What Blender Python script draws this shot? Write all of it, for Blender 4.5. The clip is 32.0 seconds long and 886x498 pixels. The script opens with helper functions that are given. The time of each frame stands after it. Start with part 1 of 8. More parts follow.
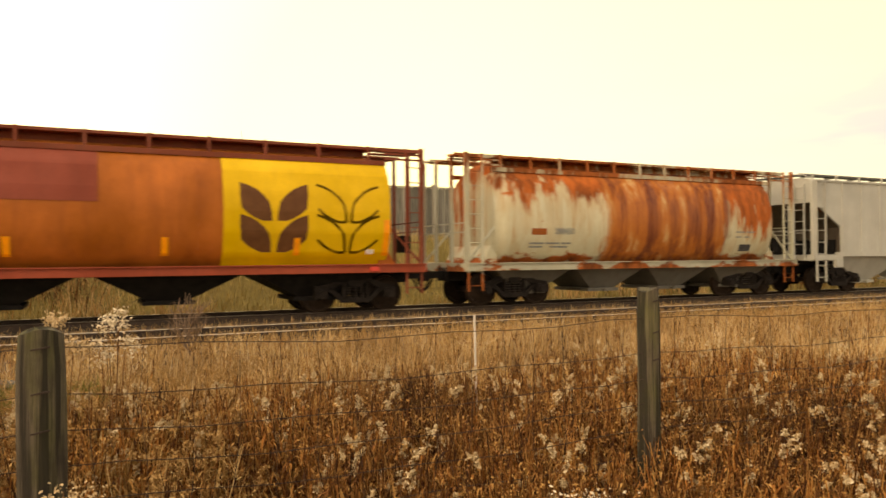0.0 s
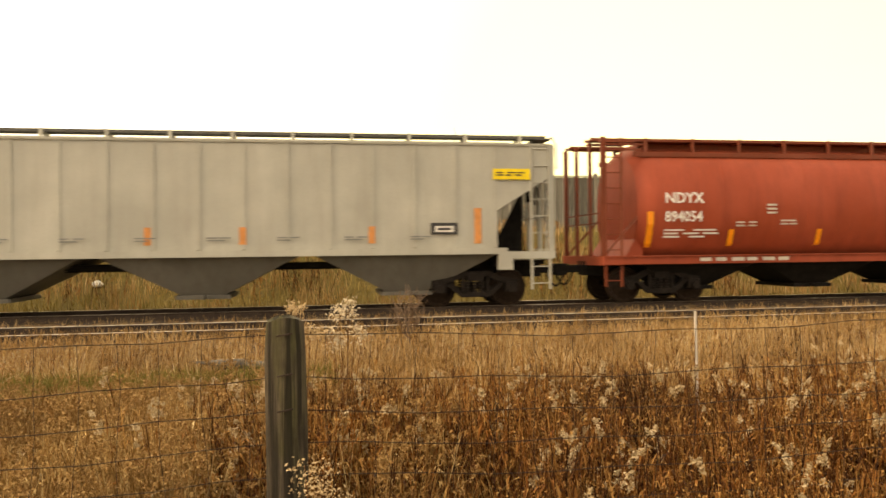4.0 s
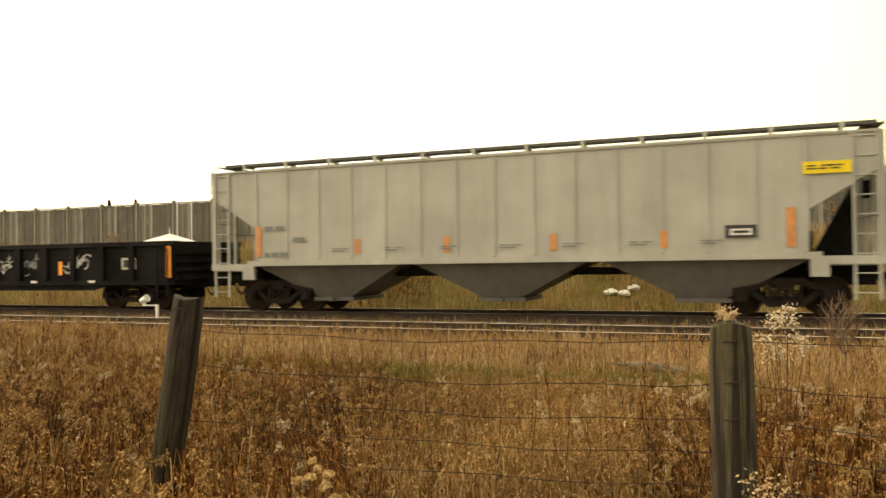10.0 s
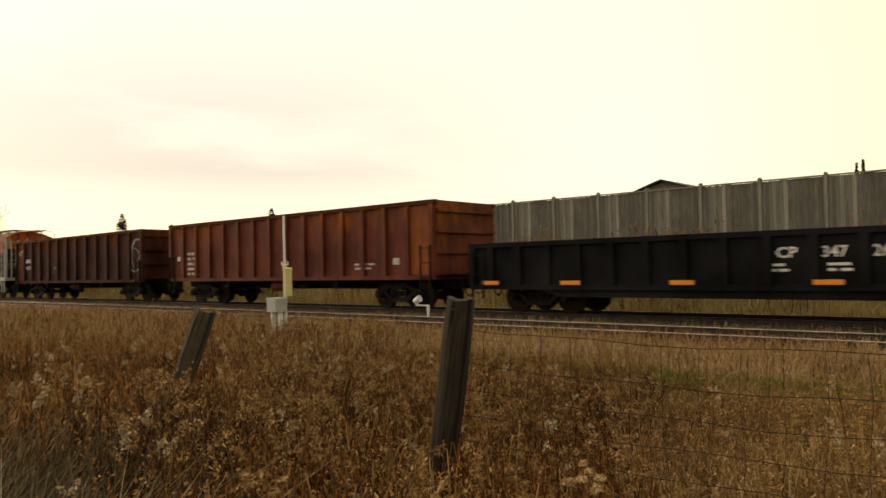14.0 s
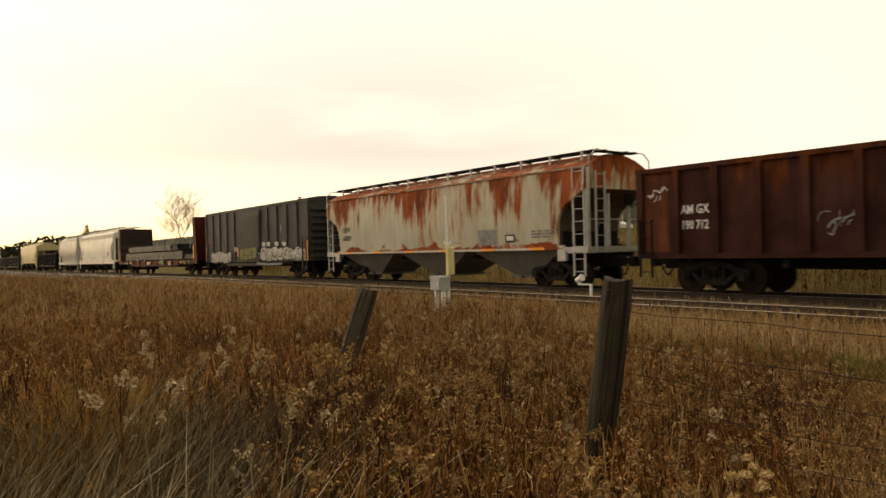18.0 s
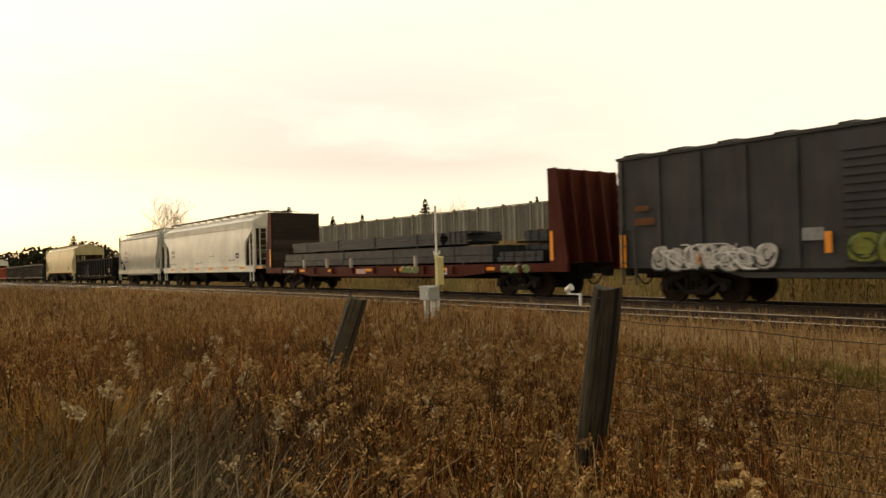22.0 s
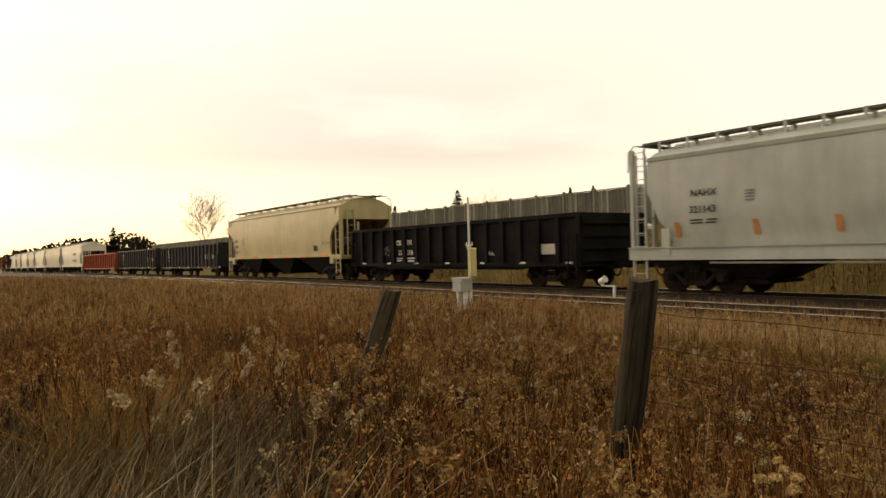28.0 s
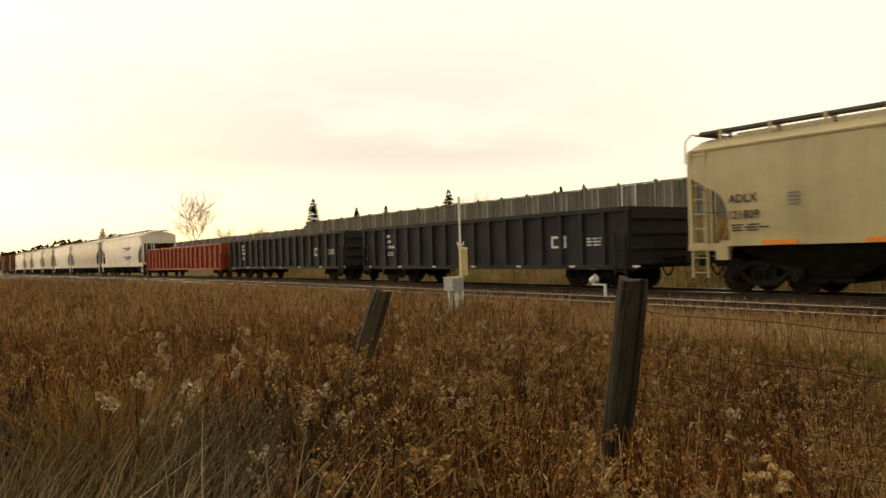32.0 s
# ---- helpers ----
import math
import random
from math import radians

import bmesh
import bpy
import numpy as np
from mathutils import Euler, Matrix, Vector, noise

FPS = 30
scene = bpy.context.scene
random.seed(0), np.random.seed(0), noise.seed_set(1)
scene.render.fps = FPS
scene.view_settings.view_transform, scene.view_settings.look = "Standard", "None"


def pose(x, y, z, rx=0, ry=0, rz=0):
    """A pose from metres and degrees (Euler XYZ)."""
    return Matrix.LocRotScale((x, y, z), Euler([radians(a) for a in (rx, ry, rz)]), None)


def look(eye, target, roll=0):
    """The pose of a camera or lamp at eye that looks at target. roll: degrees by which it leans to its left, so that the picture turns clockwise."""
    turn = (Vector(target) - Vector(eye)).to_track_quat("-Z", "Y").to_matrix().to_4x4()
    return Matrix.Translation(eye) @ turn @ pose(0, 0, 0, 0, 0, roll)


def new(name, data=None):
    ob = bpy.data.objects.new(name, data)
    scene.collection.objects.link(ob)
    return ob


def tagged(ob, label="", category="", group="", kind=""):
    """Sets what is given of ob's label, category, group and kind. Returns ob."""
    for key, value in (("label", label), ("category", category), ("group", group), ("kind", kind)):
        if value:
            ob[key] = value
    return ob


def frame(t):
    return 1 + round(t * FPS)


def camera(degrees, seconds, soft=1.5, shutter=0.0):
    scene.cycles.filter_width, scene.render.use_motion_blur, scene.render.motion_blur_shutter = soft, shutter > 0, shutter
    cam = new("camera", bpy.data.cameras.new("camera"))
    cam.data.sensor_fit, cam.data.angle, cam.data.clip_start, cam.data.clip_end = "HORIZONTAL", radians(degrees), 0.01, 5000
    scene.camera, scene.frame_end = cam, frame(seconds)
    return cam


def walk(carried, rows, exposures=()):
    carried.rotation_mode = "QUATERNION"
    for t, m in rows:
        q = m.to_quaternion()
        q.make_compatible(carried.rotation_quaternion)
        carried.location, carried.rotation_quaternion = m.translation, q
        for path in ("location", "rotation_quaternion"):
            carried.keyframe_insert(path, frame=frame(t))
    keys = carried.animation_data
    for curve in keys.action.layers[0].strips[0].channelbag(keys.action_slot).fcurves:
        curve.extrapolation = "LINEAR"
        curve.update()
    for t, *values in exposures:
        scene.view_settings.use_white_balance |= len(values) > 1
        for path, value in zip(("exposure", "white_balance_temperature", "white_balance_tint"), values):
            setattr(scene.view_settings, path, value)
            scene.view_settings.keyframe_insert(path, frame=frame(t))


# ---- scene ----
cam = camera(62.0, 32.0, soft=1.55, shutter=0.28)

# ---- the camera's path: seconds, x, y, z, yaw, pitch, roll (rail top is z = 0) ----
PATH = [
    (0.0, 0.154, 0.012, 1.365, -25.91, 0.66, 0.42),
    (0.5, 0.152, 0.017, 1.369, -22.86, 0.71, 0.69),
    (1.0, 0.158, 0.020, 1.370, -19.61, 0.78, 0.42),
    (1.5, 0.161, 0.020, 1.373, -17.24, 0.87, 0.36),
    (2.0, 0.159, 0.027, 1.375, -16.30, 0.99, 0.57),
    (2.5, 0.153, 0.037, 1.376, -14.69, 0.67, 0.54),
    (3.0, 0.150, 0.041, 1.375, -12.93, 0.39, 0.33),
    (3.5, 0.150, 0.044, 1.372, -11.44, 0.30, 0.55),
    (5.5, 0.079, -0.025, 1.382, -2.40, -0.08, 0.34),
    (6.0, 0.068, -0.038, 1.394, 0.47, -0.05, 0.46),
    (6.5, 0.057, -0.012, 1.378, 3.37, 0.59, 0.34),
    (7.0, 0.052, 0.021, 1.374, 5.99, 0.69, 0.43),
    (7.5, 0.031, 0.031, 1.369, 8.72, 0.38, 0.66),
    (8.0, 0.021, 0.018, 1.376, 11.10, 0.01, 1.16),
    (8.5, 0.010, 0.012, 1.376, 13.01, -0.09, 1.05),
    (9.0, 0.004, 0.000, 1.370, 15.99, 0.61, 0.94),
    (9.5, -0.003, -0.015, 1.376, 19.30, 0.77, 0.81),
    (10.0, -0.015, -0.012, 1.373, 20.76, 0.91, 0.85),
    (10.5, -0.029, -0.029, 1.379, 23.12, 0.91, 0.89),
    (11.0, -0.034, -0.032, 1.380, 24.39, 1.18, 0.76),
    (11.5, -0.034, -0.032, 1.380, 25.88, 1.35, 0.94),
    (12.0, -0.030, -0.042, 1.383, 28.09, 1.45, 1.06),
    (12.5, -0.026, -0.042, 1.388, 30.27, 1.23, 1.09),
    (13.0, -0.020, -0.037, 1.386, 33.36, 1.12, 0.90),
    (13.5, -0.035, -0.044, 1.380, 37.01, 1.20, 1.02),
    (14.0, -0.030, -0.042, 1.378, 40.69, 1.42, 1.17),
    (14.5, -0.026, -0.043, 1.378, 43.59, 1.50, 0.95),
    (15.0, -0.023, -0.029, 1.371, 47.06, 1.56, 1.03),
    (15.5, -0.022, -0.028, 1.369, 50.40, 1.24, 1.41),
    (17.5, -0.024, 0.008, 1.383, 53.96, 0.76, 0.99),
    (18.0, -0.022, 0.017, 1.382, 53.30, 0.03, 1.37),
    (18.5, -0.026, 0.019, 1.380, 52.65, -0.19, 1.28),
    (19.0, -0.024, 0.017, 1.383, 52.83, -0.22, 1.16),
    (19.5, -0.030, 0.016, 1.379, 52.91, -0.15, 0.95),
    (20.0, -0.035, 0.023, 1.377, 52.64, -0.09, 0.97),
    (20.5, -0.036, 0.021, 1.376, 52.75, 0.15, 1.22),
    (21.0, -0.034, 0.025, 1.378, 52.76, 0.42, 1.36),
    (21.5, -0.033, 0.029, 1.376, 52.51, 0.70, 1.46),
    (22.0, -0.038, 0.032, 1.373, 52.48, 0.81, 1.47),
    (22.5, -0.047, 0.040, 1.370, 52.63, 0.70, 1.79),
    (23.0, -0.048, 0.039, 1.371, 52.75, 0.56, 1.66),
    (23.5, -0.050, 0.036, 1.369, 53.14, 0.50, 1.59),
    (24.0, -0.048, 0.034, 1.370, 53.52, 0.43, 1.57),
    (24.5, -0.044, 0.026, 1.372, 53.51, 0.40, 1.37),
    (25.0, -0.047, 0.019, 1.371, 53.62, 0.39, 1.23),
    (25.5, -0.045, 0.022, 1.370, 53.78, 0.41, 1.27),
    (27.5, -0.032, 0.015, 1.378, 54.85, 0.20, 1.52),
    (28.0, -0.032, 0.013, 1.377, 54.99, 0.20, 1.44),
    (28.5, -0.032, 0.016, 1.378, 54.62, 0.18, 1.34),
    (29.0, -0.035, 0.022, 1.377, 54.47, 0.15, 1.49),
    (29.5, -0.039, 0.020, 1.376, 54.26, 0.13, 1.53),
    (30.0, -0.035, 0.019, 1.376, 54.24, 0.14, 1.61),
    (30.5, -0.033, 0.018, 1.374, 54.24, 0.22, 1.56),
    (31.0, -0.034, 0.017, 1.376, 54.23, 0.23, 1.65),
    (31.5, -0.032, 0.016, 1.378, 54.30, 0.21, 1.69),
    (32.0, -0.031, 0.020, 1.380, 54.32, 0.14, 1.74),
]
# seconds, stops, kelvin, tint: the clip darkens as it turns towards the bright sky
EXPOSURES = [(0.0, 0.5, 9700, 19), (3.0, 0.60, 9700, 18), (6.0, 0.68, 9700, 15), (9.0, 0.74, 9300, 10), (10.0, 0.50, 9000, 10), (11.0, 0.12, 8700, 11), (12.0, -0.02, 8500, 12), (14.0, -0.44, 8300, 13), (18.0, -0.43, 8400, 14), (32.0, -0.44, 8400, 14)]
walk(cam, [(t, pose(x, y, z, 90 + p, r, h)) for t, x, y, z, h, p, r in PATH], EXPOSURES)

# ---- light ----
SUN_AZ, SUN_EL = -100.0, 16.0      # degrees from +y towards +x, and above the horizon


def build_sky():
    w = bpy.data.worlds.new("overcast_sky")
    scene.world = w
    w.use_nodes = True
    nt = w.node_tree
    nt.nodes.clear()
    N, Lk = nt.nodes.new, nt.links.new
    out = N("ShaderNodeOutputWorld")
    sky = N("ShaderNodeTexSky")
    sky.sky_type = "NISHITA"
    sky.sun_disc = False
    sky.sun_elevation = radians(SUN_EL)
    sky.sun_rotation = radians(SUN_AZ)
    bg1 = N("ShaderNodeBackground")
    bg1.inputs[1].default_value = 0.05
    Lk(sky.outputs[0], bg1.inputs[0])
    # cloud deck: thin cream cloud overhead, greyer banks towards the horizon, warm strip low down
    tc = N("ShaderNodeTexCoord")
    sep = N("ShaderNodeSeparateXYZ")
    Lk(tc.outputs["Generated"], sep.inputs[0])
    mp = N("ShaderNodeMapping")
    mp.inputs["Scale"].default_value = (1.3, 1.3, 7.0)
    Lk(tc.outputs["Generated"], mp.inputs[0])
    no = N("ShaderNodeTexNoise")
    no.inputs["Scale"].default_value = 1.6
    no.inputs["Detail"].default_value = 5
    Lk(mp.outputs[0], no.inputs["Vector"])
    bank = N("ShaderNodeValToRGB")            # where grey banks lie, by height
    e = bank.color_ramp.elements
    e[0].position, e[0].color = 0.0, (0.0, 0.0, 0.0, 1)
    e[1].position, e[1].color = 0.36, (0.0, 0.0, 0.0, 1)
    for p, v in ((0.06, 0.25), (0.13, 1.0), (0.2, 0.75)):
        n = e.new(p)
        n.color = (v, v, v, 1)
    Lk(sep.outputs["Z"], bank.inputs[0])
    cl = N("ShaderNodeValToRGB")
    cl.color_ramp.elements[0].position, cl.color_ramp.elements[0].color = 0.17, (0, 0, 0, 1)
    cl.color_ramp.elements[1].position, cl.color_ramp.elements[1].color = 0.47, (1, 1, 1, 1)
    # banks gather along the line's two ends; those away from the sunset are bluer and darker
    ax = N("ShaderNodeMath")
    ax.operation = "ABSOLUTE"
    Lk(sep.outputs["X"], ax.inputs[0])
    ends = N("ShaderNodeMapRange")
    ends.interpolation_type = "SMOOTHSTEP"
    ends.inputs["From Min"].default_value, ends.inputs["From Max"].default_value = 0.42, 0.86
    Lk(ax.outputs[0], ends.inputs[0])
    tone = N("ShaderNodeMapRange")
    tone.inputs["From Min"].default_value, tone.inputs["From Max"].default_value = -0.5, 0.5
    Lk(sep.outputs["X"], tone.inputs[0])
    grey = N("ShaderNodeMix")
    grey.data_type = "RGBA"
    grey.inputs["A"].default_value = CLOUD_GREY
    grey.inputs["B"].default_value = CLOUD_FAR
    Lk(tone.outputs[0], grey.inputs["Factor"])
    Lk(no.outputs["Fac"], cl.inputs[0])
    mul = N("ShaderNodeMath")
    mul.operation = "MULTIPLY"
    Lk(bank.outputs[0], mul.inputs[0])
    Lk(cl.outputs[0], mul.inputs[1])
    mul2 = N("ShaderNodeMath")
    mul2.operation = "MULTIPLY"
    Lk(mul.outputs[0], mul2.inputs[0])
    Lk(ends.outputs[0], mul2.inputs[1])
    deck = N("ShaderNodeMix")
    deck.data_type = "RGBA"
    hue = N("ShaderNodeValToRGB")             # the thin deck is creamier ahead, neutral behind
    he = hue.color_ramp.elements
    he[0].position, he[0].color = 0.0, CLOUD_BEHIND
    he[1].position, he[1].color = 0.94, CLOUD_CREAM
    for p, v in ((0.5, CLOUD_BRIGHT), (0.75, CLOUD_MID), (0.86, CLOUD_WARM)):
        n = he.new(p)
        n.color = v
    hd = N("ShaderNodeVectorMath")
    hd.operation = "DOT_PRODUCT"
    hd.inputs[1].default_value = (0.6, 0.8, 0.0)
    Lk(tc.outputs["Generated"], hd.inputs[0])
    hx = N("ShaderNodeMapRange")
    hx.inputs["From Min"].default_value, hx.inputs["From Max"].default_value = -1.0, 1.0
    Lk(hd.outputs["Value"], hx.inputs[0])
    Lk(hx.outputs[0], hue.inputs[0])
    Lk(hue.outputs[0], deck.inputs["A"])
    Lk(grey.outputs["Result"], deck.inputs["B"])
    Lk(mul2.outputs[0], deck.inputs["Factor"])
    low = N("ShaderNodeValToRGB")
    le = low.color_ramp.elements
    le[0].position, le[0].color = 0.0, (1, 1, 1, 1)
    le[1].position, le[1].color = 0.1, (0, 0, 0, 1)
    Lk(sep.outputs["Z"], low.inputs[0])
    warm = N("ShaderNodeMix")
    warm.data_type = "RGBA"
    warm.inputs["B"].default_value = CLOUD_LOW
    Lk(low.outputs[0], warm.inputs["Factor"])
    Lk(deck.outputs["Result"], warm.inputs["A"])
    bg2 = N("ShaderNodeBackground")
    # the sky dims away from the sunset side
    dot = N("ShaderNodeVectorMath")
    dot.operation = "DOT_PRODUCT"
    dot.inputs[1].default_value = (-0.84, 0.54, 0.0)
    Lk(tc.outputs["Generated"], dot.inputs[0])
    side = N("ShaderNodeMapRange")
    side.interpolation_type = "SMOOTHSTEP"
    side.inputs["From Min"].default_value, side.inputs["From Max"].default_value = -0.9, 0.45
    side.inputs["To Min"].default_value, side.inputs["To Max"].default_value = 0.50, 1.0
    Lk(dot.outputs["Value"], side.inputs[0])
    Lk(side.outputs[0], bg2.inputs[1])
    Lk(warm.outputs["Result"], bg2.inputs[0])
    add = N("ShaderNodeAddShader")
    Lk(bg1.outputs[0], add.inputs[0])
    Lk(bg2.outputs[0], add.inputs[1])
    Lk(add.outputs[0], out.inputs[0])


CLOUD_BEHIND = (1.26, 1.27, 1.30, 1)
CLOUD_BRIGHT = (1.40, 1.38, 1.29, 1)
CLOUD_MID = (1.38, 1.36, 1.21, 1)
CLOUD_WARM = (1.36, 1.33, 1.00, 1)
CLOUD_CREAM = (1.28, 1.26, 0.69, 1)
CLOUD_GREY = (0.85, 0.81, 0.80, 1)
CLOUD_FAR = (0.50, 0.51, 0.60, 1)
CLOUD_LOW = (1.42, 1.22, 0.80, 1)
build_sky()
sun = new("sun", bpy.data.lights.new("sun", "SUN"))
sun.data.energy, sun.data.angle, sun.data.color = 0.8, radians(25), (1.0, 0.87, 0.68)
_a, _e = radians(SUN_AZ), radians(SUN_EL)
sun.matrix_basis = look((0, 0, 60), (-60 * math.sin(_a) * math.cos(_e), -60 * math.cos(_a) * math.cos(_e), 60 - 60 * math.sin(_e)))


# ---- materials ----
def nodes_of(name):
    m = bpy.data.materials.new(name)
    m.use_nodes = True
    nt = m.node_tree
    return m, nt, nt.nodes["Principled BSDF"]


def noise_node(nt, vec, scale, detail=4, rough=0.55, stretch=(1, 1, 1)):
    if stretch != (1, 1, 1):
        mp = nt.nodes.new("ShaderNodeMapping")
        mp.inputs["Scale"].default_value = stretch
        nt.links.new(vec, mp.inputs[0])
        vec = mp.outputs[0]
    n = nt.nodes.new("ShaderNodeTexNoise")
    n.inputs["Scale"].default_value = scale
    n.inputs["Detail"].default_value = detail
    n.inputs["Roughness"].default_value = rough
    nt.links.new(vec, n.inputs["Vector"])
    return n.outputs["Fac"]


def ramp(nt, fac, lo, hi, a=(0, 0, 0, 1), b=(1, 1, 1, 1)):
    r = nt.nodes.new("ShaderNodeValToRGB")
    r.color_ramp.elements[0].position, r.color_ramp.elements[0].color = lo, a
    r.color_ramp.elements[1].position, r.color_ramp.elements[1].color = hi, b
    nt.links.new(fac, r.inputs[0])
    return r.outputs[0]


def mixc(nt, fac, a, b):
    m = nt.nodes.new("ShaderNodeMix")
    m.data_type = "RGBA"
    for key, val in (("Factor", fac), ("A", a), ("B", b)):
        if isinstance(val, (int, float)):
            m.inputs[key].default_value = val
        elif isinstance(val, tuple):
            m.inputs[key].default_value = (*val[:3], 1)
        else:
            nt.links.new(val, m.inputs[key])
    return m.outputs["Result"]


def mathn(nt, op, a, b):
    m = nt.nodes.new("ShaderNodeMath")
    m.operation = op
    for k, val in enumerate((a, b)):
        if isinstance(val, (int, float)):
            m.inputs[k].default_value = val
        else:
            nt.links.new(val, m.inputs[k])
    return m.outputs[0]


def bump(nt, bsdf, fac, strength, dist=0.02):
    b = nt.nodes.new("ShaderNodeBump")
    b.inputs["Strength"].default_value = strength
    b.inputs["Distance"].default_value = dist
    nt.links.new(fac, b.inputs["Height"])
    nt.links.new(b.outputs[0], bsdf.inputs["Normal"])


def paint(name, col, rough=0.5, dirt=0.35, dirtcol=(0.07, 0.05, 0.035), rust=0.0, rustcol=(0.28, 0.075, 0.018), fade=0.12, seed=0.0, topz=4.2, block=None, zdep=1.0, foot=0.0):
    """Weathered railcar paint: faded blotches, vertical dirt streaks, and rust that runs down from the roof."""
    m, nt, p = nodes_of(name)
    tc = nt.nodes.new("ShaderNodeTexCoord")
    mp = nt.nodes.new("ShaderNodeMapping")
    mp.inputs["Location"].default_value = (seed * 7.3, 0, seed * 1.7)
    nt.links.new(tc.outputs["Object"], mp.inputs[0])
    vec = mp.outputs[0]
    blotch = noise_node(nt, vec, 0.7, 5)
    c = mixc(nt, ramp(nt, blotch, 0.35, 0.7), tuple(x * (1 - fade) for x in col), tuple(min(1, x * (1 + fade) + 0.012) for x in col))
    streak = noise_node(nt, vec, 2.6, 6, 0.6, (1.6, 1.6, 0.16))
    f = mathn(nt, "MULTIPLY", ramp(nt, streak, 0.44, 0.78), dirt)
    c = mixc(nt, f, c, dirtcol)
    fine = noise_node(nt, vec, 22, 6, 0.65)
    c = mixc(nt, mathn(nt, "MULTIPLY", ramp(nt, fine, 0.45, 0.75), 0.22), c, tuple(x * 0.6 for x in col))
    rr = rough
    if rust > 0:
        sep = nt.nodes.new("ShaderNodeSeparateXYZ")
        nt.links.new(tc.outputs["Object"], sep.inputs[0])
        big = noise_node(nt, vec, 0.55, 3, 0.5, (1, 1, 0.5))
        run = noise_node(nt, vec, 2.4, 6, 0.62, (1.7, 1.7, 0.28))
        z = nt.nodes.new("ShaderNodeMapRange")
        z.inputs["From Min"].default_value, z.inputs["From Max"].default_value = topz - 2.6, topz
        z.inputs["To Min"].default_value, z.inputs["To Max"].default_value = -0.16 * zdep, 0.12 * zdep
        nt.links.new(sep.outputs["Z"], z.inputs[0])
        s = mathn(nt, "ADD", mathn(nt, "ADD", mathn(nt, "MULTIPLY", big, 0.55), mathn(nt, "MULTIPLY", run, 0.45)), z.outputs[0])
        mask = ramp(nt, s, 0.625 - 0.24 * rust, 0.675 - 0.22 * rust)
        if foot:                                   # a rusty strip above the sill
            fz = nt.nodes.new("ShaderNodeMapRange")
            fz.inputs["From Min"].default_value, fz.inputs["From Max"].default_value = foot, foot + 0.55
            fz.inputs["To Min"].default_value, fz.inputs["To Max"].default_value = 0.16, -0.16
            nt.links.new(sep.outputs["Z"], fz.inputs[0])
            low = noise_node(nt, vec, 1.1, 6, 0.62, (1, 1, 2.0))
            mask = mathn(nt, "MAXIMUM", mask, ramp(nt, mathn(nt, "ADD", low, fz.outputs[0]), 0.52, 0.58))
        tone = noise_node(nt, vec, 1.9, 7, 0.68, (1.5, 1.5, 0.45))
        rc = mixc(nt, ramp(nt, tone, 0.38, 0.62), tuple(x * 0.5 for x in rustcol), tuple(min(1, x * 1.35) for x in rustcol))
        rc = mixc(nt, mathn(nt, "MULTIPLY", ramp(nt, fine, 0.5, 0.75), 0.35), rc, tuple(x * 0.35 for x in rustcol))
        stain = ramp(nt, s, 0.555 - 0.24 * rust, 0.635 - 0.24 * rust)
        c = mixc(nt, mathn(nt, "MULTIPLY", stain, 0.45), c, (0.40, 0.22, 0.075) if max(col) > 0.2 else tuple(x * 0.9 for x in rustcol))
        c = mixc(nt, mask, c, rc)
        if block:                                  # one sheet of the tank is rusted through from top to bottom
            wob = mathn(nt, "MULTIPLY", mathn(nt, "SUBTRACT", run, 0.5), 1.1)
            bx = mathn(nt, "ABSOLUTE", mathn(nt, "SUBTRACT", mathn(nt, "ADD", sep.outputs["X"], wob), (block[0] + block[1]) / 2), 0)
            inside = ramp(nt, mathn(nt, "DIVIDE", bx, block[1] - block[0]), 0.47, 0.53, (1, 1, 1, 1), (0, 0, 0, 1))
            band = noise_node(nt, vec, 1.5, 7, 0.66, (1.6, 1.6, 0.09))
            bc = mixc(nt, ramp(nt, band, 0.40, 0.56), (0.15, 0.036, 0.013), (0.42, 0.13, 0.024))
            bc = mixc(nt, mathn(nt, "MULTIPLY", ramp(nt, band, 0.58, 0.68), 0.75), bc, (0.56, 0.38, 0.17))
            bc = mixc(nt, mathn(nt, "MULTIPLY", ramp(nt, fine, 0.45, 0.7), 0.3), bc, (0.10, 0.025, 0.012))
            c = mixc(nt, inside, c, bc)
        rgh = nt.nodes.new("ShaderNodeMapRange")
        rgh.inputs["To Min"].default_value, rgh.inputs["To Max"].default_value = rough, 0.9
        nt.links.new(mask, rgh.inputs[0])
        nt.links.new(rgh.outputs[0], p.inputs["Roughness"])
    nt.links.new(c, p.inputs["Base Color"])
    p.inputs["Roughness"].default_value = rr
    p.inputs["Specular IOR Level"].default_value = 0.3 if min(col) > 0.2 else 0.16 if max(col) > 0.12 else 0.06 if max(col) > 0.02 else 0.03
    bump(nt, p, mathn(nt, "ADD", mathn(nt, "MULTIPLY", blotch, 0.7), mathn(nt, "MULTIPLY", fine, 0.12)), 0.35, 0.03)
    return m


def plain(name, col, rough=0.6, metal=0.0, var=0.2, scale=14, bumps=0.2):
    m, nt, p = nodes_of(name)
    tc = nt.nodes.new("ShaderNodeTexCoord")
    n = noise_node(nt, tc.outputs["Object"], scale, 5)
    nt.links.new(mixc(nt, ramp(nt, n, 0.3, 0.7), tuple(x * (1 - var) for x in col), tuple(min(1, x * (1 + var)) for x in col)), p.inputs["Base Color"])
    p.inputs["Roughness"].default_value, p.inputs["Metallic"].default_value = rough, metal
    p.inputs["Specular IOR Level"].default_value = 0.5 if max(col) > 0.3 else 0.12
    if bumps:
        bump(nt, p, n, bumps, 0.01)
    return m


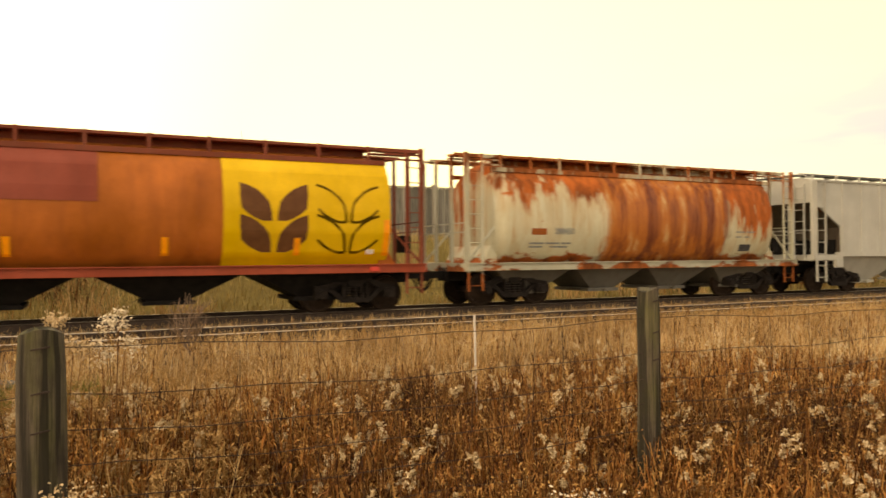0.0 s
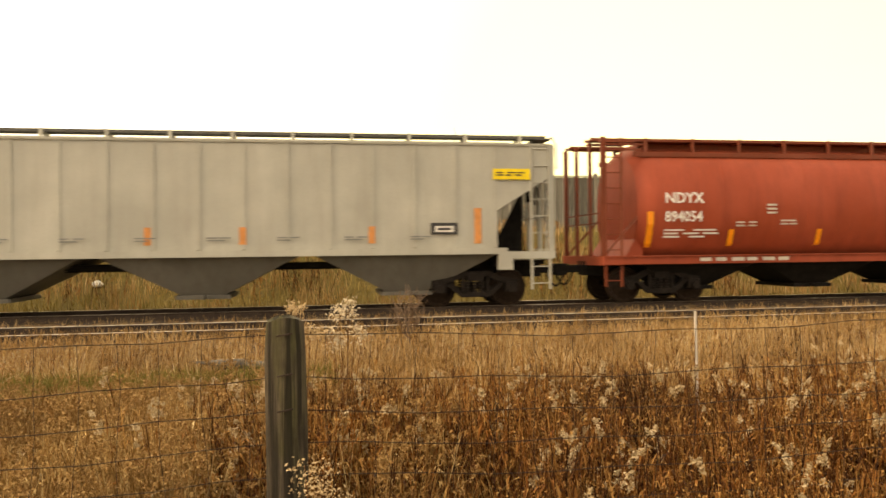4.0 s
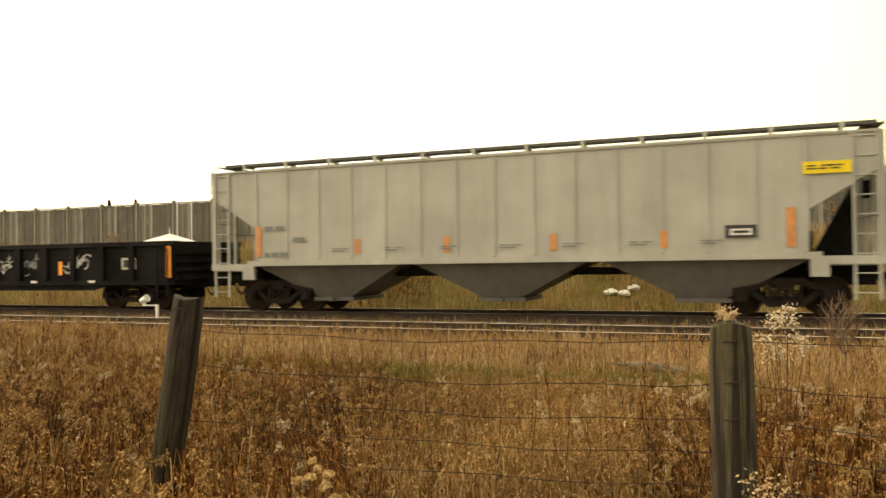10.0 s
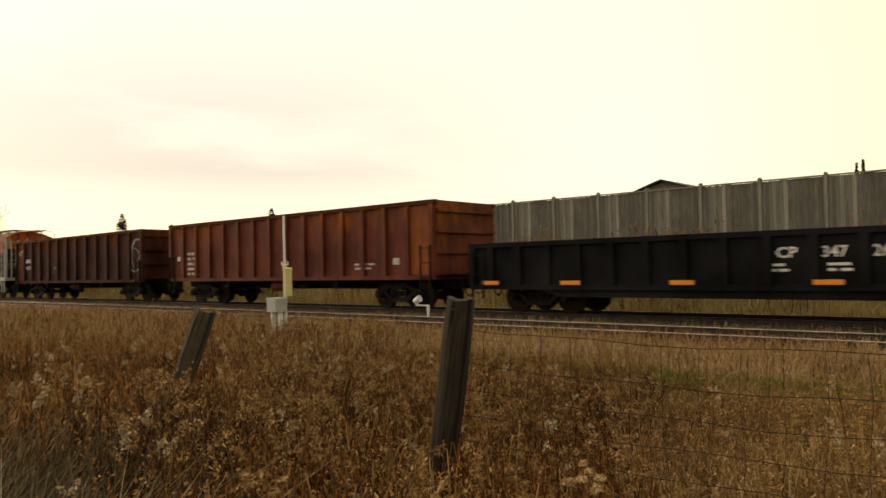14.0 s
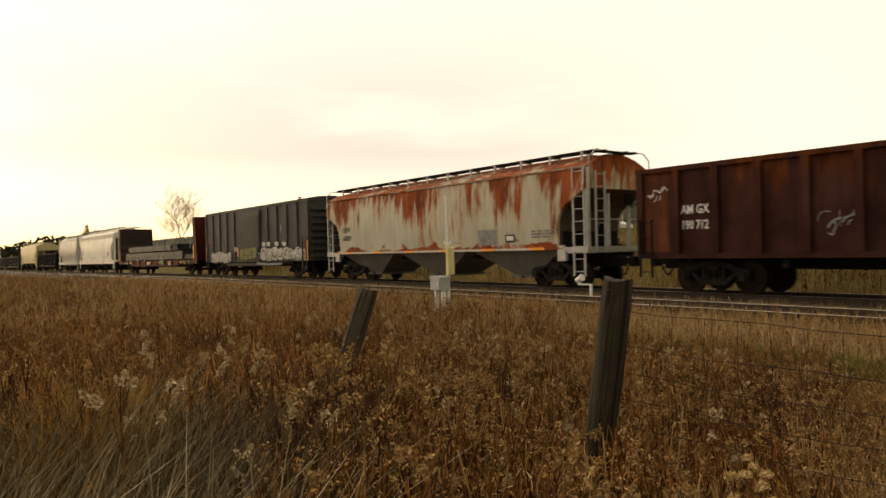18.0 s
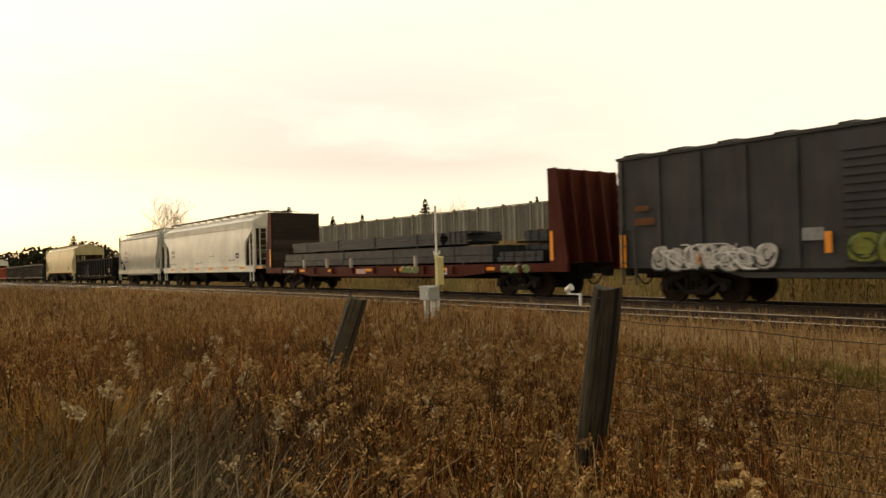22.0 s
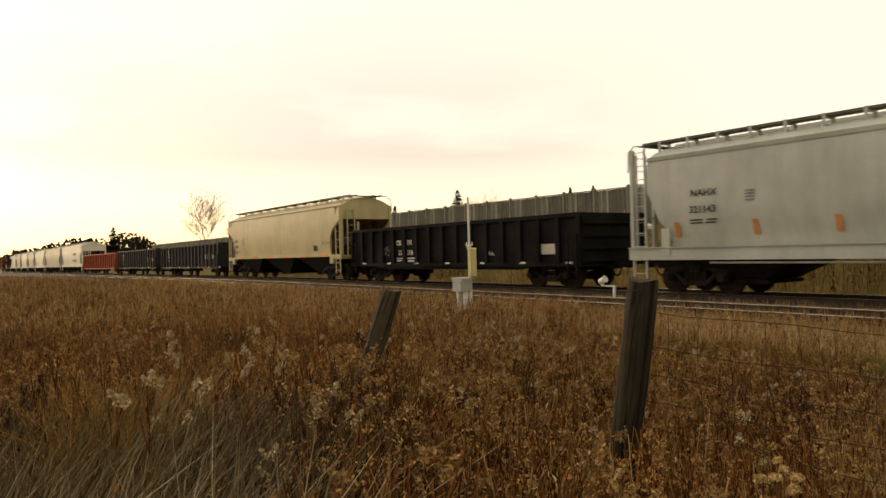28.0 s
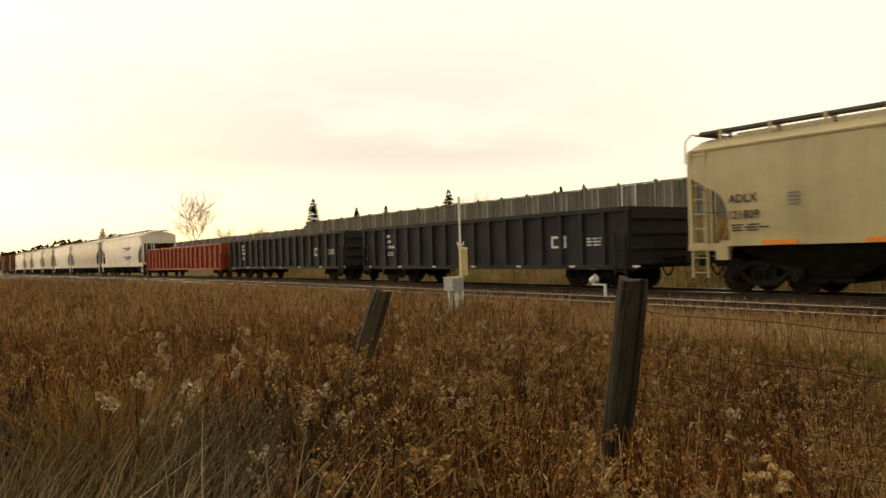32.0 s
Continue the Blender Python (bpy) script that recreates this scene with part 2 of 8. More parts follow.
def islands(name, cols, rough=0.8, trans=0.0):
    """Many small leaves or blades in one mesh, each of its own tint."""
    m, nt, p = nodes_of(name)
    g = nt.nodes.new("ShaderNodeNewGeometry")
    r = nt.nodes.new("ShaderNodeValToRGB")
    els = r.color_ramp.elements
    while len(els) < len(cols):
        els.new(0.5)
    for i, c in enumerate(cols):
        els[i].position, els[i].color = i / max(1, len(cols) - 1), (*c, 1)
    nt.links.new(g.outputs["Random Per Island"], r.inputs[0])
    tc = nt.nodes.new("ShaderNodeTexCoord")
    big = noise_node(nt, tc.outputs["Object"], 0.5, 3)
    c = mixc(nt, ramp(nt, big, 0.35, 0.68), r.outputs[0], cols[0])
    nt.links.new(r.outputs[0] if trans < 0 else c, p.inputs["Base Color"])
    p.inputs["Roughness"].default_value = rough
    p.inputs["Specular IOR Level"].default_value = 0.15
    return m


def wood(name, col, moss=0.0, scale=1.0, crack=0.0, boards=0.0):
    m, nt, p = nodes_of(name)
    tc = nt.nodes.new("ShaderNodeTexCoord")
    oi = nt.nodes.new("ShaderNodeObjectInfo")
    add = nt.nodes.new("ShaderNodeVectorMath")
    nt.links.new(tc.outputs["Object"], add.inputs[0])
    sc = nt.nodes.new("ShaderNodeVectorMath")
    sc.operation = "SCALE"
    sc.inputs[0].default_value = (31, 17, 9)
    nt.links.new(oi.outputs["Random"], sc.inputs["Scale"])
    nt.links.new(sc.outputs[0], add.inputs[1])
    vec = add.outputs[0]
    grain = noise_node(nt, vec, 16 * scale, 6, 0.65, (3, 3, 0.22))
    blot = noise_node(nt, vec, 1.6 * scale, 4)
    isl = nt.nodes.new("ShaderNodeNewGeometry")
    c = mixc(nt, ramp(nt, grain, 0.32, 0.68), tuple(x * 0.45 for x in col), tuple(min(1, x * 1.35) for x in col))
    c = mixc(nt, mathn(nt, "MULTIPLY", ramp(nt, blot, 0.42, 0.62), 0.45), c, tuple(x * 0.5 for x in col))
    c = mixc(nt, mathn(nt, "POWER", isl.outputs["Random Per Island"], 3.0), c, tuple(min(1, x * 1.7) for x in col))
    if boards:                                    # every board has weathered to its own tone
        wn = nt.nodes.new("ShaderNodeTexWhiteNoise")
        wn.noise_dimensions = "1D"
        nt.links.new(isl.outputs["Random Per Island"], wn.inputs["W"])
        c = mixc(nt, mathn(nt, "MULTIPLY", ramp(nt, wn.outputs["Value"], 0.35, 0.95), boards), c, tuple(x * 0.42 for x in col))
        run = noise_node(nt, vec, 5.0, 5, 0.6, (3, 3, 0.12))
        c = mixc(nt, mathn(nt, "MULTIPLY", ramp(nt, run, 0.48, 0.66), boards * 0.7), c, tuple(x * 0.38 for x in col))
    if moss:
        mo = noise_node(nt, vec, 5, 4, 0.6, (1, 1, 0.4))
        c = mixc(nt, mathn(nt, "MULTIPLY", ramp(nt, mo, 0.46, 0.6), moss), c, (0.095, 0.10, 0.022))
    if crack:                                     # long drying cracks and sooty weathering
        ck = noise_node(nt, vec, 9, 3, 0.5, (4, 4, 0.10))
        c = mixc(nt, mathn(nt, "MULTIPLY", ramp(nt, ck, 0.44, 0.52, (1, 1, 1, 1), (0, 0, 0, 1)), crack), c, tuple(x * 0.12 for x in col))
        so = noise_node(nt, vec, 3.2, 5, 0.6)
        c = mixc(nt, mathn(nt, "MULTIPLY", ramp(nt, so, 0.42, 0.62), 0.5), c, tuple(x * 0.3 for x in col))
    nt.links.new(c, p.inputs["Base Color"])
    p.inputs["Roughness"].default_value = 0.85
    p.inputs["Specular IOR Level"].default_value = 0.2
    bump(nt, p, grain, 0.6, 0.012)
    return m


MAT = {
    "truck": plain("truck_cast_steel", (0.016, 0.0125, 0.010), 0.75, 0.0, 0.4, 9),
    "wheel": plain("wheel_brown_steel", (0.028, 0.018, 0.012), 0.6, 0.3, 0.35, 12),
    "under": plain("underframe_black", (0.011, 0.0095, 0.008), 0.8, 0.0, 0.4, 5),
    "rail": plain("rail_steel", (0.05, 0.036, 0.027), 0.7, 0.0, 0.3, 7),
    "railtop": plain("rail_polished_top", (0.75, 0.68, 0.58), 0.35, 1.0, 0.1, 7),
    "tie": wood("sleeper_wood", (0.075, 0.06, 0.048)),
    "orange": plain("orange_reflective_tape", (0.85, 0.28, 0.015), 0.5, 0, 0.12, 6, 0),
    "oldtape": plain("faded_orange_tape", (0.60, 0.24, 0.07), 0.55, 0, 0.2, 6, 0),
    "amber": plain("amber_reflective_tape", (0.9, 0.31, 0.012), 0.45, 0, 0.12, 6, 0),
    "white": plain("white_stencil_paint", (0.72, 0.70, 0.64), 0.6, 0, 0.14, 9, 0),
    "cream": plain("faded_white_stencil", (0.50, 0.45, 0.38), 0.6, 0, 0.14, 9, 0),
    "ink": plain("black_stencil_paint", (0.05, 0.05, 0.05), 0.6, 0, 0.2, 9, 0),
    "greyink": plain("grey_faded_stencil", (0.20, 0.21, 0.20), 0.6, 0, 0.2, 9, 0),
    "red": paint("red_oxide_hopper_paint", (0.325, 0.060, 0.027), 0.5, 0.4, (0.13, 0.03, 0.018), seed=1),
    "redroof": paint("dark_red_roof_paint", (0.20, 0.045, 0.02), 0.55, 0.4, seed=2),
    "rustorange": paint("orange_brown_faded_paint", (0.39, 0.105, 0.014), 0.5, 0.4, (0.13, 0.033, 0.012), rust=0.0, fade=0.25, seed=3),
    "rustbrown": paint("brown_orange_faded_paint", (0.31, 0.085, 0.016), 0.5, 0.5, (0.11, 0.028, 0.012), fade=0.25, seed=31),
    "oxide": paint("dull_red_repaint", (0.235, 0.047, 0.024), 0.5, 0.3, (0.12, 0.03, 0.02), seed=33),
    "maroon": paint("maroon_patch_paint", (0.205, 0.044, 0.030), 0.45, 0.2, seed=4),
    "yellow": paint("yellow_panel_paint", (0.68, 0.42, 0.015), 0.45, 0.18, (0.3, 0.18, 0.02), seed=5),
    "leaf": plain("brown_emblem_paint", (0.12, 0.05, 0.02), 0.55, 0, 0.15, 5, 0),
    "olive": plain("olive_emblem_line", (0.22, 0.13, 0.01), 0.55, 0, 0.15, 5, 0),
    "hopgrey": paint("pale_grey_hopper_paint", (0.41, 0.41, 0.35), 0.5, 0.3, (0.24, 0.21, 0.17), seed=6),
    "bluegrey": paint("blue_grey_hopper_paint", (0.345, 0.40, 0.425), 0.42, 0.5, (0.34, 0.27, 0.17), seed=7),
    "rusty_a": paint("rusting_pale_green_paint", (0.40, 0.40, 0.30), 0.5, 0.3, (0.2, 0.14, 0.07), rust=0.34, rustcol=(0.26, 0.07, 0.016), seed=8.4, topz=4.0, foot=0.85),
    "rusty_c": paint("rusted_through_pale_green_paint", (0.50, 0.48, 0.33), 0.5, 0.45, (0.36, 0.17, 0.045), rust=0.68, rustcol=(0.33, 0.08, 0.014), seed=8.4, topz=4.0, block=(-1.75, 3.15), foot=1.2),
    # dirty grey of the bays, darkened to hold the shade beneath the cars
    "bayshade": paint("shaded_dirty_grey_bay_paint", (0.135, 0.13, 0.11), 0.6, 0.4, seed=22),
    "tag_red": plain("red_marker_paint", (0.6, 0.05, 0.03), 0.5, 0, 0.1, 6, 0),
    "rusty_b": paint("rusting_grey_paint", (0.47, 0.45, 0.34), 0.5, 0.4, (0.26, 0.18, 0.08), rust=0.55, rustcol=(0.28, 0.060, 0.012), seed=9, topz=4.1, zdep=0.6, foot=1.3),
    # brown grime made darker to stand for shade under the hopper ends
    "slopeshade": paint("shaded_grimy_brown_slope_sheet", (0.085, 0.065, 0.045), 0.7, 0.5, (0.03, 0.022, 0.016), rust=0.2, seed=23),
    "roofrust": paint("rusted_roof_sheet", (0.36, 0.33, 0.27), 0.6, 0.4, (0.2, 0.1, 0.05), rust=0.50, rustcol=(0.27, 0.065, 0.016), seed=10, topz=4.6),
    "gonblack": paint("black_gondola_paint", (0.0085, 0.0085, 0.0085), 0.65, 0.35, (0.016, 0.013, 0.011), seed=11),
    "gonbrown": paint("rusty_brown_gondola", (0.150, 0.028, 0.013), 0.6, 0.85, (0.030, 0.010, 0.008), rust=0.16, rustcol=(0.25, 0.07, 0.014), fade=0.4, seed=12, topz=3.6),
    "gondark": paint("dark_rust_gondola", (0.050, 0.015, 0.010), 0.65, 0.8, (0.018, 0.009, 0.007), rust=0.12, rustcol=(0.12, 0.034, 0.010), fade=0.4, seed=13, topz=3.6),
    "gonrust": paint("rust_orange_panel", (0.33, 0.088, 0.016), 0.6, 0.7, (0.09, 0.025, 0.01), fade=0.35, seed=14),
    "darkrust": paint("dark_rusted_panel", (0.12, 0.034, 0.013), 0.65, 0.8, (0.03, 0.012, 0.008), rust=0.3, rustcol=(0.20, 0.055, 0.013), fade=0.4, seed=24, topz=4.4),
    "boxcar": paint("charcoal_boxcar_paint", (0.050, 0.051, 0.050), 0.5, 0.4, (0.10, 0.08, 0.055), seed=15),
    "flatred": paint("flatcar_red_brown", (0.085, 0.017, 0.010), 0.55, 0.6, (0.035, 0.016, 0.012), rust=0.1, rustcol=(0.14, 0.035, 0.012), seed=16, topz=5.0),
    "bulkwood": wood("bulkhead_dark_planks", (0.035, 0.025, 0.02)),
    "load": plain("bundled_steel_load", (0.05, 0.053, 0.056), 0.5, 0.5, 0.3, 4),
    "loadend": plain("steel_load_dark_ends", (0.03, 0.03, 0.032), 0.6, 0.3, 0.3, 6),
    "whitehop": paint("white_hopper_paint", (0.78, 0.77, 0.67), 0.42, 0.25, (0.42, 0.36, 0.26), seed=17),
    "greyhop": paint("grey_hopper_paint", (0.46, 0.48, 0.42), 0.4, 0.3, (0.27, 0.24, 0.18), seed=18),
    "beige": paint("beige_hopper_paint", (0.53, 0.455, 0.25), 0.42, 0.3, (0.30, 0.21, 0.11), seed=19),
    "gongrey": paint("charcoal_gondola_paint", (0.032, 0.033, 0.034), 0.5, 0.35, (0.08, 0.065, 0.05), seed=20),
    "gonred": paint("red_gondola_paint", (0.33, 0.05, 0.022), 0.5, 0.3, (0.12, 0.03, 0.02), seed=21),
    "blue": plain("blue_mark_paint", (0.10, 0.17, 0.26), 0.5, 0, 0.1, 6, 0),
    "tag_white": plain("silver_white_spray_paint", (0.58, 0.57, 0.53), 0.5, 0, 0.25, 5, 0),
    "tag_silver": plain("dull_silver_spray_paint", (0.36, 0.35, 0.31), 0.5, 0, 0.3, 4, 0),
    "tag_peach": plain("peach_spray_paint", (0.52, 0.28, 0.16), 0.5, 0, 0.25, 5, 0),
    "tag_dark": plain("dark_green_spray_paint", (0.03, 0.045, 0.02), 0.5, 0, 0.25, 5, 0),
    "tag_grey": plain("grey_spray_paint", (0.25, 0.25, 0.24), 0.5, 0, 0.25, 5, 0),
    "tag_green": plain("green_spray_paint", (0.17, 0.24, 0.13), 0.5, 0, 0.25, 4, 0),
    "tag_pink": plain("pink_spray_paint", (0.55, 0.33, 0.30), 0.5, 0, 0.25, 5, 0),
    "tag_lime": plain("lime_yellow_spray_paint", (0.17, 0.18, 0.04), 0.5, 0, 0.3, 6, 0),
    "tag_blue": plain("blue_spray_paint", (0.08, 0.2, 0.32), 0.5, 0, 0.25, 5, 0),
    "sign_yellow": plain("yellow_placard", (0.80, 0.60, 0.02), 0.5, 0, 0.08, 5, 0),
    "galv": plain("galvanised_ladder_steel", (0.42, 0.41, 0.37), 0.55, 0.2, 0.2, 6),
    "wallwood": wood("grey_weathered_boards", (0.20, 0.19, 0.150), 0.0, 0.7, 0.0, 0.75),
    "wallpost": wood("pale_weathered_posts", (0.24, 0.22, 0.17), 0.0, 0.7),
    "postwood": wood("weathered_fence_post", (0.052, 0.039, 0.026), 0.2, 1.6, 0.9),
    "mosspost": wood("mossy_grey_fence_post", (0.090, 0.073, 0.049), 0.42, 2.0, 0.8),
    "boardgrey": plain("dark_running_board_steel", (0.10, 0.098, 0.09), 0.6, 0.2, 0.25, 6),
    "wire": plain("rusty_fence_wire", (0.05, 0.036, 0.028), 0.7, 0.3, 0.3, 40, 0),
    "polewhite": plain("white_painted_metal", (0.72, 0.72, 0.66), 0.45, 0, 0.1, 6),
    "canvas": plain("white_canvas", (0.74, 0.73, 0.68), 0.8, 0, 0.12, 5),
    "boxyellow": plain("pale_yellow_cabinet", (0.62, 0.55, 0.26), 0.5, 0, 0.12, 6),
    "boxgrey": plain("grey_metal_cabinet", (0.38, 0.40, 0.38), 0.5, 0.2, 0.12, 6),
    "log": wood("bleached_log", (0.17, 0.145, 0.115)),
}


# ---- mesh helpers ----
class Geo:
    """Vertices and faces of one part."""

    def __init__(self):
        self.v, self.f = [], []

    def add(self, vs, fs):
        n = len(self.v)
        self.v += [tuple(p) for p in vs]
        self.f += [tuple(n + i for i in q) for q in fs]
        return self

    def box(self, x0, x1, y0, y1, z0, z1):
        return self.add([(x0, y0, z0), (x1, y0, z0), (x1, y1, z0), (x0, y1, z0), (x0, y0, z1), (x1, y0, z1), (x1, y1, z1), (x0, y1, z1)],
                        [(3, 2, 1, 0), (4, 5, 6, 7), (0, 1, 5, 4), (1, 2, 6, 5), (2, 3, 7, 6), (3, 0, 4, 7)])

    def tube(self, p, q, r0, r1=None, n=8, caps=True):
        r1 = r0 if r1 is None else r1
        p, q = Vector(p), Vector(q)
        d = (q - p).normalized()
        a = d.orthogonal().normalized()
        b = d.cross(a)
        vs = []
        for c, r in ((p, r0), (q, r1)):
            for k in range(n):
                t = 2 * math.pi * k / n
                vs.append(c + a * (r * math.cos(t)) + b * (r * math.sin(t)))
        fs = [(k, (k + 1) % n, n + (k + 1) % n, n + k) for k in range(n)]
        if caps:
            fs += [tuple(range(n - 1, -1, -1)), tuple(range(n, 2 * n))]
        return self.add(vs, fs)

    def polytube(self, pts, r, n=4):
        """One bent round bar along the points."""
        rings = []
        for i, p in enumerate(pts):
            d = (Vector(pts[min(i + 1, len(pts) - 1)]) - Vector(pts[max(i - 1, 0)])).normalized()
            a = d.cross(Vector((0.31, 0.2, 0.93))).normalized()
            b = d.cross(a)
            rings.append([tuple(Vector(p) + a * (r * math.cos(6.2832 * k / n)) + b * (r * math.sin(6.2832 * k / n))) for k in range(n)])
        return self.loft(rings)

    def bar(self, p, q, w):
        return self.tube(p, q, w * 0.7, n=4)

    def prism(self, poly, y0, y1):
        """A polygon in x, z, drawn out from y0 to y1 (counter-clockwise seen from -y)."""
        n = len(poly)
        vs = [(x, y0, z) for x, z in poly] + [(x, y1, z) for x, z in poly]
        return self.add(vs, [tuple(range(n)), tuple(range(2 * n - 1, n - 1, -1))] + [((k + 1) % n, k, n + k, n + (k + 1) % n) for k in range(n)])

    def prism_x(self, poly, x0, x1):
        """A polygon in y, z, drawn out along x."""
        n = len(poly)
        vs = [(x0, y, z) for y, z in poly] + [(x1, y, z) for y, z in poly]
        return self.add(vs, [tuple(range(n - 1, -1, -1)), tuple(range(n, 2 * n))] + [(k, (k + 1) % n, n + (k + 1) % n, n + k) for k in range(n)])

    def loft(self, rings):
        n = len(rings[0])
        vs = [p for r in rings for p in r]
        fs = []
        for i in range(len(rings) - 1):
            for k in range(n):
                fs.append((i * n + k, i * n + (k + 1) % n, (i + 1) * n + (k + 1) % n, (i + 1) * n + k))
        fs += [tuple(range(n - 1, -1, -1)), tuple(range((len(rings) - 1) * n, len(rings) * n))]
        return self.add(vs, fs)

    def mesh(self, name, mat, smooth=None):
        me = bpy.data.meshes.new(name)
        me.from_pydata(self.v, [], self.f)
        me.materials.append(MAT[mat] if isinstance(mat, str) else mat)
        if smooth:
            me.polygons.foreach_set("use_smooth", [True] * len(me.polygons))
            me.set_sharp_from_angle(angle=radians(smooth))
        me.update()
        return me


def part(name, geo, mat, parent, label="", loc=(0, 0, 0), smooth=None, rz=0.0):
    me = geo if isinstance(geo, bpy.types.Mesh) else geo.mesh(name, mat, smooth)
    ob = new(name, me)
    ob.parent = parent
    ob.location = loc
    if rz:
        ob.rotation_euler = (0, 0, rz)
    if label:
        tagged(ob, label)
    return ob


def thing(name, label, category, m=None, group="", kind=""):
    ob = tagged(new(name), label, category, group, kind)
    ob.matrix_basis = m or Matrix()
    return ob


def solid(name, geo, mat, label, category, m=None, group="", kind="", smooth=None):
    ob = tagged(new(name, geo.mesh(name, mat, smooth)), label, category, group, kind)
    ob.matrix_basis = m or Matrix()
    return ob


def text_mesh(body, size):
    cu = bpy.data.curves.new("lettering", "FONT")
    cu.body, cu.size, cu.resolution_u, cu.offset = body, size, 2, 0.02 * size
    ob = bpy.data.objects.new("lettering", cu)
    scene.collection.objects.link(ob)
    dg = bpy.context.evaluated_depsgraph_get()
    dg.update()
    me = ob.evaluated_get(dg).to_mesh()
    vs = [tuple(v.co) for v in me.vertices]
    fs = [tuple(p.vertices) for p in me.polygons]
    bpy.data.objects.remove(ob)
    return vs, fs


def drop(x):
    """The line runs slightly downhill past x = -38."""
    u = (-x - 40.0) / 9.0
    return -0.006 * 9.0 * (math.log1p(math.exp(u)) if u < 30 else u)


# ---- railcar parts (local space: x along the car, y = -1.6 is the camera's side, z = 0 at the rail top) ----
WHEEL_R = 0.457
WHEELSETS, CARS = [], []


def make_wheelset():
    g = Geo()
    for s in (-1, 1):
        y = s * 0.72
        prof = [(0.10, -0.10), (0.10, 0.10), (0.38, 0.03), (0.40, 0.07), (WHEEL_R, 0.06), (WHEEL_R + 0.025, -0.06), (0.40, -0.07), (0.38, -0.03)]
        n = 20
        rings = []
        for k in range(n):
            t = 2 * math.pi * k / n
            rings.append([(r * math.cos(t), y + s * o, r * math.sin(t)) for r, o in prof])
        m = len(prof)
        vs = [p for r in rings for p in r]
        fs = [(i * m + k, i * m + (k + 1) % m, ((i + 1) % n) * m + (k + 1) % m, ((i + 1) % n) * m + k) for i in range(n) for k in range(m)]
        g.add(vs, fs)
        for k in range(3):      # bearing cap bolts
            t = 2 * math.pi * k / 3
            g.box(0.06 * math.cos(t) - 0.02, 0.06 * math.cos(t) + 0.02, s * 1.10 - 0.02, s * 1.10 + 0.02, 0.06 * math.sin(t) - 0.02, 0.06 * math.sin(t) + 0.02)
    g.tube((0, -1.08, 0), (0, 1.08, 0), 0.085, n=10)
    return g.mesh("wheelset", "wheel", 40)


def make_truck():
    g = Geo()
    for s in (-1, 1):
        y0, y1 = s * 1.0 - 0.07, s * 1.0 + 0.07
        top = [(-1.08, 0.50), (-0.70, 0.56), (-0.34, 0.74), (0.34, 0.74), (0.70, 0.56), (1.08, 0.50), (1.08, 0.66), (0.72, 0.72), (0.36, 0.88), (-0.36, 0.88), (-0.72, 0.72), (-1.08, 0.66)]
        g.prism(top, y0, y1)
        low = [(-0.74, 0.56), (-0.36, 0.24), (0.36, 0.24), (0.74, 0.56), (0.66, 0.64), (0.32, 0.36), (-0.32, 0.36), (-0.66, 0.64)]
        g.prism(low, y0, y1)
        for x in (-0.34, 0.27):
            g.box(x, x + 0.07, y0, y1, 0.34, 0.78)
        for x in (-0.18, 0.0, 0.18):       # coil springs
            for k in range(4):
                g.tube((x, s * 1.0, 0.36 + k * 0.07), (x, s * 1.0, 0.41 + k * 0.07), 0.075, n=8)
        for x in (-0.9, 0.9):              # bearing boxes
            g.box(x - 0.16, x + 0.16, s * 1.0 - 0.12, s * 1.0 + 0.12, 0.36, 0.60)
            g.tube((x, s * 1.1, 0.457), (x, s * 1.2, 0.457), 0.11, n=10)
    g.box(-0.2, 0.2, -1.1, 1.1, 0.64, 0.82)
    for x in (-0.42, 0.42):                # brake beams
        g.box(x - 0.05, x + 0.05, -0.8, 0.8, 0.40, 0.50)
    return g.mesh("truck", "truck", 40)


WHEEL_MESH, TRUCK_MESH = make_wheelset(), make_truck()


def coupler_mesh(reach):
    g = Geo()
    g.box(-0.3, reach - 0.18, -0.1, 0.1, 0.78, 0.98)
    g.prism([(reach - 0.2, 0.72), (reach + 0.02, 0.70), (reach + 0.06, 1.02), (reach - 0.2, 1.02)], -0.16, 0.13)
    g.box(reach - 0.14, reach + 0.03, -0.17, -0.05, 0.74, 0.99)
    for k in range(6):                     # air hose
        a = k / 6
        b = (k + 1) / 6
        g.tube((reach * (0.2 + 0.8 * a), -0.35, 0.82 - 0.38 * math.sin(math.pi * a)), (reach * (0.2 + 0.8 * b), -0.35, 0.82 - 0.38 * math.sin(math.pi * b)), 0.028, n=5, caps=False)
    return g.mesh("coupler", "under")


def running_gear(car, half, inset=2.0, gap=(0.65, 0.65)):
    for s in (-1, 1):
        tr = part("truck", TRUCK_MESH, None, car, loc=(s * (half - inset), 0, 0))
        for k, o in enumerate((-0.9, 0.9)):
            w = part("wheelset", WHEEL_MESH, None, tr, loc=(o, 0, WHEEL_R))
            WHEELSETS.append(w)
        part("coupler", coupler_mesh(gap[0] if s < 0 else gap[1]), None, car, loc=(s * half, 0, 0), rz=0 if s > 0 else math.pi)


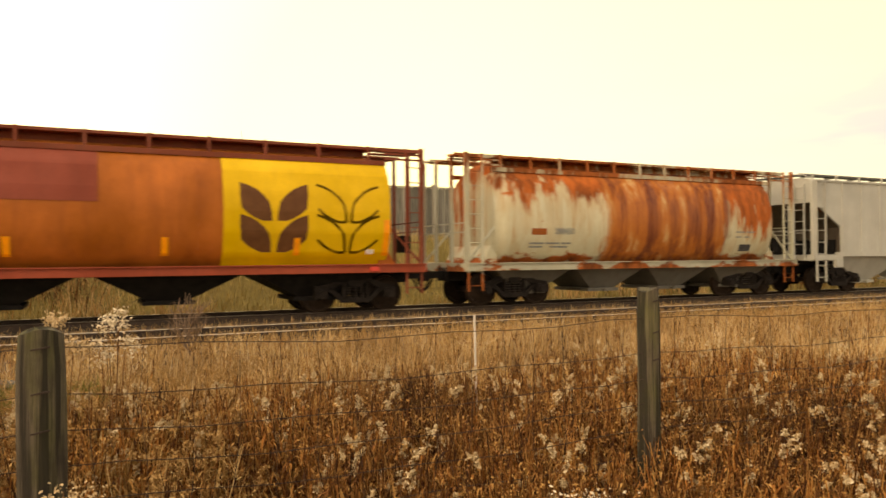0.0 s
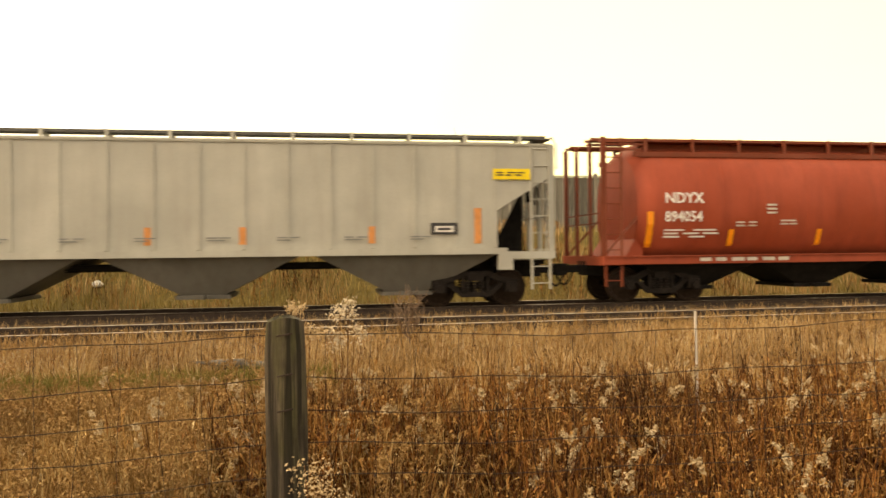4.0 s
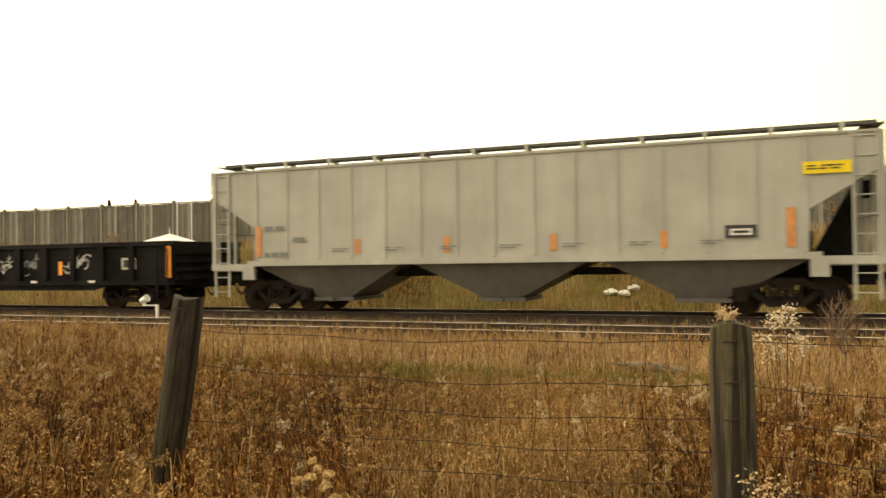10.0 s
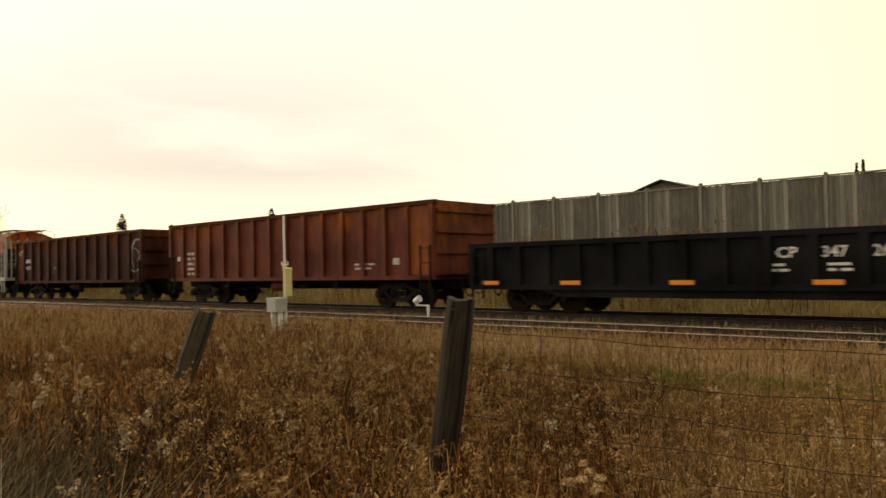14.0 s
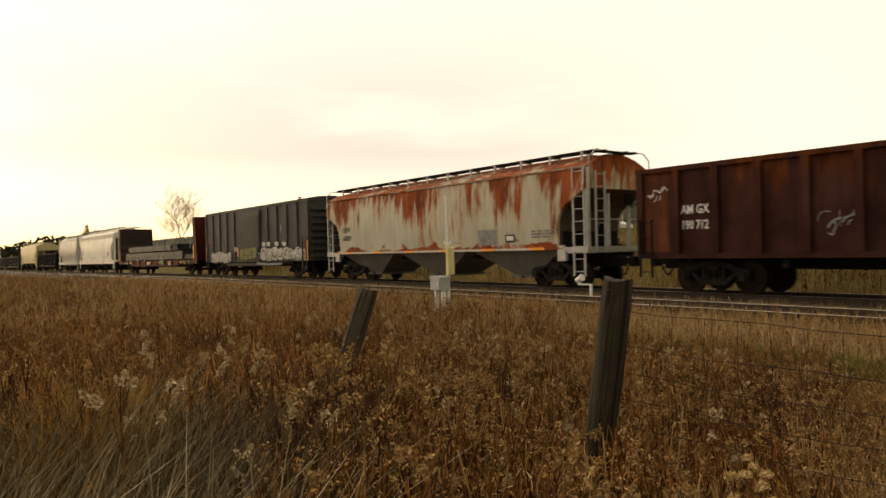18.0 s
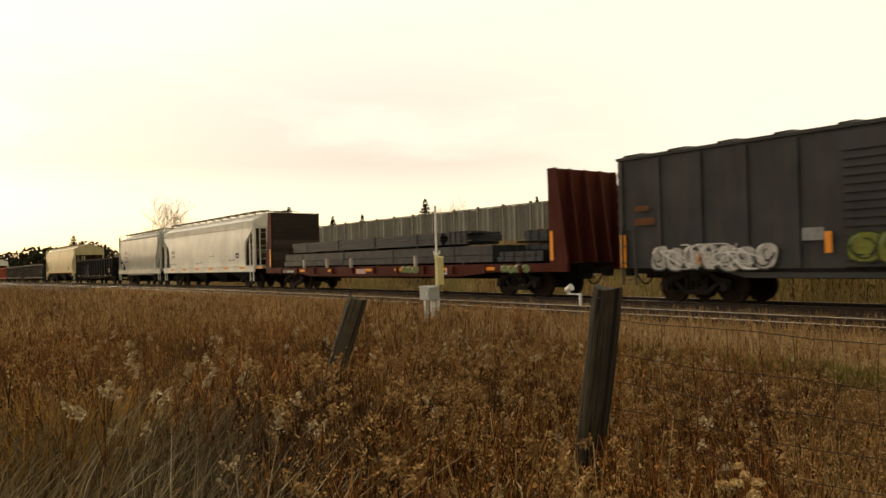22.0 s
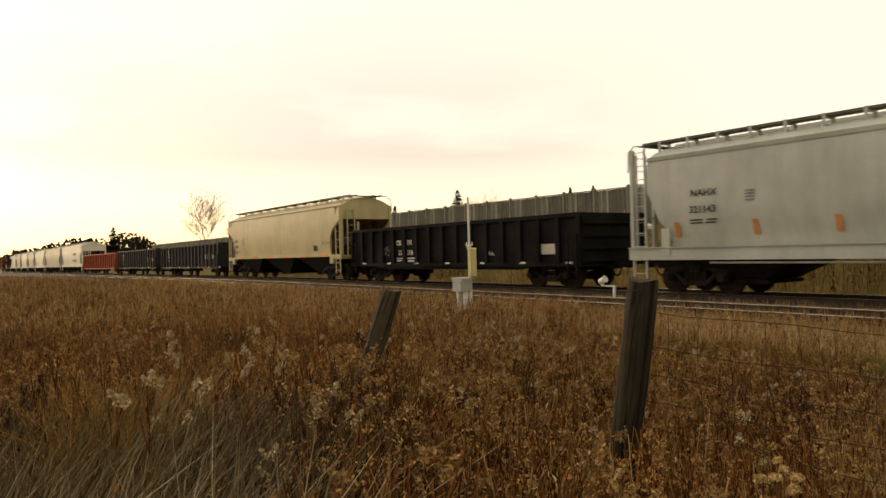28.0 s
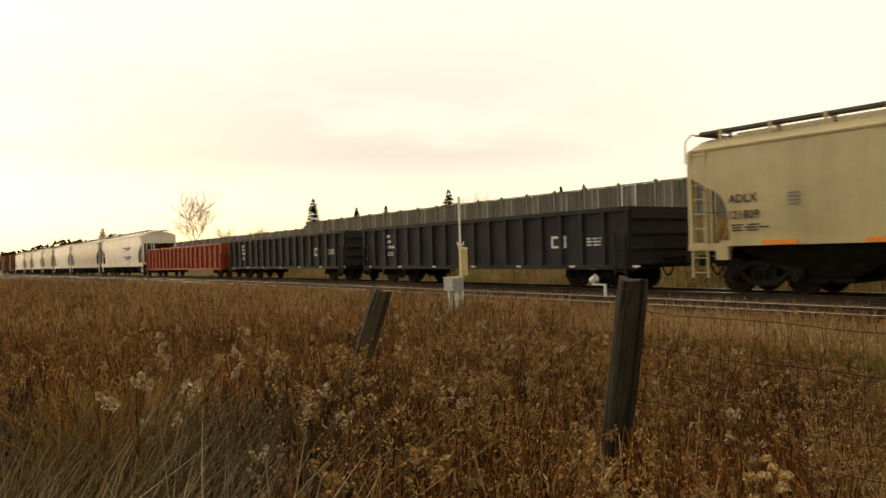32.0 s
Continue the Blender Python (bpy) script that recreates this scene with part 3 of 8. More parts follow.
def ladder(car, x, y, z0, z1, w=0.42, mat="galv", along="x", rungs=None):
    g = Geo()
    n = rungs or max(2, int((z1 - z0) / 0.36))
    a, b = ((x - w / 2, y), (x + w / 2, y)) if along == "x" else ((x, y - w / 2), (x, y + w / 2))
    for q in (a, b):
        g.box(q[0] - 0.025, q[0] + 0.025, q[1] - 0.025, q[1] + 0.025, z0, z1)
    for k in range(n):
        z = z0 + 0.15 + (z1 - z0 - 0.25) * k / max(1, n - 1)
        g.tube((*a, z), (*b, z), 0.014, n=5, caps=False)
    return part("ladder", g, mat, car)


class Side:
    """The near side's outline, to lay lettering and paint on it."""

    def __init__(self, prof):
        pts = sorted((z, y) for y, z in prof)
        self.z, self.y = [p[0] for p in pts], [p[1] for p in pts]

    def at(self, z):
        return float(np.interp(z, self.z, self.y))


def lay(side, pts2, fs, off=0.014):
    g = Geo()
    return g.add([(x, -(side.at(z) + off), z) for x, z in pts2], fs)


def letter(car, side, body, x, z, size, mat="white", label="", off=0.014, squeeze=1.0):
    vs, fs = text_mesh(body, size)
    return part("lettering", lay(side, [(x + v[0] * squeeze, z + v[1]) for v in vs], fs, off), mat, car, label or f"stencilled lettering {body}")


def bars(car, side, x, z, rows, mat="white", h=0.05, seed=1, off=0.012):
    """Small stencilled print that cannot be read."""
    rnd = random.Random(seed)
    g = Geo()
    for k, (w0, n) in enumerate(rows):
        xx = x
        for j in range(n):
            w = w0 / n * rnd.uniform(0.6, 0.92)
            zz = z - k * h * 2.0
            g.add([(xx, -(side.at(zz) + off), zz), (xx + w, -(side.at(zz) + off), zz), (xx + w, -(side.at(zz + h) + off), zz + h), (xx, -(side.at(zz + h) + off), zz + h)], [(0, 1, 2, 3)])
            xx += w0 / n
    return tagged(part("small_print", g, mat, car), kind="stuff")


def patch(car, side, x0, x1, z0, z1, mat, name="painted_panel", label="", off=0.008, n=6):
    """A painted or taped area that follows the side's curve."""
    zs = sorted({round(z0 + (z1 - z0) * k / n, 4) for k in range(n + 1)} | {z for z in side.z if z0 < z < z1})
    pts = [(x, z) for z in zs for x in (x0, x1)]
    n = len(zs) - 1
    fs = [(2 * k, 2 * k + 1, 2 * k + 3, 2 * k + 2) for k in range(n)]
    g = lay(side, pts, fs, off)
    return part(name, g, mat, car, label, smooth=60)


def tape(car, side, x, z0, h, w=0.11, mat="orange"):
    zs = sorted({round(z0 + h * k / 8, 4) for k in range(9)} | {z for z in side.z if z0 < z < z0 + h})
    n = len(zs) - 1
    pts = [q for z in zs for q in ((x - w / 2, z), (x + w / 2, z))]
    g = lay(side, pts, [(2 * k, 2 * k + 1, 2 * k + 3, 2 * k + 2) for k in range(n)], 0.026)
    return part("reflector", g, mat, car)


def blob(cx, cz, rx, rz, n, rnd, wob=0.2):
    ph = [rnd.uniform(0, 6.28) for _ in range(3)]
    return [(cx + rx * math.cos(t) * (1 + wob * math.sin(3 * t + ph[0])), cz + rz * math.sin(t) * (1 + wob * math.sin(2 * t + ph[1]))) for t in [2 * math.pi * k / n for k in range(n)]]


def fan(g, side, poly, off):
    """A filled outline in narrow level strips, so that it follows the side's curve."""
    zs = [p[1] for p in poly]
    lo, hi = min(zs), max(zs)
    m = max(4, int((hi - lo) / 0.07))
    rows = []
    n = len(poly)
    for k in range(m + 1):
        z = lo + (hi - lo) * (0.01 + 0.98 * k / m)
        xs = []
        for j in range(n):
            (xa, za), (xb, zb) = poly[j], poly[(j + 1) % n]
            if (za - z) * (zb - z) <= 0 and abs(zb - za) > 1e-9:
                xs.append(xa + (xb - xa) * (z - za) / (zb - za))
        rows.append((min(xs), max(xs), z))
    pts = [(x, -(side.at(z) + off), z) for a, b, z in rows for x in (a, b)]
    g.add(pts, [(2 * k, 2 * k + 1, 2 * k + 3, 2 * k + 2) for k in range(m)])


def stroke(g, side, pts, w, off):
    """A sprayed line of even width through the points."""
    for k in range(len(pts) - 1):
        (xa, za), (xb, zb) = pts[k], pts[k + 1]
        d = math.hypot(xb - xa, zb - za) or 1.0
        nx, nz = -(zb - za) / d * w, (xb - xa) / d * w
        quad = [(xa - nx, za - nz), (xb - nx, zb - nz), (xb + nx, zb + nz), (xa + nx, za + nz)]
        g.add([(p, -(side.at(q) + off + 0.0002 * k), q) for p, q in quad], [(0, 1, 2, 3)])


def graffiti(car, side, x0, x1, z0, z1, fill, line, seed, count=6, label="illegible spray-painted graffiti", shine="white"):
    """Fat overlapping letter shapes with outlines, inner curves and highlights: writing nobody can read."""
    rnd = random.Random(seed)
    back, front, ink, glint = Geo(), Geo(), Geo(), Geo()
    w = (x1 - x0) / count
    H = z1 - z0
    for k in range(count):
        cx, cz = x0 + w * (k + 0.5), (z0 + z1) / 2 + rnd.uniform(-0.06, 0.06) * H
        rx, rz = w * rnd.uniform(0.54, 0.64), H * rnd.uniform(0.40, 0.50)
        lean, e = rnd.uniform(-0.18, 0.18), rnd.uniform(0.5, 0.8)
        def outline(f):
            out = []
            for j in range(24):
                t = 2 * math.pi * j / 24
                c, q = math.cos(t), math.sin(t)
                u, v = math.copysign(abs(c) ** e, c), math.copysign(abs(q) ** e, q)
                out.append((cx + rx * f * u + lean * rz * v, cz + rz * f * v))
            return out
        fan(back, side, outline(1.08), 0.010 + 0.0005 * k)
        fan(front, side, outline(0.96), 0.0102 + 0.0005 * k)
        for _ in range(3):                         # inner curves of the letter
            a0, a1 = rnd.uniform(0, 6.28), rnd.uniform(1.4, 3.4)
            f, ox, oz = rnd.uniform(0.3, 0.75), rnd.uniform(-0.3, 0.3) * rx, rnd.uniform(-0.25, 0.25) * rz
            stroke(ink, side, [(cx + ox + rx * f * math.cos(a0 + a1 * j / 8), cz + oz + rz * f * math.sin(a0 + a1 * j / 8)) for j in range(9)], rnd.uniform(0.015, 0.032), 0.022)
        a0 = rnd.uniform(1.6, 2.4)
        stroke(glint, side, [(cx + rx * 0.86 * math.cos(a0 + 0.9 * j / 5), cz + rz * 0.86 * math.sin(a0 + 0.9 * j / 5)) for j in range(6)], 0.02, 0.024)
        if k % 2:
            stroke(ink, side, [(cx + rx * 0.4, cz - rz), (cx + rx * 0.9, cz - rz * 0.2)], 0.03, 0.023)
    p = tagged(part("graffiti", front, fill, car, label), kind="stuff")
    tagged(part("graffiti_outline", back, line, p), kind="stuff")
    tagged(part("spray_line", ink, line, p), kind="stuff")
    tagged(part("spray_highlight", glint, shine, p), kind="stuff")
    return p


def scribble(car, side, x0, x1, z0, z1, mat, seed, n=22):
    """A scratchy cluster of quick sprayed strokes."""
    rnd = random.Random(seed)
    g = Geo()
    W, H = x1 - x0, z1 - z0
    base = rnd.uniform(0.3, 1.1) * rnd.choice((-1, 1))
    for k in range(n):
        u = rnd.random()
        cx = x0 + W * (0.15 + 0.7 * u)
        cz = (z0 + z1) / 2 + H * (math.tan(base) * 0.25 * (u - 0.5) + rnd.gauss(0, 0.15))
        a = base + rnd.gauss(0, 0.55)
        L = rnd.uniform(0.12, 0.34) * W
        c = rnd.uniform(-0.12, 0.12) * W
        pts = []
        for j in range(5):
            q = j / 4 - 0.5
            bow = c * (0.25 - q * q) * 4
            pts.append((cx + L * q * math.cos(a) - bow * math.sin(a), min(z1, max(z0, cz + L * q * math.sin(a) + bow * math.cos(a)))))
        stroke(g, side, pts, rnd.uniform(0.007, 0.022), 0.012 + 0.0004 * k)
    return tagged(part("graffiti", g, mat, car, "illegible spray-painted scrawl"), kind="stuff")


def full_profile(half):
    """Closed ring from one half (bottom to top, y > 0)."""
    return [(-y, z) for y, z in half] + [(y, z) for y, z in reversed(half) if y > 1e-6]


def hopper_body(car, half, L, cut, zhi, mat, curve, roofmat=None, taper=0.0):
    """A covered hopper's tank: the section drawn along x, its floor sloping up towards both ends."""
    zb = half[0][1]
    h = L / 2
    us = [q[0] for q in curve]
    zl = [zb + (zhi - zb) * q[1] for q in curve]
    xs = [h - cut + cut * u for u in us]
    xs = [-x for x in reversed(xs)] + [-(h - cut) * 0.5, 0.0, (h - cut) * 0.5] + xs
    rings = []
    for x in xs:
        u = max(0.0, (abs(x) - (h - cut)) / cut)
        low = float(np.interp(u, us, zl)) if u > 0 else zb
        sc = 1.0 - taper * u * u
        rings.append([(x, y * sc, max(z, low)) for y, z in full_profile(half)])
    g = Geo()
    g.loft(rings)
    return part("body", g, mat, car, smooth=32)


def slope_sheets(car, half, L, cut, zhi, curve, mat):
    """Dirty sloping floor sheets that show under a hopper's overhanging ends, shade painted in."""
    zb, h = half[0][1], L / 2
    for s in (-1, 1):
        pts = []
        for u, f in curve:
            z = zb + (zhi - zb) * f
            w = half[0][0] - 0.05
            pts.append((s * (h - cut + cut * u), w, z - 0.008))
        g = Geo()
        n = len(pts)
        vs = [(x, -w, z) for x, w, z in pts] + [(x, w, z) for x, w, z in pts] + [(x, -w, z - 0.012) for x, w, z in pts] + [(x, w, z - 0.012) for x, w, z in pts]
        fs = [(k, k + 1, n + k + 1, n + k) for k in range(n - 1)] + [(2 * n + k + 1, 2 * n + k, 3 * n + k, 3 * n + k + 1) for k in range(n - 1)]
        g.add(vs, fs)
        part("slope_sheet", g, mat, car, "grimy sloping end sheet with shade in its dark colour")


def run_board(car, L, z, mat, y=0.0, w=0.75, over=0.5, posts=9, bracket=None):
    """A steel walkway plank on brackets that stand up from the roof."""
    g = Geo()
    g.prism_x([(y - w / 2, z - 0.03), (y + w / 2, z - 0.03), (y + w / 2, z + 0.04), (y + w / 2 - 0.02, z + 0.04), (y + w / 2 - 0.02, z + 0.01), (y - w / 2 + 0.02, z + 0.01), (y - w / 2 + 0.02, z + 0.04), (y - w / 2, z + 0.04)], -L / 2 - over, L / 2 + over)
    ob = part("running_board", g, mat, car)
    s = Geo()
    for k in range(posts):
        x = -L / 2 + 0.4 + (L - 0.8) * k / (posts - 1)
        s.box(x - 0.035, x + 0.035, y - w / 2, y + w / 2, z - 0.075, z - 0.032)
        for q in (-1, 1):
            s.box(x - 0.04, x + 0.04, y + q * (w / 2 + 0.022) - 0.02, y + q * (w / 2 + 0.022) + 0.02, z - 0.30, z + 0.05)
    tagged(part("board_bracket", s, bracket or mat, car), kind="stuff")
    return ob


def bays(car, xs, top, bot, wt, wb, mat, ymax=1.35, gate=True):
    for x in xs:
        g = Geo()
        ring_t = [(x - wt / 2, -ymax, top), (x + wt / 2, -ymax, top), (x + wt / 2, ymax, top), (x - wt / 2, ymax, top)]
        ring_b = [(x - wb / 2, -ymax * 0.62, bot), (x + wb / 2, -ymax * 0.62, bot), (x + wb / 2, ymax * 0.62, bot), (x - wb / 2, ymax * 0.62, bot)]
        g.loft([ring_t, ring_b])
        if gate:
            g.box(x - wb / 2 - 0.12, x + wb / 2 + 0.12, -ymax * 0.68, ymax * 0.68, bot - 0.1, bot - 0.004)
            g.tube((x, -ymax * 0.8, bot - 0.05), (x, -ymax * 0.68, bot - 0.05), 0.06, n=6)
        part("hopper_bay", g, mat, car)


def sill(car, L, z0, z1, y, mat):
    for s in (-1, 1):
        g = Geo()
        g.box(-L / 2, L / 2, s * y - 0.06, s * y + 0.06, z0, z1)
        g.box(-L / 2, L / 2, s * y - 0.10 + s * 0.02, s * y + 0.10 + s * 0.02, z1, z1 + 0.025)
        part("side_sill", g, mat, car)
    g = Geo()
    g.box(-L / 2, L / 2, -0.32, 0.32, 0.97, 1.08)
    for s in (-1, 1):
        g.box(min(s * L / 2, s * (L / 2 - 2.6)), max(s * L / 2, s * (L / 2 - 2.6)), -0.32, 0.32, 0.70, 0.968)
    part("center_sill", g, "under", car)


def end_frame(car, xs, zs, zt, mat, y=1.45, brake=False):
    """Corner posts, ladders, end deck and grab irons at one end of a hopper."""
    s = 1 if xs > 0 else -1
    g = Geo()
    for q in (-1, 1):
        g.box(xs - 0.06, xs + 0.06, q * y - 0.06, q * y + 0.06, zs, zt)
    g.box(xs - 0.05, xs + 0.05, -y, y, zs, zs + 0.18)
    g.box(xs - s * 1.1 - 0.02, xs, -y, y, zs - 0.03, zs - 0.002)
    g.bar((xs, -y, zs + 1.05), (xs, y, zs + 1.05), 0.03)
    for q in (-0.5, 0.5):
        g.box(xs - 0.05, xs + 0.05, q - 0.05, q + 0.05, zs + 0.18, zt - 0.8)
    part("end_frame", g, mat, car)
    ladder(car, xs - s * 0.30, -y - 0.08, zs - 0.75, zt, 0.46, mat)
    ladder(car, xs + s * 0.09, -0.95, zs, zt - 0.1, 0.42, mat, along="y")
    if brake:
        w = Geo()
        for k in range(16):
            a, b = 2 * math.pi * k / 16, 2 * math.pi * (k + 1) / 16
            w.tube((xs + s * 0.16, 0.5 + 0.26 * math.cos(a), zs + 1.7 + 0.26 * math.sin(a)), (xs + s * 0.16, 0.5 + 0.26 * math.cos(b), zs + 1.7 + 0.26 * math.sin(b)), 0.016, n=5, caps=False)
        for k in range(4):
            a = math.pi * k / 4
            w.bar((xs + s * 0.16, 0.5 - 0.25 * math.cos(a), zs + 1.7 - 0.25 * math.sin(a)), (xs + s * 0.16, 0.5 + 0.25 * math.cos(a), zs + 1.7 + 0.25 * math.sin(a)), 0.012)
        w.box(xs + s * 0.03 - 0.08, xs + s * 0.03 + 0.08, 0.38, 0.62, zs + 1.5, zs + 1.9)
        part("brake_wheel", w, "under", car)


def start_car(name, xl, xr, label, category="railcar"):
    car = thing(name, label, category, group="cars of the passing freight train")
    CARS.append((car, (xl + xr) / 2))
    return car, xr - xl


# ---- the ground and the two tracks ----
TRACK_Y, NEAR_Y = 18.9, 14.65
GROUND_Z = -0.30


def ground_z(x, y):
    z = GROUND_Z
    if y > 22.5:                                   # bank up to the timber wall
        u = min(1.0, (y - 22.5) / 7.0)
        z += 2.45 * u * u * (3 - 2 * u)
        if y > 34:
            z -= min(2.0, (y - 34) * 0.05)
    if 11.2 < y < 22.5:
        z -= 0.12
    return z + drop(max(x, -400.0))


def grass_ground_material():
    m, nt, p = nodes_of("dry_grass_ground")
    tc = nt.nodes.new("ShaderNodeTexCoord")
    v = tc.outputs["Object"]
    a = noise_node(nt, v, 0.35, 5)
    b = noise_node(nt, v, 6.0, 6, 0.7)
    c = mixc(nt, ramp(nt, a, 0.38, 0.65), (0.08, 0.042, 0.014), (0.16, 0.09, 0.032))
    c = mixc(nt, mathn(nt, "MULTIPLY", ramp(nt, b, 0.4, 0.7), 0.6), c, (0.035, 0.02, 0.009))
    g = noise_node(nt, v, 0.18, 3)
    c = mixc(nt, mathn(nt, "MULTIPLY", ramp(nt, g, 0.52, 0.66), 0.45), c, (0.10, 0.10, 0.03))
    sep = nt.nodes.new("ShaderNodeSeparateXYZ")
    nt.links.new(v, sep.inputs[0])
    turf = nt.nodes.new("ShaderNodeMapRange")      # olive turf on the bank beyond the tracks
    turf.inputs["From Min"].default_value, turf.inputs["From Max"].default_value = 19.5, 22.0
    nt.links.new(sep.outputs["Y"], turf.inputs[0])
    t2 = mixc(nt, ramp(nt, b, 0.35, 0.7), (0.19, 0.15, 0.047), (0.085, 0.065, 0.022))
    c = mixc(nt, mathn(nt, "MULTIPLY", turf.outputs[0], 0.8), c, t2)
    nt.links.new(c, p.inputs["Base Color"])
    p.inputs["Roughness"].default_value = 0.95
    p.inputs["Specular IOR Level"].default_value = 0.1
    bump(nt, p, b, 0.8, 0.08)
    return m


def ballast_material():
    m, nt, p = nodes_of("grey_brown_ballast")
    tc = nt.nodes.new("ShaderNodeTexCoord")
    vo = nt.nodes.new("ShaderNodeTexVoronoi")
    vo.inputs["Scale"].default_value = 17
    nt.links.new(tc.outputs["Object"], vo.inputs["Vector"])
    b = noise_node(nt, tc.outputs["Object"], 1.2, 4)
    c = mixc(nt, ramp(nt, vo.outputs["Color"], 0.2, 0.8), (0.06, 0.046, 0.031), (0.20, 0.152, 0.10))
    c = mixc(nt, mathn(nt, "MULTIPLY", ramp(nt, b, 0.4, 0.65), 0.6), c, (0.15, 0.092, 0.045))
    nt.links.new(c, p.inputs["Base Color"])
    p.inputs["Roughness"].default_value = 0.9
    bump(nt, p, vo.outputs["Distance"], 0.9, 0.04)
    return m


def build_ground():
    xs = [-3000, -1500, -800, -500, -400, -330] + [-280 + 10 * k for k in range(23)] + [-52 + 2 * k for k in range(47)] + [44, 50, 60, 80, 120, 200, 400, 800, 1500, 3000]
    ys = [-3000, -1200, -500, -200, -80, -40, -20, -10, -5, 0, 2, 4, 6, 8, 10, 11, 11.4, 12, 15, 18, 21, 22, 22.5, 23.5, 24.5, 25.5, 26.5, 27.5, 28.5, 29.5, 31, 34, 40, 60, 74, 120, 250, 600, 1500, 3000]
    vs = [(x, y, ground_z(x, y)) for y in ys for x in xs]
    n = len(xs)
    fs = [(j * n + i, j * n + i + 1, (j + 1) * n + i + 1, (j + 1) * n + i) for j in range(len(ys) - 1) for i in range(n - 1)]
    me = bpy.data.meshes.new("ground")
    me.from_pydata(vs, [], fs)
    me.materials.append(grass_ground_material())
    me.polygons.foreach_set("use_smooth", [True] * len(fs))
    tagged(new("ground", me), "dry autumn grass field beside the railway", "ground", kind="structure")


def strip(g, prof, x0, x1, step):
    """A long profile in y, z that follows the line's fall."""
    n = int((x1 - x0) / step)
    rings = [[(x0 + (x1 - x0) * k / n, y, z + drop(x0 + (x1 - x0) * k / n)) for y, z in prof] for k in range(n + 1)]
    g.loft(rings)


def build_track(yc, name, lab):
    t = tagged(new(name), lab, "railway track", kind="structure")
    g = Geo()
    strip(g, [(yc + 2.1, GROUND_Z - 0.2), (yc + 1.5, -0.2), (yc - 1.5, -0.2), (yc - 2.1, GROUND_Z - 0.2)], -420, 60, 6)
    part("ballast_bed", g, BALLAST, t)
    for s in (-1, 1):
        y = yc + s * 0.7525
        r = Geo()
        strip(r, list(reversed([(y - 0.07, -0.18), (y + 0.07, -0.18), (y + 0.07, -0.165), (y + 0.012, -0.15), (y + 0.012, -0.045), (y + 0.036, -0.035), (y + 0.036, -0.004), (y - 0.036, -0.004), (y - 0.036, -0.035), (y - 0.012, -0.045), (y - 0.012, -0.15), (y - 0.07, -0.165)])), -420, 60, 6)
        part("rail", r, "rail", t)
        r = Geo()
        strip(r, list(reversed([(y - 0.033, -0.004), (y + 0.033, -0.004), (y + 0.028, 0.0), (y - 0.028, 0.0)])), -420, 60, 6)
        part("rail_head", r, "railtop", t)
    return t


TIE_MESH = Geo().box(-0.115, 0.115, -1.3, 1.3, -0.33, -0.17).mesh("sleeper", "tie")


def build_sleepers(t, yc, x0, n):
    rnd = random.Random(int(yc * 10))
    for k in range(n):
        x = x0 + 0.53 * k
        part("sleeper", TIE_MESH, None, t, loc=(x, yc + rnd.uniform(-0.04, 0.04), drop(x) - 0.004 - rnd.random() * 0.015), rz=rnd.uniform(-0.012, 0.012))


# ---- the timber wall on the bank ----
def build_wall():
    w = tagged(new("wall_timber"), "tall weathered grey board fence on the bank behind the railway", "fence", kind="structure")
    rnd = random.Random(9)
    x = 44.0
    k = 0
    while x > -128:
        x1 = x - 2.44
        y = 31.0
        low = 0.0 if x > -64 else -0.55
        base = 2.05 + drop(x) * 0.6
        top = 4.58 + drop(x) * 0.75 + low
        g = Geo()
        bx = x1 + 0.06
        while bx < x - 0.06:
            bw = min(0.14, x - 0.06 - bx)
            yy = y + rnd.uniform(-0.012, 0.012)
            g.box(bx + 0.001, bx + bw - 0.001, yy - 0.012, yy + 0.012, base - 0.1, top - rnd.uniform(0.0, 0.02))
            bx += 0.14
        p = part("fence_panel", g, "wallwood", w)
        part("top_rail", Geo().box(x1 + 0.06, x - 0.06, y - 0.07, y + 0.05, top + 0.004, top + 0.06), "wallpost", p)
        part("bottom_rail", Geo().box(x1 + 0.06, x - 0.06, y + 0.016, y + 0.06, base + 0.3, base + 0.4), "wallwood", p)
        pg = Geo()
        pg.box(x - 0.06, x + 0.06, y - 0.075, y + 0.075, base - 0.4, top + 0.10)
        pg.loft([[(x - 0.085, y - 0.1, top + 0.102), (x + 0.085, y - 0.1, top + 0.102), (x + 0.085, y + 0.1, top + 0.102), (x - 0.085, y + 0.1, top + 0.102)],
                 [(x - 0.03, y - 0.04, top + 0.17), (x + 0.03, y - 0.04, top + 0.17), (x + 0.03, y + 0.04, top + 0.17), (x - 0.03, y + 0.04, top + 0.17)]])
        part("fence_post", pg, "wallpost", w)
        x = x1
        k += 1


# ---- the farm fence by the camera ----
POSTS = [(2.79, 3.0, 1.19, 0.058, (0.3, -0.2)), (0.01, 3.1, 1.105, 0.078, (0.4, 0.0)), (-2.52, 3.0, 1.205, 0.075, (-5.5, 5.5)), (-5.0, 3.0, 1.09, 0.078, (-16.0, 9.5))]


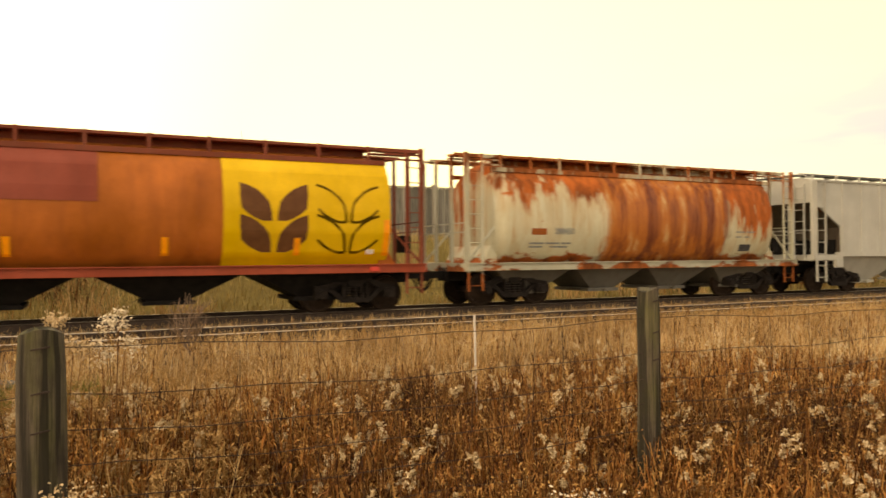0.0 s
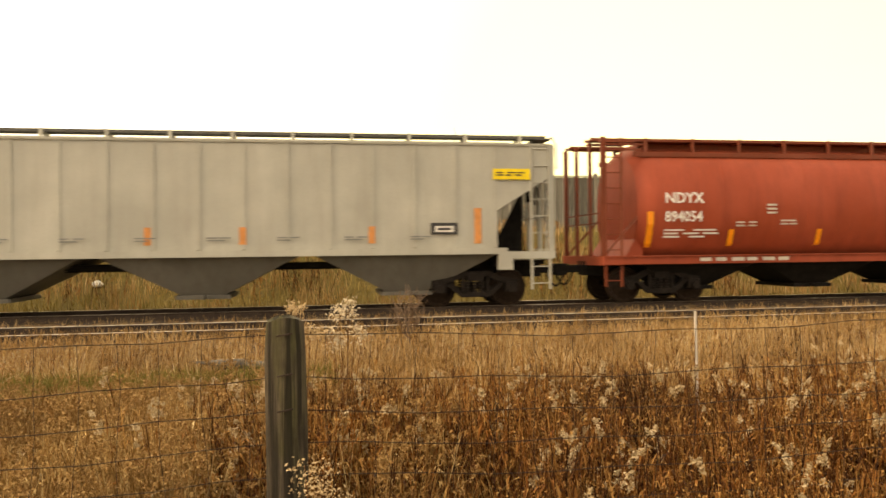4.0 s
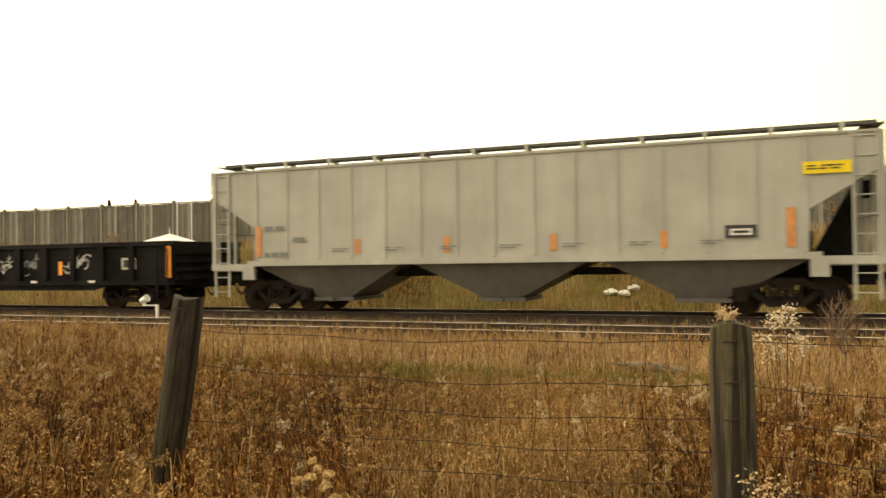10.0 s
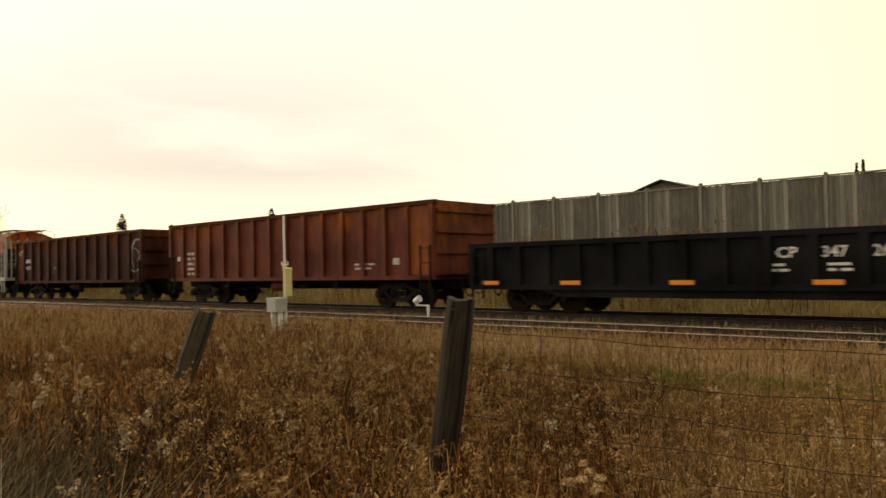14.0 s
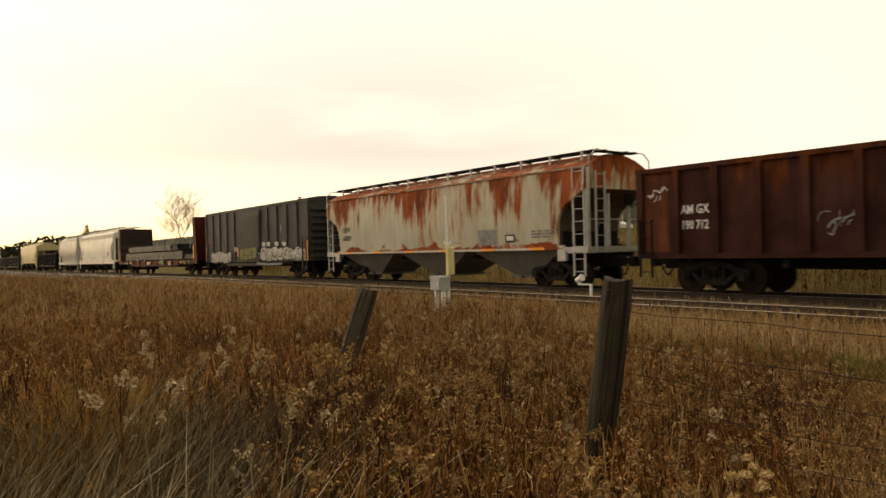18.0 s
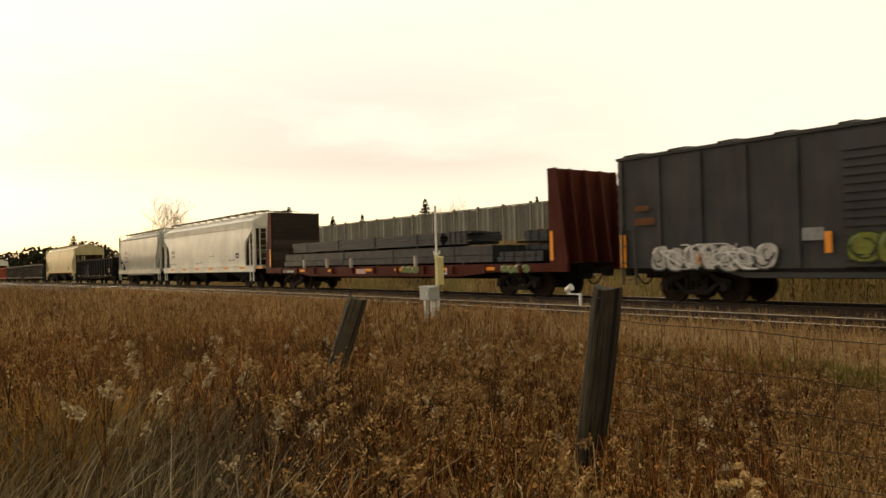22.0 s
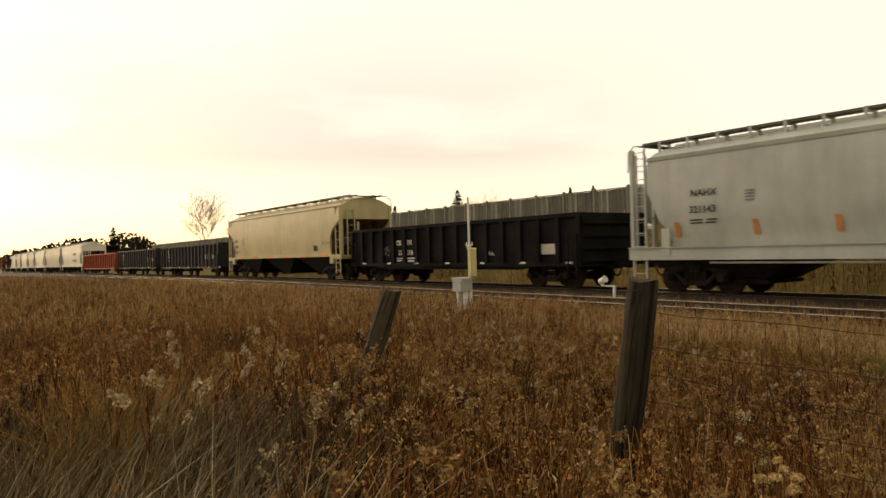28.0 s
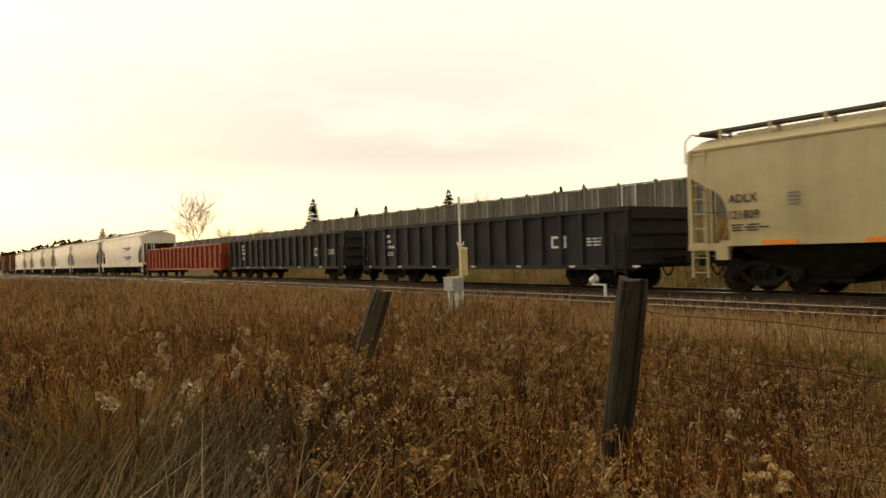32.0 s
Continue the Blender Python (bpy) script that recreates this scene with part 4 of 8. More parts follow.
def fence_post(x, y, top, r, lean, seed):
    rnd = random.Random(seed)
    rotten = abs(lean[1]) > 3                      # leaning posts have rotted thin towards the ground
    H = top - GROUND_Z + 0.15
    n, m = 36, 12
    cracks = [(rnd.uniform(0, 6.28), rnd.uniform(0.04, 0.08), rnd.uniform(0.05, 0.13)) for _ in range(5)]
    rings = []
    ph = [rnd.uniform(0, 6.28) for _ in range(4)]
    for j in range(m + 1):
        z = GROUND_Z - 0.15 + H * j / m
        rr = r * ((1.07 - 0.08 * j / m) if not rotten else (0.62 + 0.42 * min(1.0, j / m * 1.5)))
        ring = []
        for k in range(n):
            a = 2 * math.pi * k / n
            q = rr * (1 + 0.05 * math.sin(2 * a + ph[0]) + 0.035 * math.sin(5 * a + ph[1]) + 0.03 * math.sin(3 * a + j * 0.9 + ph[2]))
            for c0, cw, cd in cracks:
                d = (a - c0 - 0.05 * math.sin(j * 0.8 + c0) + math.pi) % (2 * math.pi) - math.pi
                q *= 1 - cd * math.exp(-(d / cw) ** 2)
            if j == m:
                q *= 0.93
            dz = 0.012 * math.sin(a * 2 + ph[3]) if j >= m - 1 else 0
            ring.append((q * math.cos(a), q * math.sin(a), z - top + dz))
        rings.append(ring)
    g = Geo()
    g.loft(rings)
    lx, ly = lean
    t = thing("fence_post", "weathered round wooden fence post with green moss" if abs(ly) < 3 else "dark weathered fence post leaning over in the weeds", "fence post", pose(x, y, top, ly * 0 + lx, ly, 0), "farm fence posts")
    part("post", g, "postwood" if rotten else "mosspost", t, smooth=30)
    s = Geo()
    for z in (-0.06, -0.22, -0.36):
        s.tube((-r * 0.4, -r * 1.05, z), (r * 0.4, -r * 1.05, z + 0.01), 0.004, n=4)
    tagged(part("staple", s, "wire", t), kind="stuff")
    return t


def build_farm_fence():
    for k, (x, y, z, r, lean) in enumerate(POSTS):
        fence_post(x, y, z, r, lean, 60 + k)
    # page wire from the leaning post rightwards, on past the view
    f = thing("wire_fence", "rusty woven page-wire fencing stapled to the posts", "wire fence")
    pts = [(-2.52, 3.08), (0.01, 3.19), (2.79, 3.07), (5.6, 3.1), (8.4, 3.1)]
    heights = [1.05, 0.87, 0.73, 0.60, 0.47, 0.34, 0.2]
    rnd = random.Random(3)
    def wire_at(i, u, h):
        (xa, ya), (xb, yb) = pts[i], pts[i + 1]
        return (xa + (xb - xa) * u, ya + (yb - ya) * u - 0.09, h - 0.035 * math.sin(math.pi * u) + 0.008 * math.sin(u * 17 + h * 9 + i))
    for h in heights:
        g = Geo()
        g.polytube([wire_at(i, k / 10, h) for i in range(len(pts) - 1) for k in range(10)] + [wire_at(len(pts) - 2, 1.0, h)], 0.0018)
        part("line_wire", g, "wire", f)
    for i in range(len(pts) - 1):
        for k in range(1, 16):
            g = Geo()
            g.polytube([wire_at(i, k / 16 + 0.006 * math.sin(a * 40 + k), a) for a in heights], 0.0012)
            part("stay_wire", g, "wire", f)
    fixed = Geo()
    fixed.tube((3.40, 6.0, GROUND_Z - 0.05), (3.38, 6.0, 0.83), 0.011, n=6)
    solid("thin_stake", fixed, "cream", "thin weathered stake in the weeds at the fence", "stake")


# ---- lineside equipment ----
def build_lineside():
    # signal cabinet: grey box on legs, white mast and pale yellow relay case
    x, y = -14.17, 10.45
    t = thing("signal_cabinet", "small grey lineside cabinet on two white legs", "cabinet", pose(x, y, GROUND_Z - 0.1))
    z0 = 0.84
    b = Geo()
    b.box(-0.20, 0.20, -0.14, 0.14, z0 - 0.02, z0 + 0.27)
    b.prism([(-0.22, z0 + 0.271), (0.22, z0 + 0.271), (0.20, z0 + 0.31), (-0.20, z0 + 0.31)], -0.16, 0.16)
    part("body", b, "boxgrey", t)
    dr = part("door", Geo().box(-0.17, 0.17, -0.156, -0.141, z0 + 0.01, z0 + 0.25), "boxgrey", t)
    part("handle", Geo().box(0.11, 0.13, -0.175, -0.157, z0 + 0.1, z0 + 0.17), "polewhite", dr)
    for q in (-0.14, 0.13):
        part("leg", Geo().box(q - 0.035, q + 0.035, -0.05, 0.05, 0.0, z0 - 0.022), "polewhite", t)
    m = thing("white_mast", "slim white metal mast beside the lineside cabinet", "mast", pose(-14.06, 10.62, GROUND_Z - 0.1, 0, -0.6, 0))
    g = Geo()
    g.tube((0, 0, 0), (0, 0, 1.9), 0.042, n=10)
    g.tube((0, 0, 1.9), (0, 0, 3.06), 0.028, n=10)
    part("pole", g, "polewhite", m, smooth=40)
    part("cross_arm", Geo().box(-0.10, 0.13, -0.015, 0.015, 1.90, 1.93), "polewhite", m)
    for q in (-0.10, 0.12):
        part("insulator", Geo().tube((q, 0, 1.93), (q, 0, 1.99), 0.018, 0.012, n=8), "polewhite", m)
    part("collar", Geo().tube((0, 0, 1.82), (0, 0, 1.88), 0.055, n=10), "boxyellow", m)
    r = Geo()
    r.box(0.05, 0.15, -0.09, 0.09, 1.18, 1.80)
    r.prism([(0.045, 1.802), (0.16, 1.802), (0.14, 1.84), (0.045, 1.85)], -0.10, 0.10)
    part("relay_case", r, "boxyellow", m, "pale yellow relay case")
    # white lamp on a bracket between the tracks
    l = thing("track_lamp", "white track lamp tilted on a low bracket beside the rails", "lamp", pose(-15.6, 16.8, -0.22))
    c = Geo()
    c.tube((-0.10, 0, 0.55), (0.09, 0, 0.64), 0.085, 0.10, n=12)
    c.tube((0.09, 0, 0.64), (0.115, 0, 0.652), 0.115, 0.115, n=12)
    part("lamp_head", c, "polewhite", l, smooth=40)
    s = Geo()
    s.box(-0.05, 0.5, -0.03, 0.03, 0.42, 0.46)
    s.box(0.42, 0.5, -0.03, 0.03, -0.1, 0.42)
    s.box(-0.04, 0.04, -0.03, 0.03, 0.46, 0.6)
    part("bracket", s, "polewhite", l)
    # weathered log and scrap lying in the grass
    lg = Geo()
    rings = []
    for k in range(9):
        u = k / 8
        rr = 0.075 - 0.03 * u
        rings.append([(-0.7 + 1.15 * u, rr * math.cos(a) + 0.06 * math.sin(3 * u), rr * math.sin(a) + 0.03 * math.sin(5 * u)) for a in [2 * math.pi * j / 9 for j in range(9)]])
    lg.loft(rings)
    lg.tube((-0.4, 0, 0.03), (-0.95, -0.2, 0.08), 0.035, 0.012, n=6)
    solid("fallen_log", lg, "log", "bleached fallen branch lying in the grass", "log", pose(-0.55, 9.9, GROUND_Z + 0.20, 0, 4, 12), smooth=40)
    # pale scraps on the bank
    for k, (px, py, pz) in enumerate(((-3.44, 24.53, 0.26), (-2.75, 24.79, 0.38), (-6.73, 24.95, 0.45), (-3.0, 24.45, 0.22))):
        sr = random.Random(200 + k)
        c = Geo()
        rings = []
        for j in range(4):
            rr = (0.16, 0.2, 0.15, 0.03)[j]
            rings.append([(1.4 * rr * math.cos(a) * sr.uniform(0.7, 1.2), rr * math.sin(a) * sr.uniform(0.7, 1.2), 0.06 * j + sr.uniform(-0.02, 0.02)) for a in [2 * math.pi * q / 9 for q in range(9)]])
        c.loft(rings)
        solid("litter_scrap", c, "polewhite", "crumpled white scrap lying in the bank grass", "litter", pose(px, py, pz - 0.06, 0, 0, 40 * k), "scraps on the bank")
    # white umbrella standing open at the foot of the board fence
    u = thing("patio_umbrella", "open white patio umbrella on the bank below the fence", "umbrella", pose(-22.0, 25.2, 0.50))
    part("pole", Geo().tube((0, 0, 0), (0, 0, 2.16), 0.025, n=8), "polewhite", u, smooth=40)
    part("finial", Geo().tube((0, 0, 2.2), (0, 0, 2.5), 0.022, 0.006, n=6), "polewhite", u)
    part("base", Geo().tube((0, 0, -0.12), (0, 0, 0.08), 0.26, 0.2, n=14), "boxgrey", u)
    for k in range(8):
        a, b = 2 * math.pi * k / 8, 2 * math.pi * (k + 1) / 8
        m = (a + b) / 2
        g = Geo()
        g.add([(0, 0, 2.2), (1.35 * math.cos(a), 1.35 * math.sin(a), 1.78), (1.25 * math.cos(m), 1.25 * math.sin(m), 1.80), (1.35 * math.cos(b), 1.35 * math.sin(b), 1.78),
               (1.35 * math.cos(a), 1.35 * math.sin(a), 1.62), (1.25 * math.cos(m), 1.25 * math.sin(m), 1.65), (1.35 * math.cos(b), 1.35 * math.sin(b), 1.62)],
              [(0, 1, 2), (0, 2, 3), (1, 4, 5, 2), (2, 5, 6, 3)])
        part("canopy_panel", g, "canvas", u)
        part("rib", Geo().bar((0, 0, 2.17), (1.33 * math.cos(a), 1.33 * math.sin(a), 1.76), 0.012), "polewhite", u)
    for px in (-26.3, -25.4):                       # thin white poles standing against the board fence
        w = thing("white_pole", "thin white pole standing against the board fence", "pole", pose(px, 30.72, 1.95), "white poles at the fence")
        part("shaft", Geo().tube((0, 0, 0), (0, 0, 2.55), 0.035, n=8), "polewhite", w, smooth=40)
        part("cap", Geo().tube((0, 0, 2.551), (0, 0, 2.59), 0.045, 0.03, n=8), "polewhite", w)
    h = thing("shed", "shed with a low grey gable behind the board fence", "shed", pose(-16.3, 38.6, 2.1))
    w = Geo()
    w.prism([(-2.2, -1.0), (2.2, -1.0), (2.2, 2.8), (0, 3.5), (-2.2, 2.8)], -2, 2)
    part("wall", w, "wallwood", h)
    for s in (-1, 1):
        r = Geo()
        p = [(0, 3.52), (s * 2.6, 2.68), (s * 2.6, 2.76), (0, 3.62)]
        r.prism(p if s < 0 else list(reversed(p)), -2.3, 2.3)
        part("roof", r, "gongrey", h)


# ---- vegetation ----
def bulk_mesh(name, vs, faces, mat):
    """A large mesh from arrays: vs (n, 3), faces (m, 3)."""
    me = bpy.data.meshes.new(name)
    me.vertices.add(len(vs))
    me.vertices.foreach_set("co", np.asarray(vs, np.float32).ravel())
    me.loops.add(faces.size)
    me.loops.foreach_set("vertex_index", faces.astype(np.int32).ravel())
    me.polygons.add(len(faces))
    me.polygons.foreach_set("loop_start", np.arange(0, faces.size, 3, dtype=np.int32))
    me.polygons.foreach_set("loop_total", np.full(len(faces), 3, np.int32))
    me.materials.append(mat)
    me.update(calc_edges=True)
    return me


def zs_of(x, y):
    u = np.clip((y - 22.5) / 7.0, 0, 1)
    dr = -0.006 * 9.0 * np.logaddexp(0, (-x - 40.0) / 9.0)
    return GROUND_Z + 2.45 * u * u * (3 - 2 * u) - np.where((y > 11.2) & (y < 22.5), 0.12, 0) + dr


def blades(name, label, x, y, h, w, mat, rng, bend=0.5, lift=0.0, sweep=(0.0, 0.0), cat="grass"):
    """Tapered, bent blades: two quads and a tip each."""
    n = len(x)
    z = zs_of(x, y) + lift
    a = rng.uniform(0, 2 * np.pi, n)
    dx, dy = np.cos(a), np.sin(a)
    b = rng.normal(0, 1, (n, 2)) * bend * h[:, None] * 0.5 + np.array(sweep) * h[:, None]
    V = np.zeros((n, 7, 3))
    for k, (t, ww) in enumerate(((0.0, 1.0), (0.4, 0.85), (0.75, 0.55))):
        cx, cy = x + b[:, 0] * t * t, y + b[:, 1] * t * t
        for s in (0, 1):
            q = (s - 0.5) * w * ww
            V[:, 2 * k + s] = np.stack([cx + dx * q, cy + dy * q, z + h * t], 1)
    V[:, 6] = np.stack([x + b[:, 0], y + b[:, 1], z + h * (1 - 0.12 * bend)], 1)
    F = np.array([(0, 1, 3), (0, 3, 2), (2, 3, 5), (2, 5, 4), (4, 5, 6)])
    faces = (F[None] + (np.arange(n) * 7)[:, None, None]).reshape(-1, 3)
    return tagged(new(name, bulk_mesh(name, V.reshape(-1, 3), faces, mat)), label, cat, kind="stuff")


def weed_template(rng, detail, head, bushy=0.5, leaves=16, sig=0.016, fs=0.009):
    """One dry weed, 1 m tall: stem with withered leaves, and a fluffy head of many small flakes. Two meshes."""
    sv, sf, hv, hf = [], [], [], []
    def tri_tube(p, q, r0, r1):
        p, q = np.array(p), np.array(q)
        n = len(sv)
        for c, r in ((p, r0), (q, r1)):
            for k in range(3):
                t = 2.094 * k
                sv.append(c + np.array([r * np.cos(t), r * np.sin(t), 0]))
        for k in range(3):
            j = (k + 1) % 3
            sf.extend([(n + k, n + j, n + 3 + j), (n + k, n + 3 + j, n + 3 + k)])
    def flake(lv, lf, c, s, stretch=1.0):
        u = rng.normal(size=3)
        u /= np.linalg.norm(u)
        w = np.cross(u, rng.normal(size=3))
        w /= np.linalg.norm(w)
        n = len(lv)
        lv.extend([c + u * s * stretch, c + w * s * 0.6, c - u * s * stretch, c - w * s * 0.6])
        lf.extend([(n, n + 1, n + 2), (n, n + 2, n + 3)])
    lean = rng.normal(0, 0.06, 2)
    mid = np.array([lean[0] * 0.4, lean[1] * 0.4, 0.5])
    top = np.array([lean[0], lean[1], 0.93])
    tri_tube((0, 0, 0), mid, 0.0048, 0.004)
    tri_tube(mid, top, 0.004, 0.0028)
    for k in range(leaves):
        t = rng.uniform(0.2, 0.92)
        c = np.array([lean[0] * t * t, lean[1] * t * t, t * 0.93])
        a = rng.uniform(0, 6.28)
        L = rng.uniform(0.04, 0.1) * (1.2 - 0.5 * t)
        d = np.array([np.cos(a), np.sin(a), rng.uniform(-1.6, 0.5)])
        s = np.array([-np.sin(a), np.cos(a), 0]) * L * 0.11
        n = len(sv)
        e = c + d * L * 0.55 + np.array([0, 0, 0.012])
        sv.extend([c, e + s, e - s, c + d * L + np.array([0, 0, -0.02])])
        sf.extend([(n, n + 1, n + 2), (n + 1, n + 3, n + 2)])
    if head:                                       # compact plumes, broad at the foot and drooping at the tip
        nb = 2 + int(6 * bushy)
        for k in range(nb):
            a = rng.uniform(0, 6.28)
            r = rng.uniform(0.0, 0.10) * bushy * 1.5
            c = top + np.array([np.cos(a) * r, np.sin(a) * r, rng.uniform(-0.11, 0.03)])
            ax = np.array([np.cos(a) * 0.5, np.sin(a) * 0.5, rng.uniform(0.3, 1.0)])
            ax *= rng.uniform(0.03, 0.06) / np.linalg.norm(ax)
            tri_tube(top - np.array([0, 0, 0.16]), c, 0.0025, 0.0015)
            for _ in range(detail):
                u = rng.random()
                flake(hv, hf, c + ax * u + rng.normal(0, sig, 3) * (1.15 - u), rng.uniform(0.5, 1.0) * fs, 1.25)
    return np.array(sv), np.array(sf), np.array(hv).reshape(-1, 3), np.array(hf).reshape(-1, 3)


def scatter(name, label, templates, x, y, h, rng, stem_mat, head_mat, cat="weeds", wide=1.0):
    z = zs_of(x, y)
    pick = rng.integers(0, len(templates), len(x))
    for which, suffix, mat in ((0, "stems", stem_mat), (2, "seed_heads", head_mat)):
        VV, FF, base = [], [], 0
        for k, tpl in enumerate(templates):
            idx = np.nonzero(pick == k)[0]
            tv, tf = tpl[which], tpl[which + 1]
            if len(idx) == 0 or len(tv) == 0:
                continue
            a = rng.uniform(0, 2 * np.pi, len(idx))
            c, s = np.cos(a)[:, None], np.sin(a)[:, None]
            lx, ly = rng.normal(0, 0.14, len(idx))[:, None], rng.normal(0, 0.14, len(idx))[:, None]
            hh = h[idx][:, None]
            wd = np.sqrt(hh) * wide
            X = (tv[None, :, 0] * c - tv[None, :, 1] * s) * wd + lx * tv[None, :, 2] * hh + x[idx][:, None]
            Y = (tv[None, :, 0] * s + tv[None, :, 1] * c) * wd + ly * tv[None, :, 2] * hh + y[idx][:, None]
            Z = tv[None, :, 2] * hh + z[idx][:, None]
            VV.append(np.stack([X, Y, Z], 2).reshape(-1, 3))
            FF.append((tf[None] + (base + np.arange(len(idx)) * len(tv))[:, None, None]).reshape(-1, 3))
            base += len(idx) * len(tv)
        if VV:
            tagged(new(f"{name}_{suffix}", bulk_mesh(name, np.concatenate(VV), np.concatenate(FF), mat)), label, cat, kind="stuff")


def polar(rng, n, r0, r1, az0, az1, power=1.0):
    r = r0 + (r1 - r0) * rng.random(n) ** power
    a = np.radians(rng.uniform(az0, az1, n))
    return r * np.sin(a), r * np.cos(a)


def clumpy(x, y, scale, seed):
    """0..1, soft patches in the plan."""
    v = np.zeros_like(x)
    r = np.random.default_rng(seed)
    for k in range(5):
        f = scale * (1.0 + 0.7 * k)
        a, p = r.uniform(0, 6.28), r.uniform(0, 6.28)
        v += np.sin((x * np.cos(a) + y * np.sin(a)) * f + p)
    return 0.5 + v / 7


def build_vegetation():
    rng = np.random.default_rng(4)
    straw = islands("straw_grass", [(0.145, 0.073, 0.022), (0.34, 0.19, 0.063), (0.54, 0.345, 0.135), (0.66, 0.49, 0.24)])
    amber = islands("golden_grass", [(0.37, 0.21, 0.078), (0.51, 0.325, 0.135), (0.63, 0.445, 0.215), (0.70, 0.565, 0.34)])
    palestraw = islands("pale_matted_straw", [(0.33, 0.21, 0.095), (0.50, 0.35, 0.18), (0.64, 0.48, 0.28), (0.72, 0.60, 0.40)])
    russet = islands("russet_weed_stems", [(0.026, 0.009, 0.003), (0.12, 0.043, 0.011), (0.37, 0.14, 0.03), (0.55, 0.31, 0.10)])
    tawny = islands("tawny_dry_leaves", [(0.15, 0.066, 0.020), (0.29, 0.14, 0.042), (0.42, 0.24, 0.08), (0.22, 0.10, 0.03)], trans=-1)
    fluff = islands("cream_seed_fluff", [(0.30, 0.20, 0.095), (0.45, 0.34, 0.19), (0.60, 0.49, 0.32), (0.36, 0.24, 0.11)], trans=-1)
    dun = islands("dun_seed_heads", [(0.15, 0.075, 0.024), (0.31, 0.175, 0.062), (0.48, 0.31, 0.13), (0.20, 0.10, 0.033)], trans=-1)
    green = islands("short_green_grass", [(0.12, 0.115, 0.024), (0.18, 0.155, 0.036), (0.28, 0.21, 0.065)])
    olive = islands("olive_bank_grass", [(0.22, 0.165, 0.050), (0.33, 0.245, 0.080), (0.44, 0.33, 0.125), (0.53, 0.38, 0.17)])
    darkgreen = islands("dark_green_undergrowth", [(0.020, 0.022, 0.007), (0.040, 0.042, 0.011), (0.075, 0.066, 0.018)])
    tuft_gold = islands("orange_gold_grass", [(0.30, 0.15, 0.03), (0.46, 0.26, 0.055), (0.58, 0.38, 0.11)])
    ruddy = islands("red_orange_grass", [(0.22, 0.06, 0.012), (0.36, 0.12, 0.022), (0.46, 0.20, 0.05)])
    pale = islands("bleached_long_grass", [(0.05, 0.034, 0.014), (0.20, 0.145, 0.065), (0.46, 0.36, 0.20), (0.68, 0.57, 0.37)])
    head_t = [weed_template(rng, 60, True, 0.22, 10, 0.0105, 0.0105) for _ in range(7)]
    mid_t = [weed_template(rng, 34, True, 0.42, 12, 0.0135, 0.0105) for _ in range(7)]
    bare_t = [weed_template(rng, 3, True, 0.45, 20, 0.012, 0.009) for _ in range(7)]
    far_t = [weed_template(rng, 5, True, 0.5, 6, 0.016, 0.014) for _ in range(3)]

    def height(x, y, lo, hi):
        """Shorter in front of the fence than behind it."""
        r = np.hypot(x, y)
        az = np.degrees(np.arctan2(x, y))
        front = np.interp(az, [-62, -40, -15, 12, 35], [1.32, 1.05, 0.80, 0.80, 0.92])
        return rng.uniform(lo, hi, len(x)) * np.where((y < 3.1) & (r < 5.6), front, 1.0) * np.where(y > 5.6, 0.62, 1.0)

    def open_patch(x, y):
        """False where the bleached grass keeps the weeds out."""
        return (np.degrees(np.arctan2(x, y)) > -67) | (np.hypot(x, y) > 4.3)

    # stand of tall weeds along the fence: bare stalks, and some with pale heads
    x, y = polar(rng, 10500, 1.9, 8.0, -26, 62, 0.8)
    keep = (clumpy(x, y, 1.1, 1) > 0.22) & (y < 6.2) & ((np.degrees(np.arctan2(x, y)) + rng.normal(0, 3, len(x)) > -3) | (np.hypot(x, y) + rng.normal(0, 0.25, len(x)) < 2.5))
    x, y = x[keep], y[keep]
    scatter("weed_stalks", "dense brown dead weed stalks along the fence", bare_t, x, y, height(x, y, 0.42, 0.92), rng, russet, tawny)
    x, y = polar(rng, 850, 2.4, 8.0, -12, 62, 0.75)
    keep = (clumpy(x, y, 1.1, 1) > 0.3) & (y < 6.6)
    x, y = x[keep], y[keep]
    scatter("pale_headed_weeds", "dry brown weeds with pale fluffy seed heads along the fence", head_t, x, y, height(x, y, 0.45, 0.95), rng, russet, fluff)
    x, y = polar(rng, 4800, 2.3, 8.0, -28, -7, 0.8)
    scatter("pale_stalks", "straw-coloured dead stalks by the fence", bare_t, x, y, height(x, y, 0.4, 0.8), rng, straw, dun)
    x, y = polar(rng, 1100, 3.4, 9.0, -22, 14, 0.8)
    x2, y2 = polar(rng, 700, 2.6, 9.0, -58, -32, 0.8)
    x, y = np.concatenate([x, x2]), np.concatenate([y, y2])
    scatter("straw_weeds", "pale straw-coloured weeds in the middle of the field", mid_t, x, y, height(x, y, 0.45, 0.85), rng, straw, dun)
    x = rng.uniform(-30, 20, 2600)
    y = rng.uniform(10.6, 13.2, 2600)
    scatter("trackside_weeds", "dry stalks standing before the near rails", bare_t, x, y, rng.uniform(0.35, 0.75, len(x)), rng, straw, dun)
    x, y = polar(rng, 190, 2.6, 11.0, -80, -16, 0.75)
    scatter("fluffy_weeds", "dead weeds with pale fluffy heads in the russet growth", head_t, x, y, height(x, y, 0.55, 0.95), rng, russet, fluff)
    # russet weeds farther along
    x, y = polar(rng, 9400, 2.0, 13.0, -88, -26, 0.85)
    keep = (clumpy(x, y, 0.8, 2) > 0.2) & (y < 9.0) & open_patch(x, y)
    x, y = x[keep], y[keep]
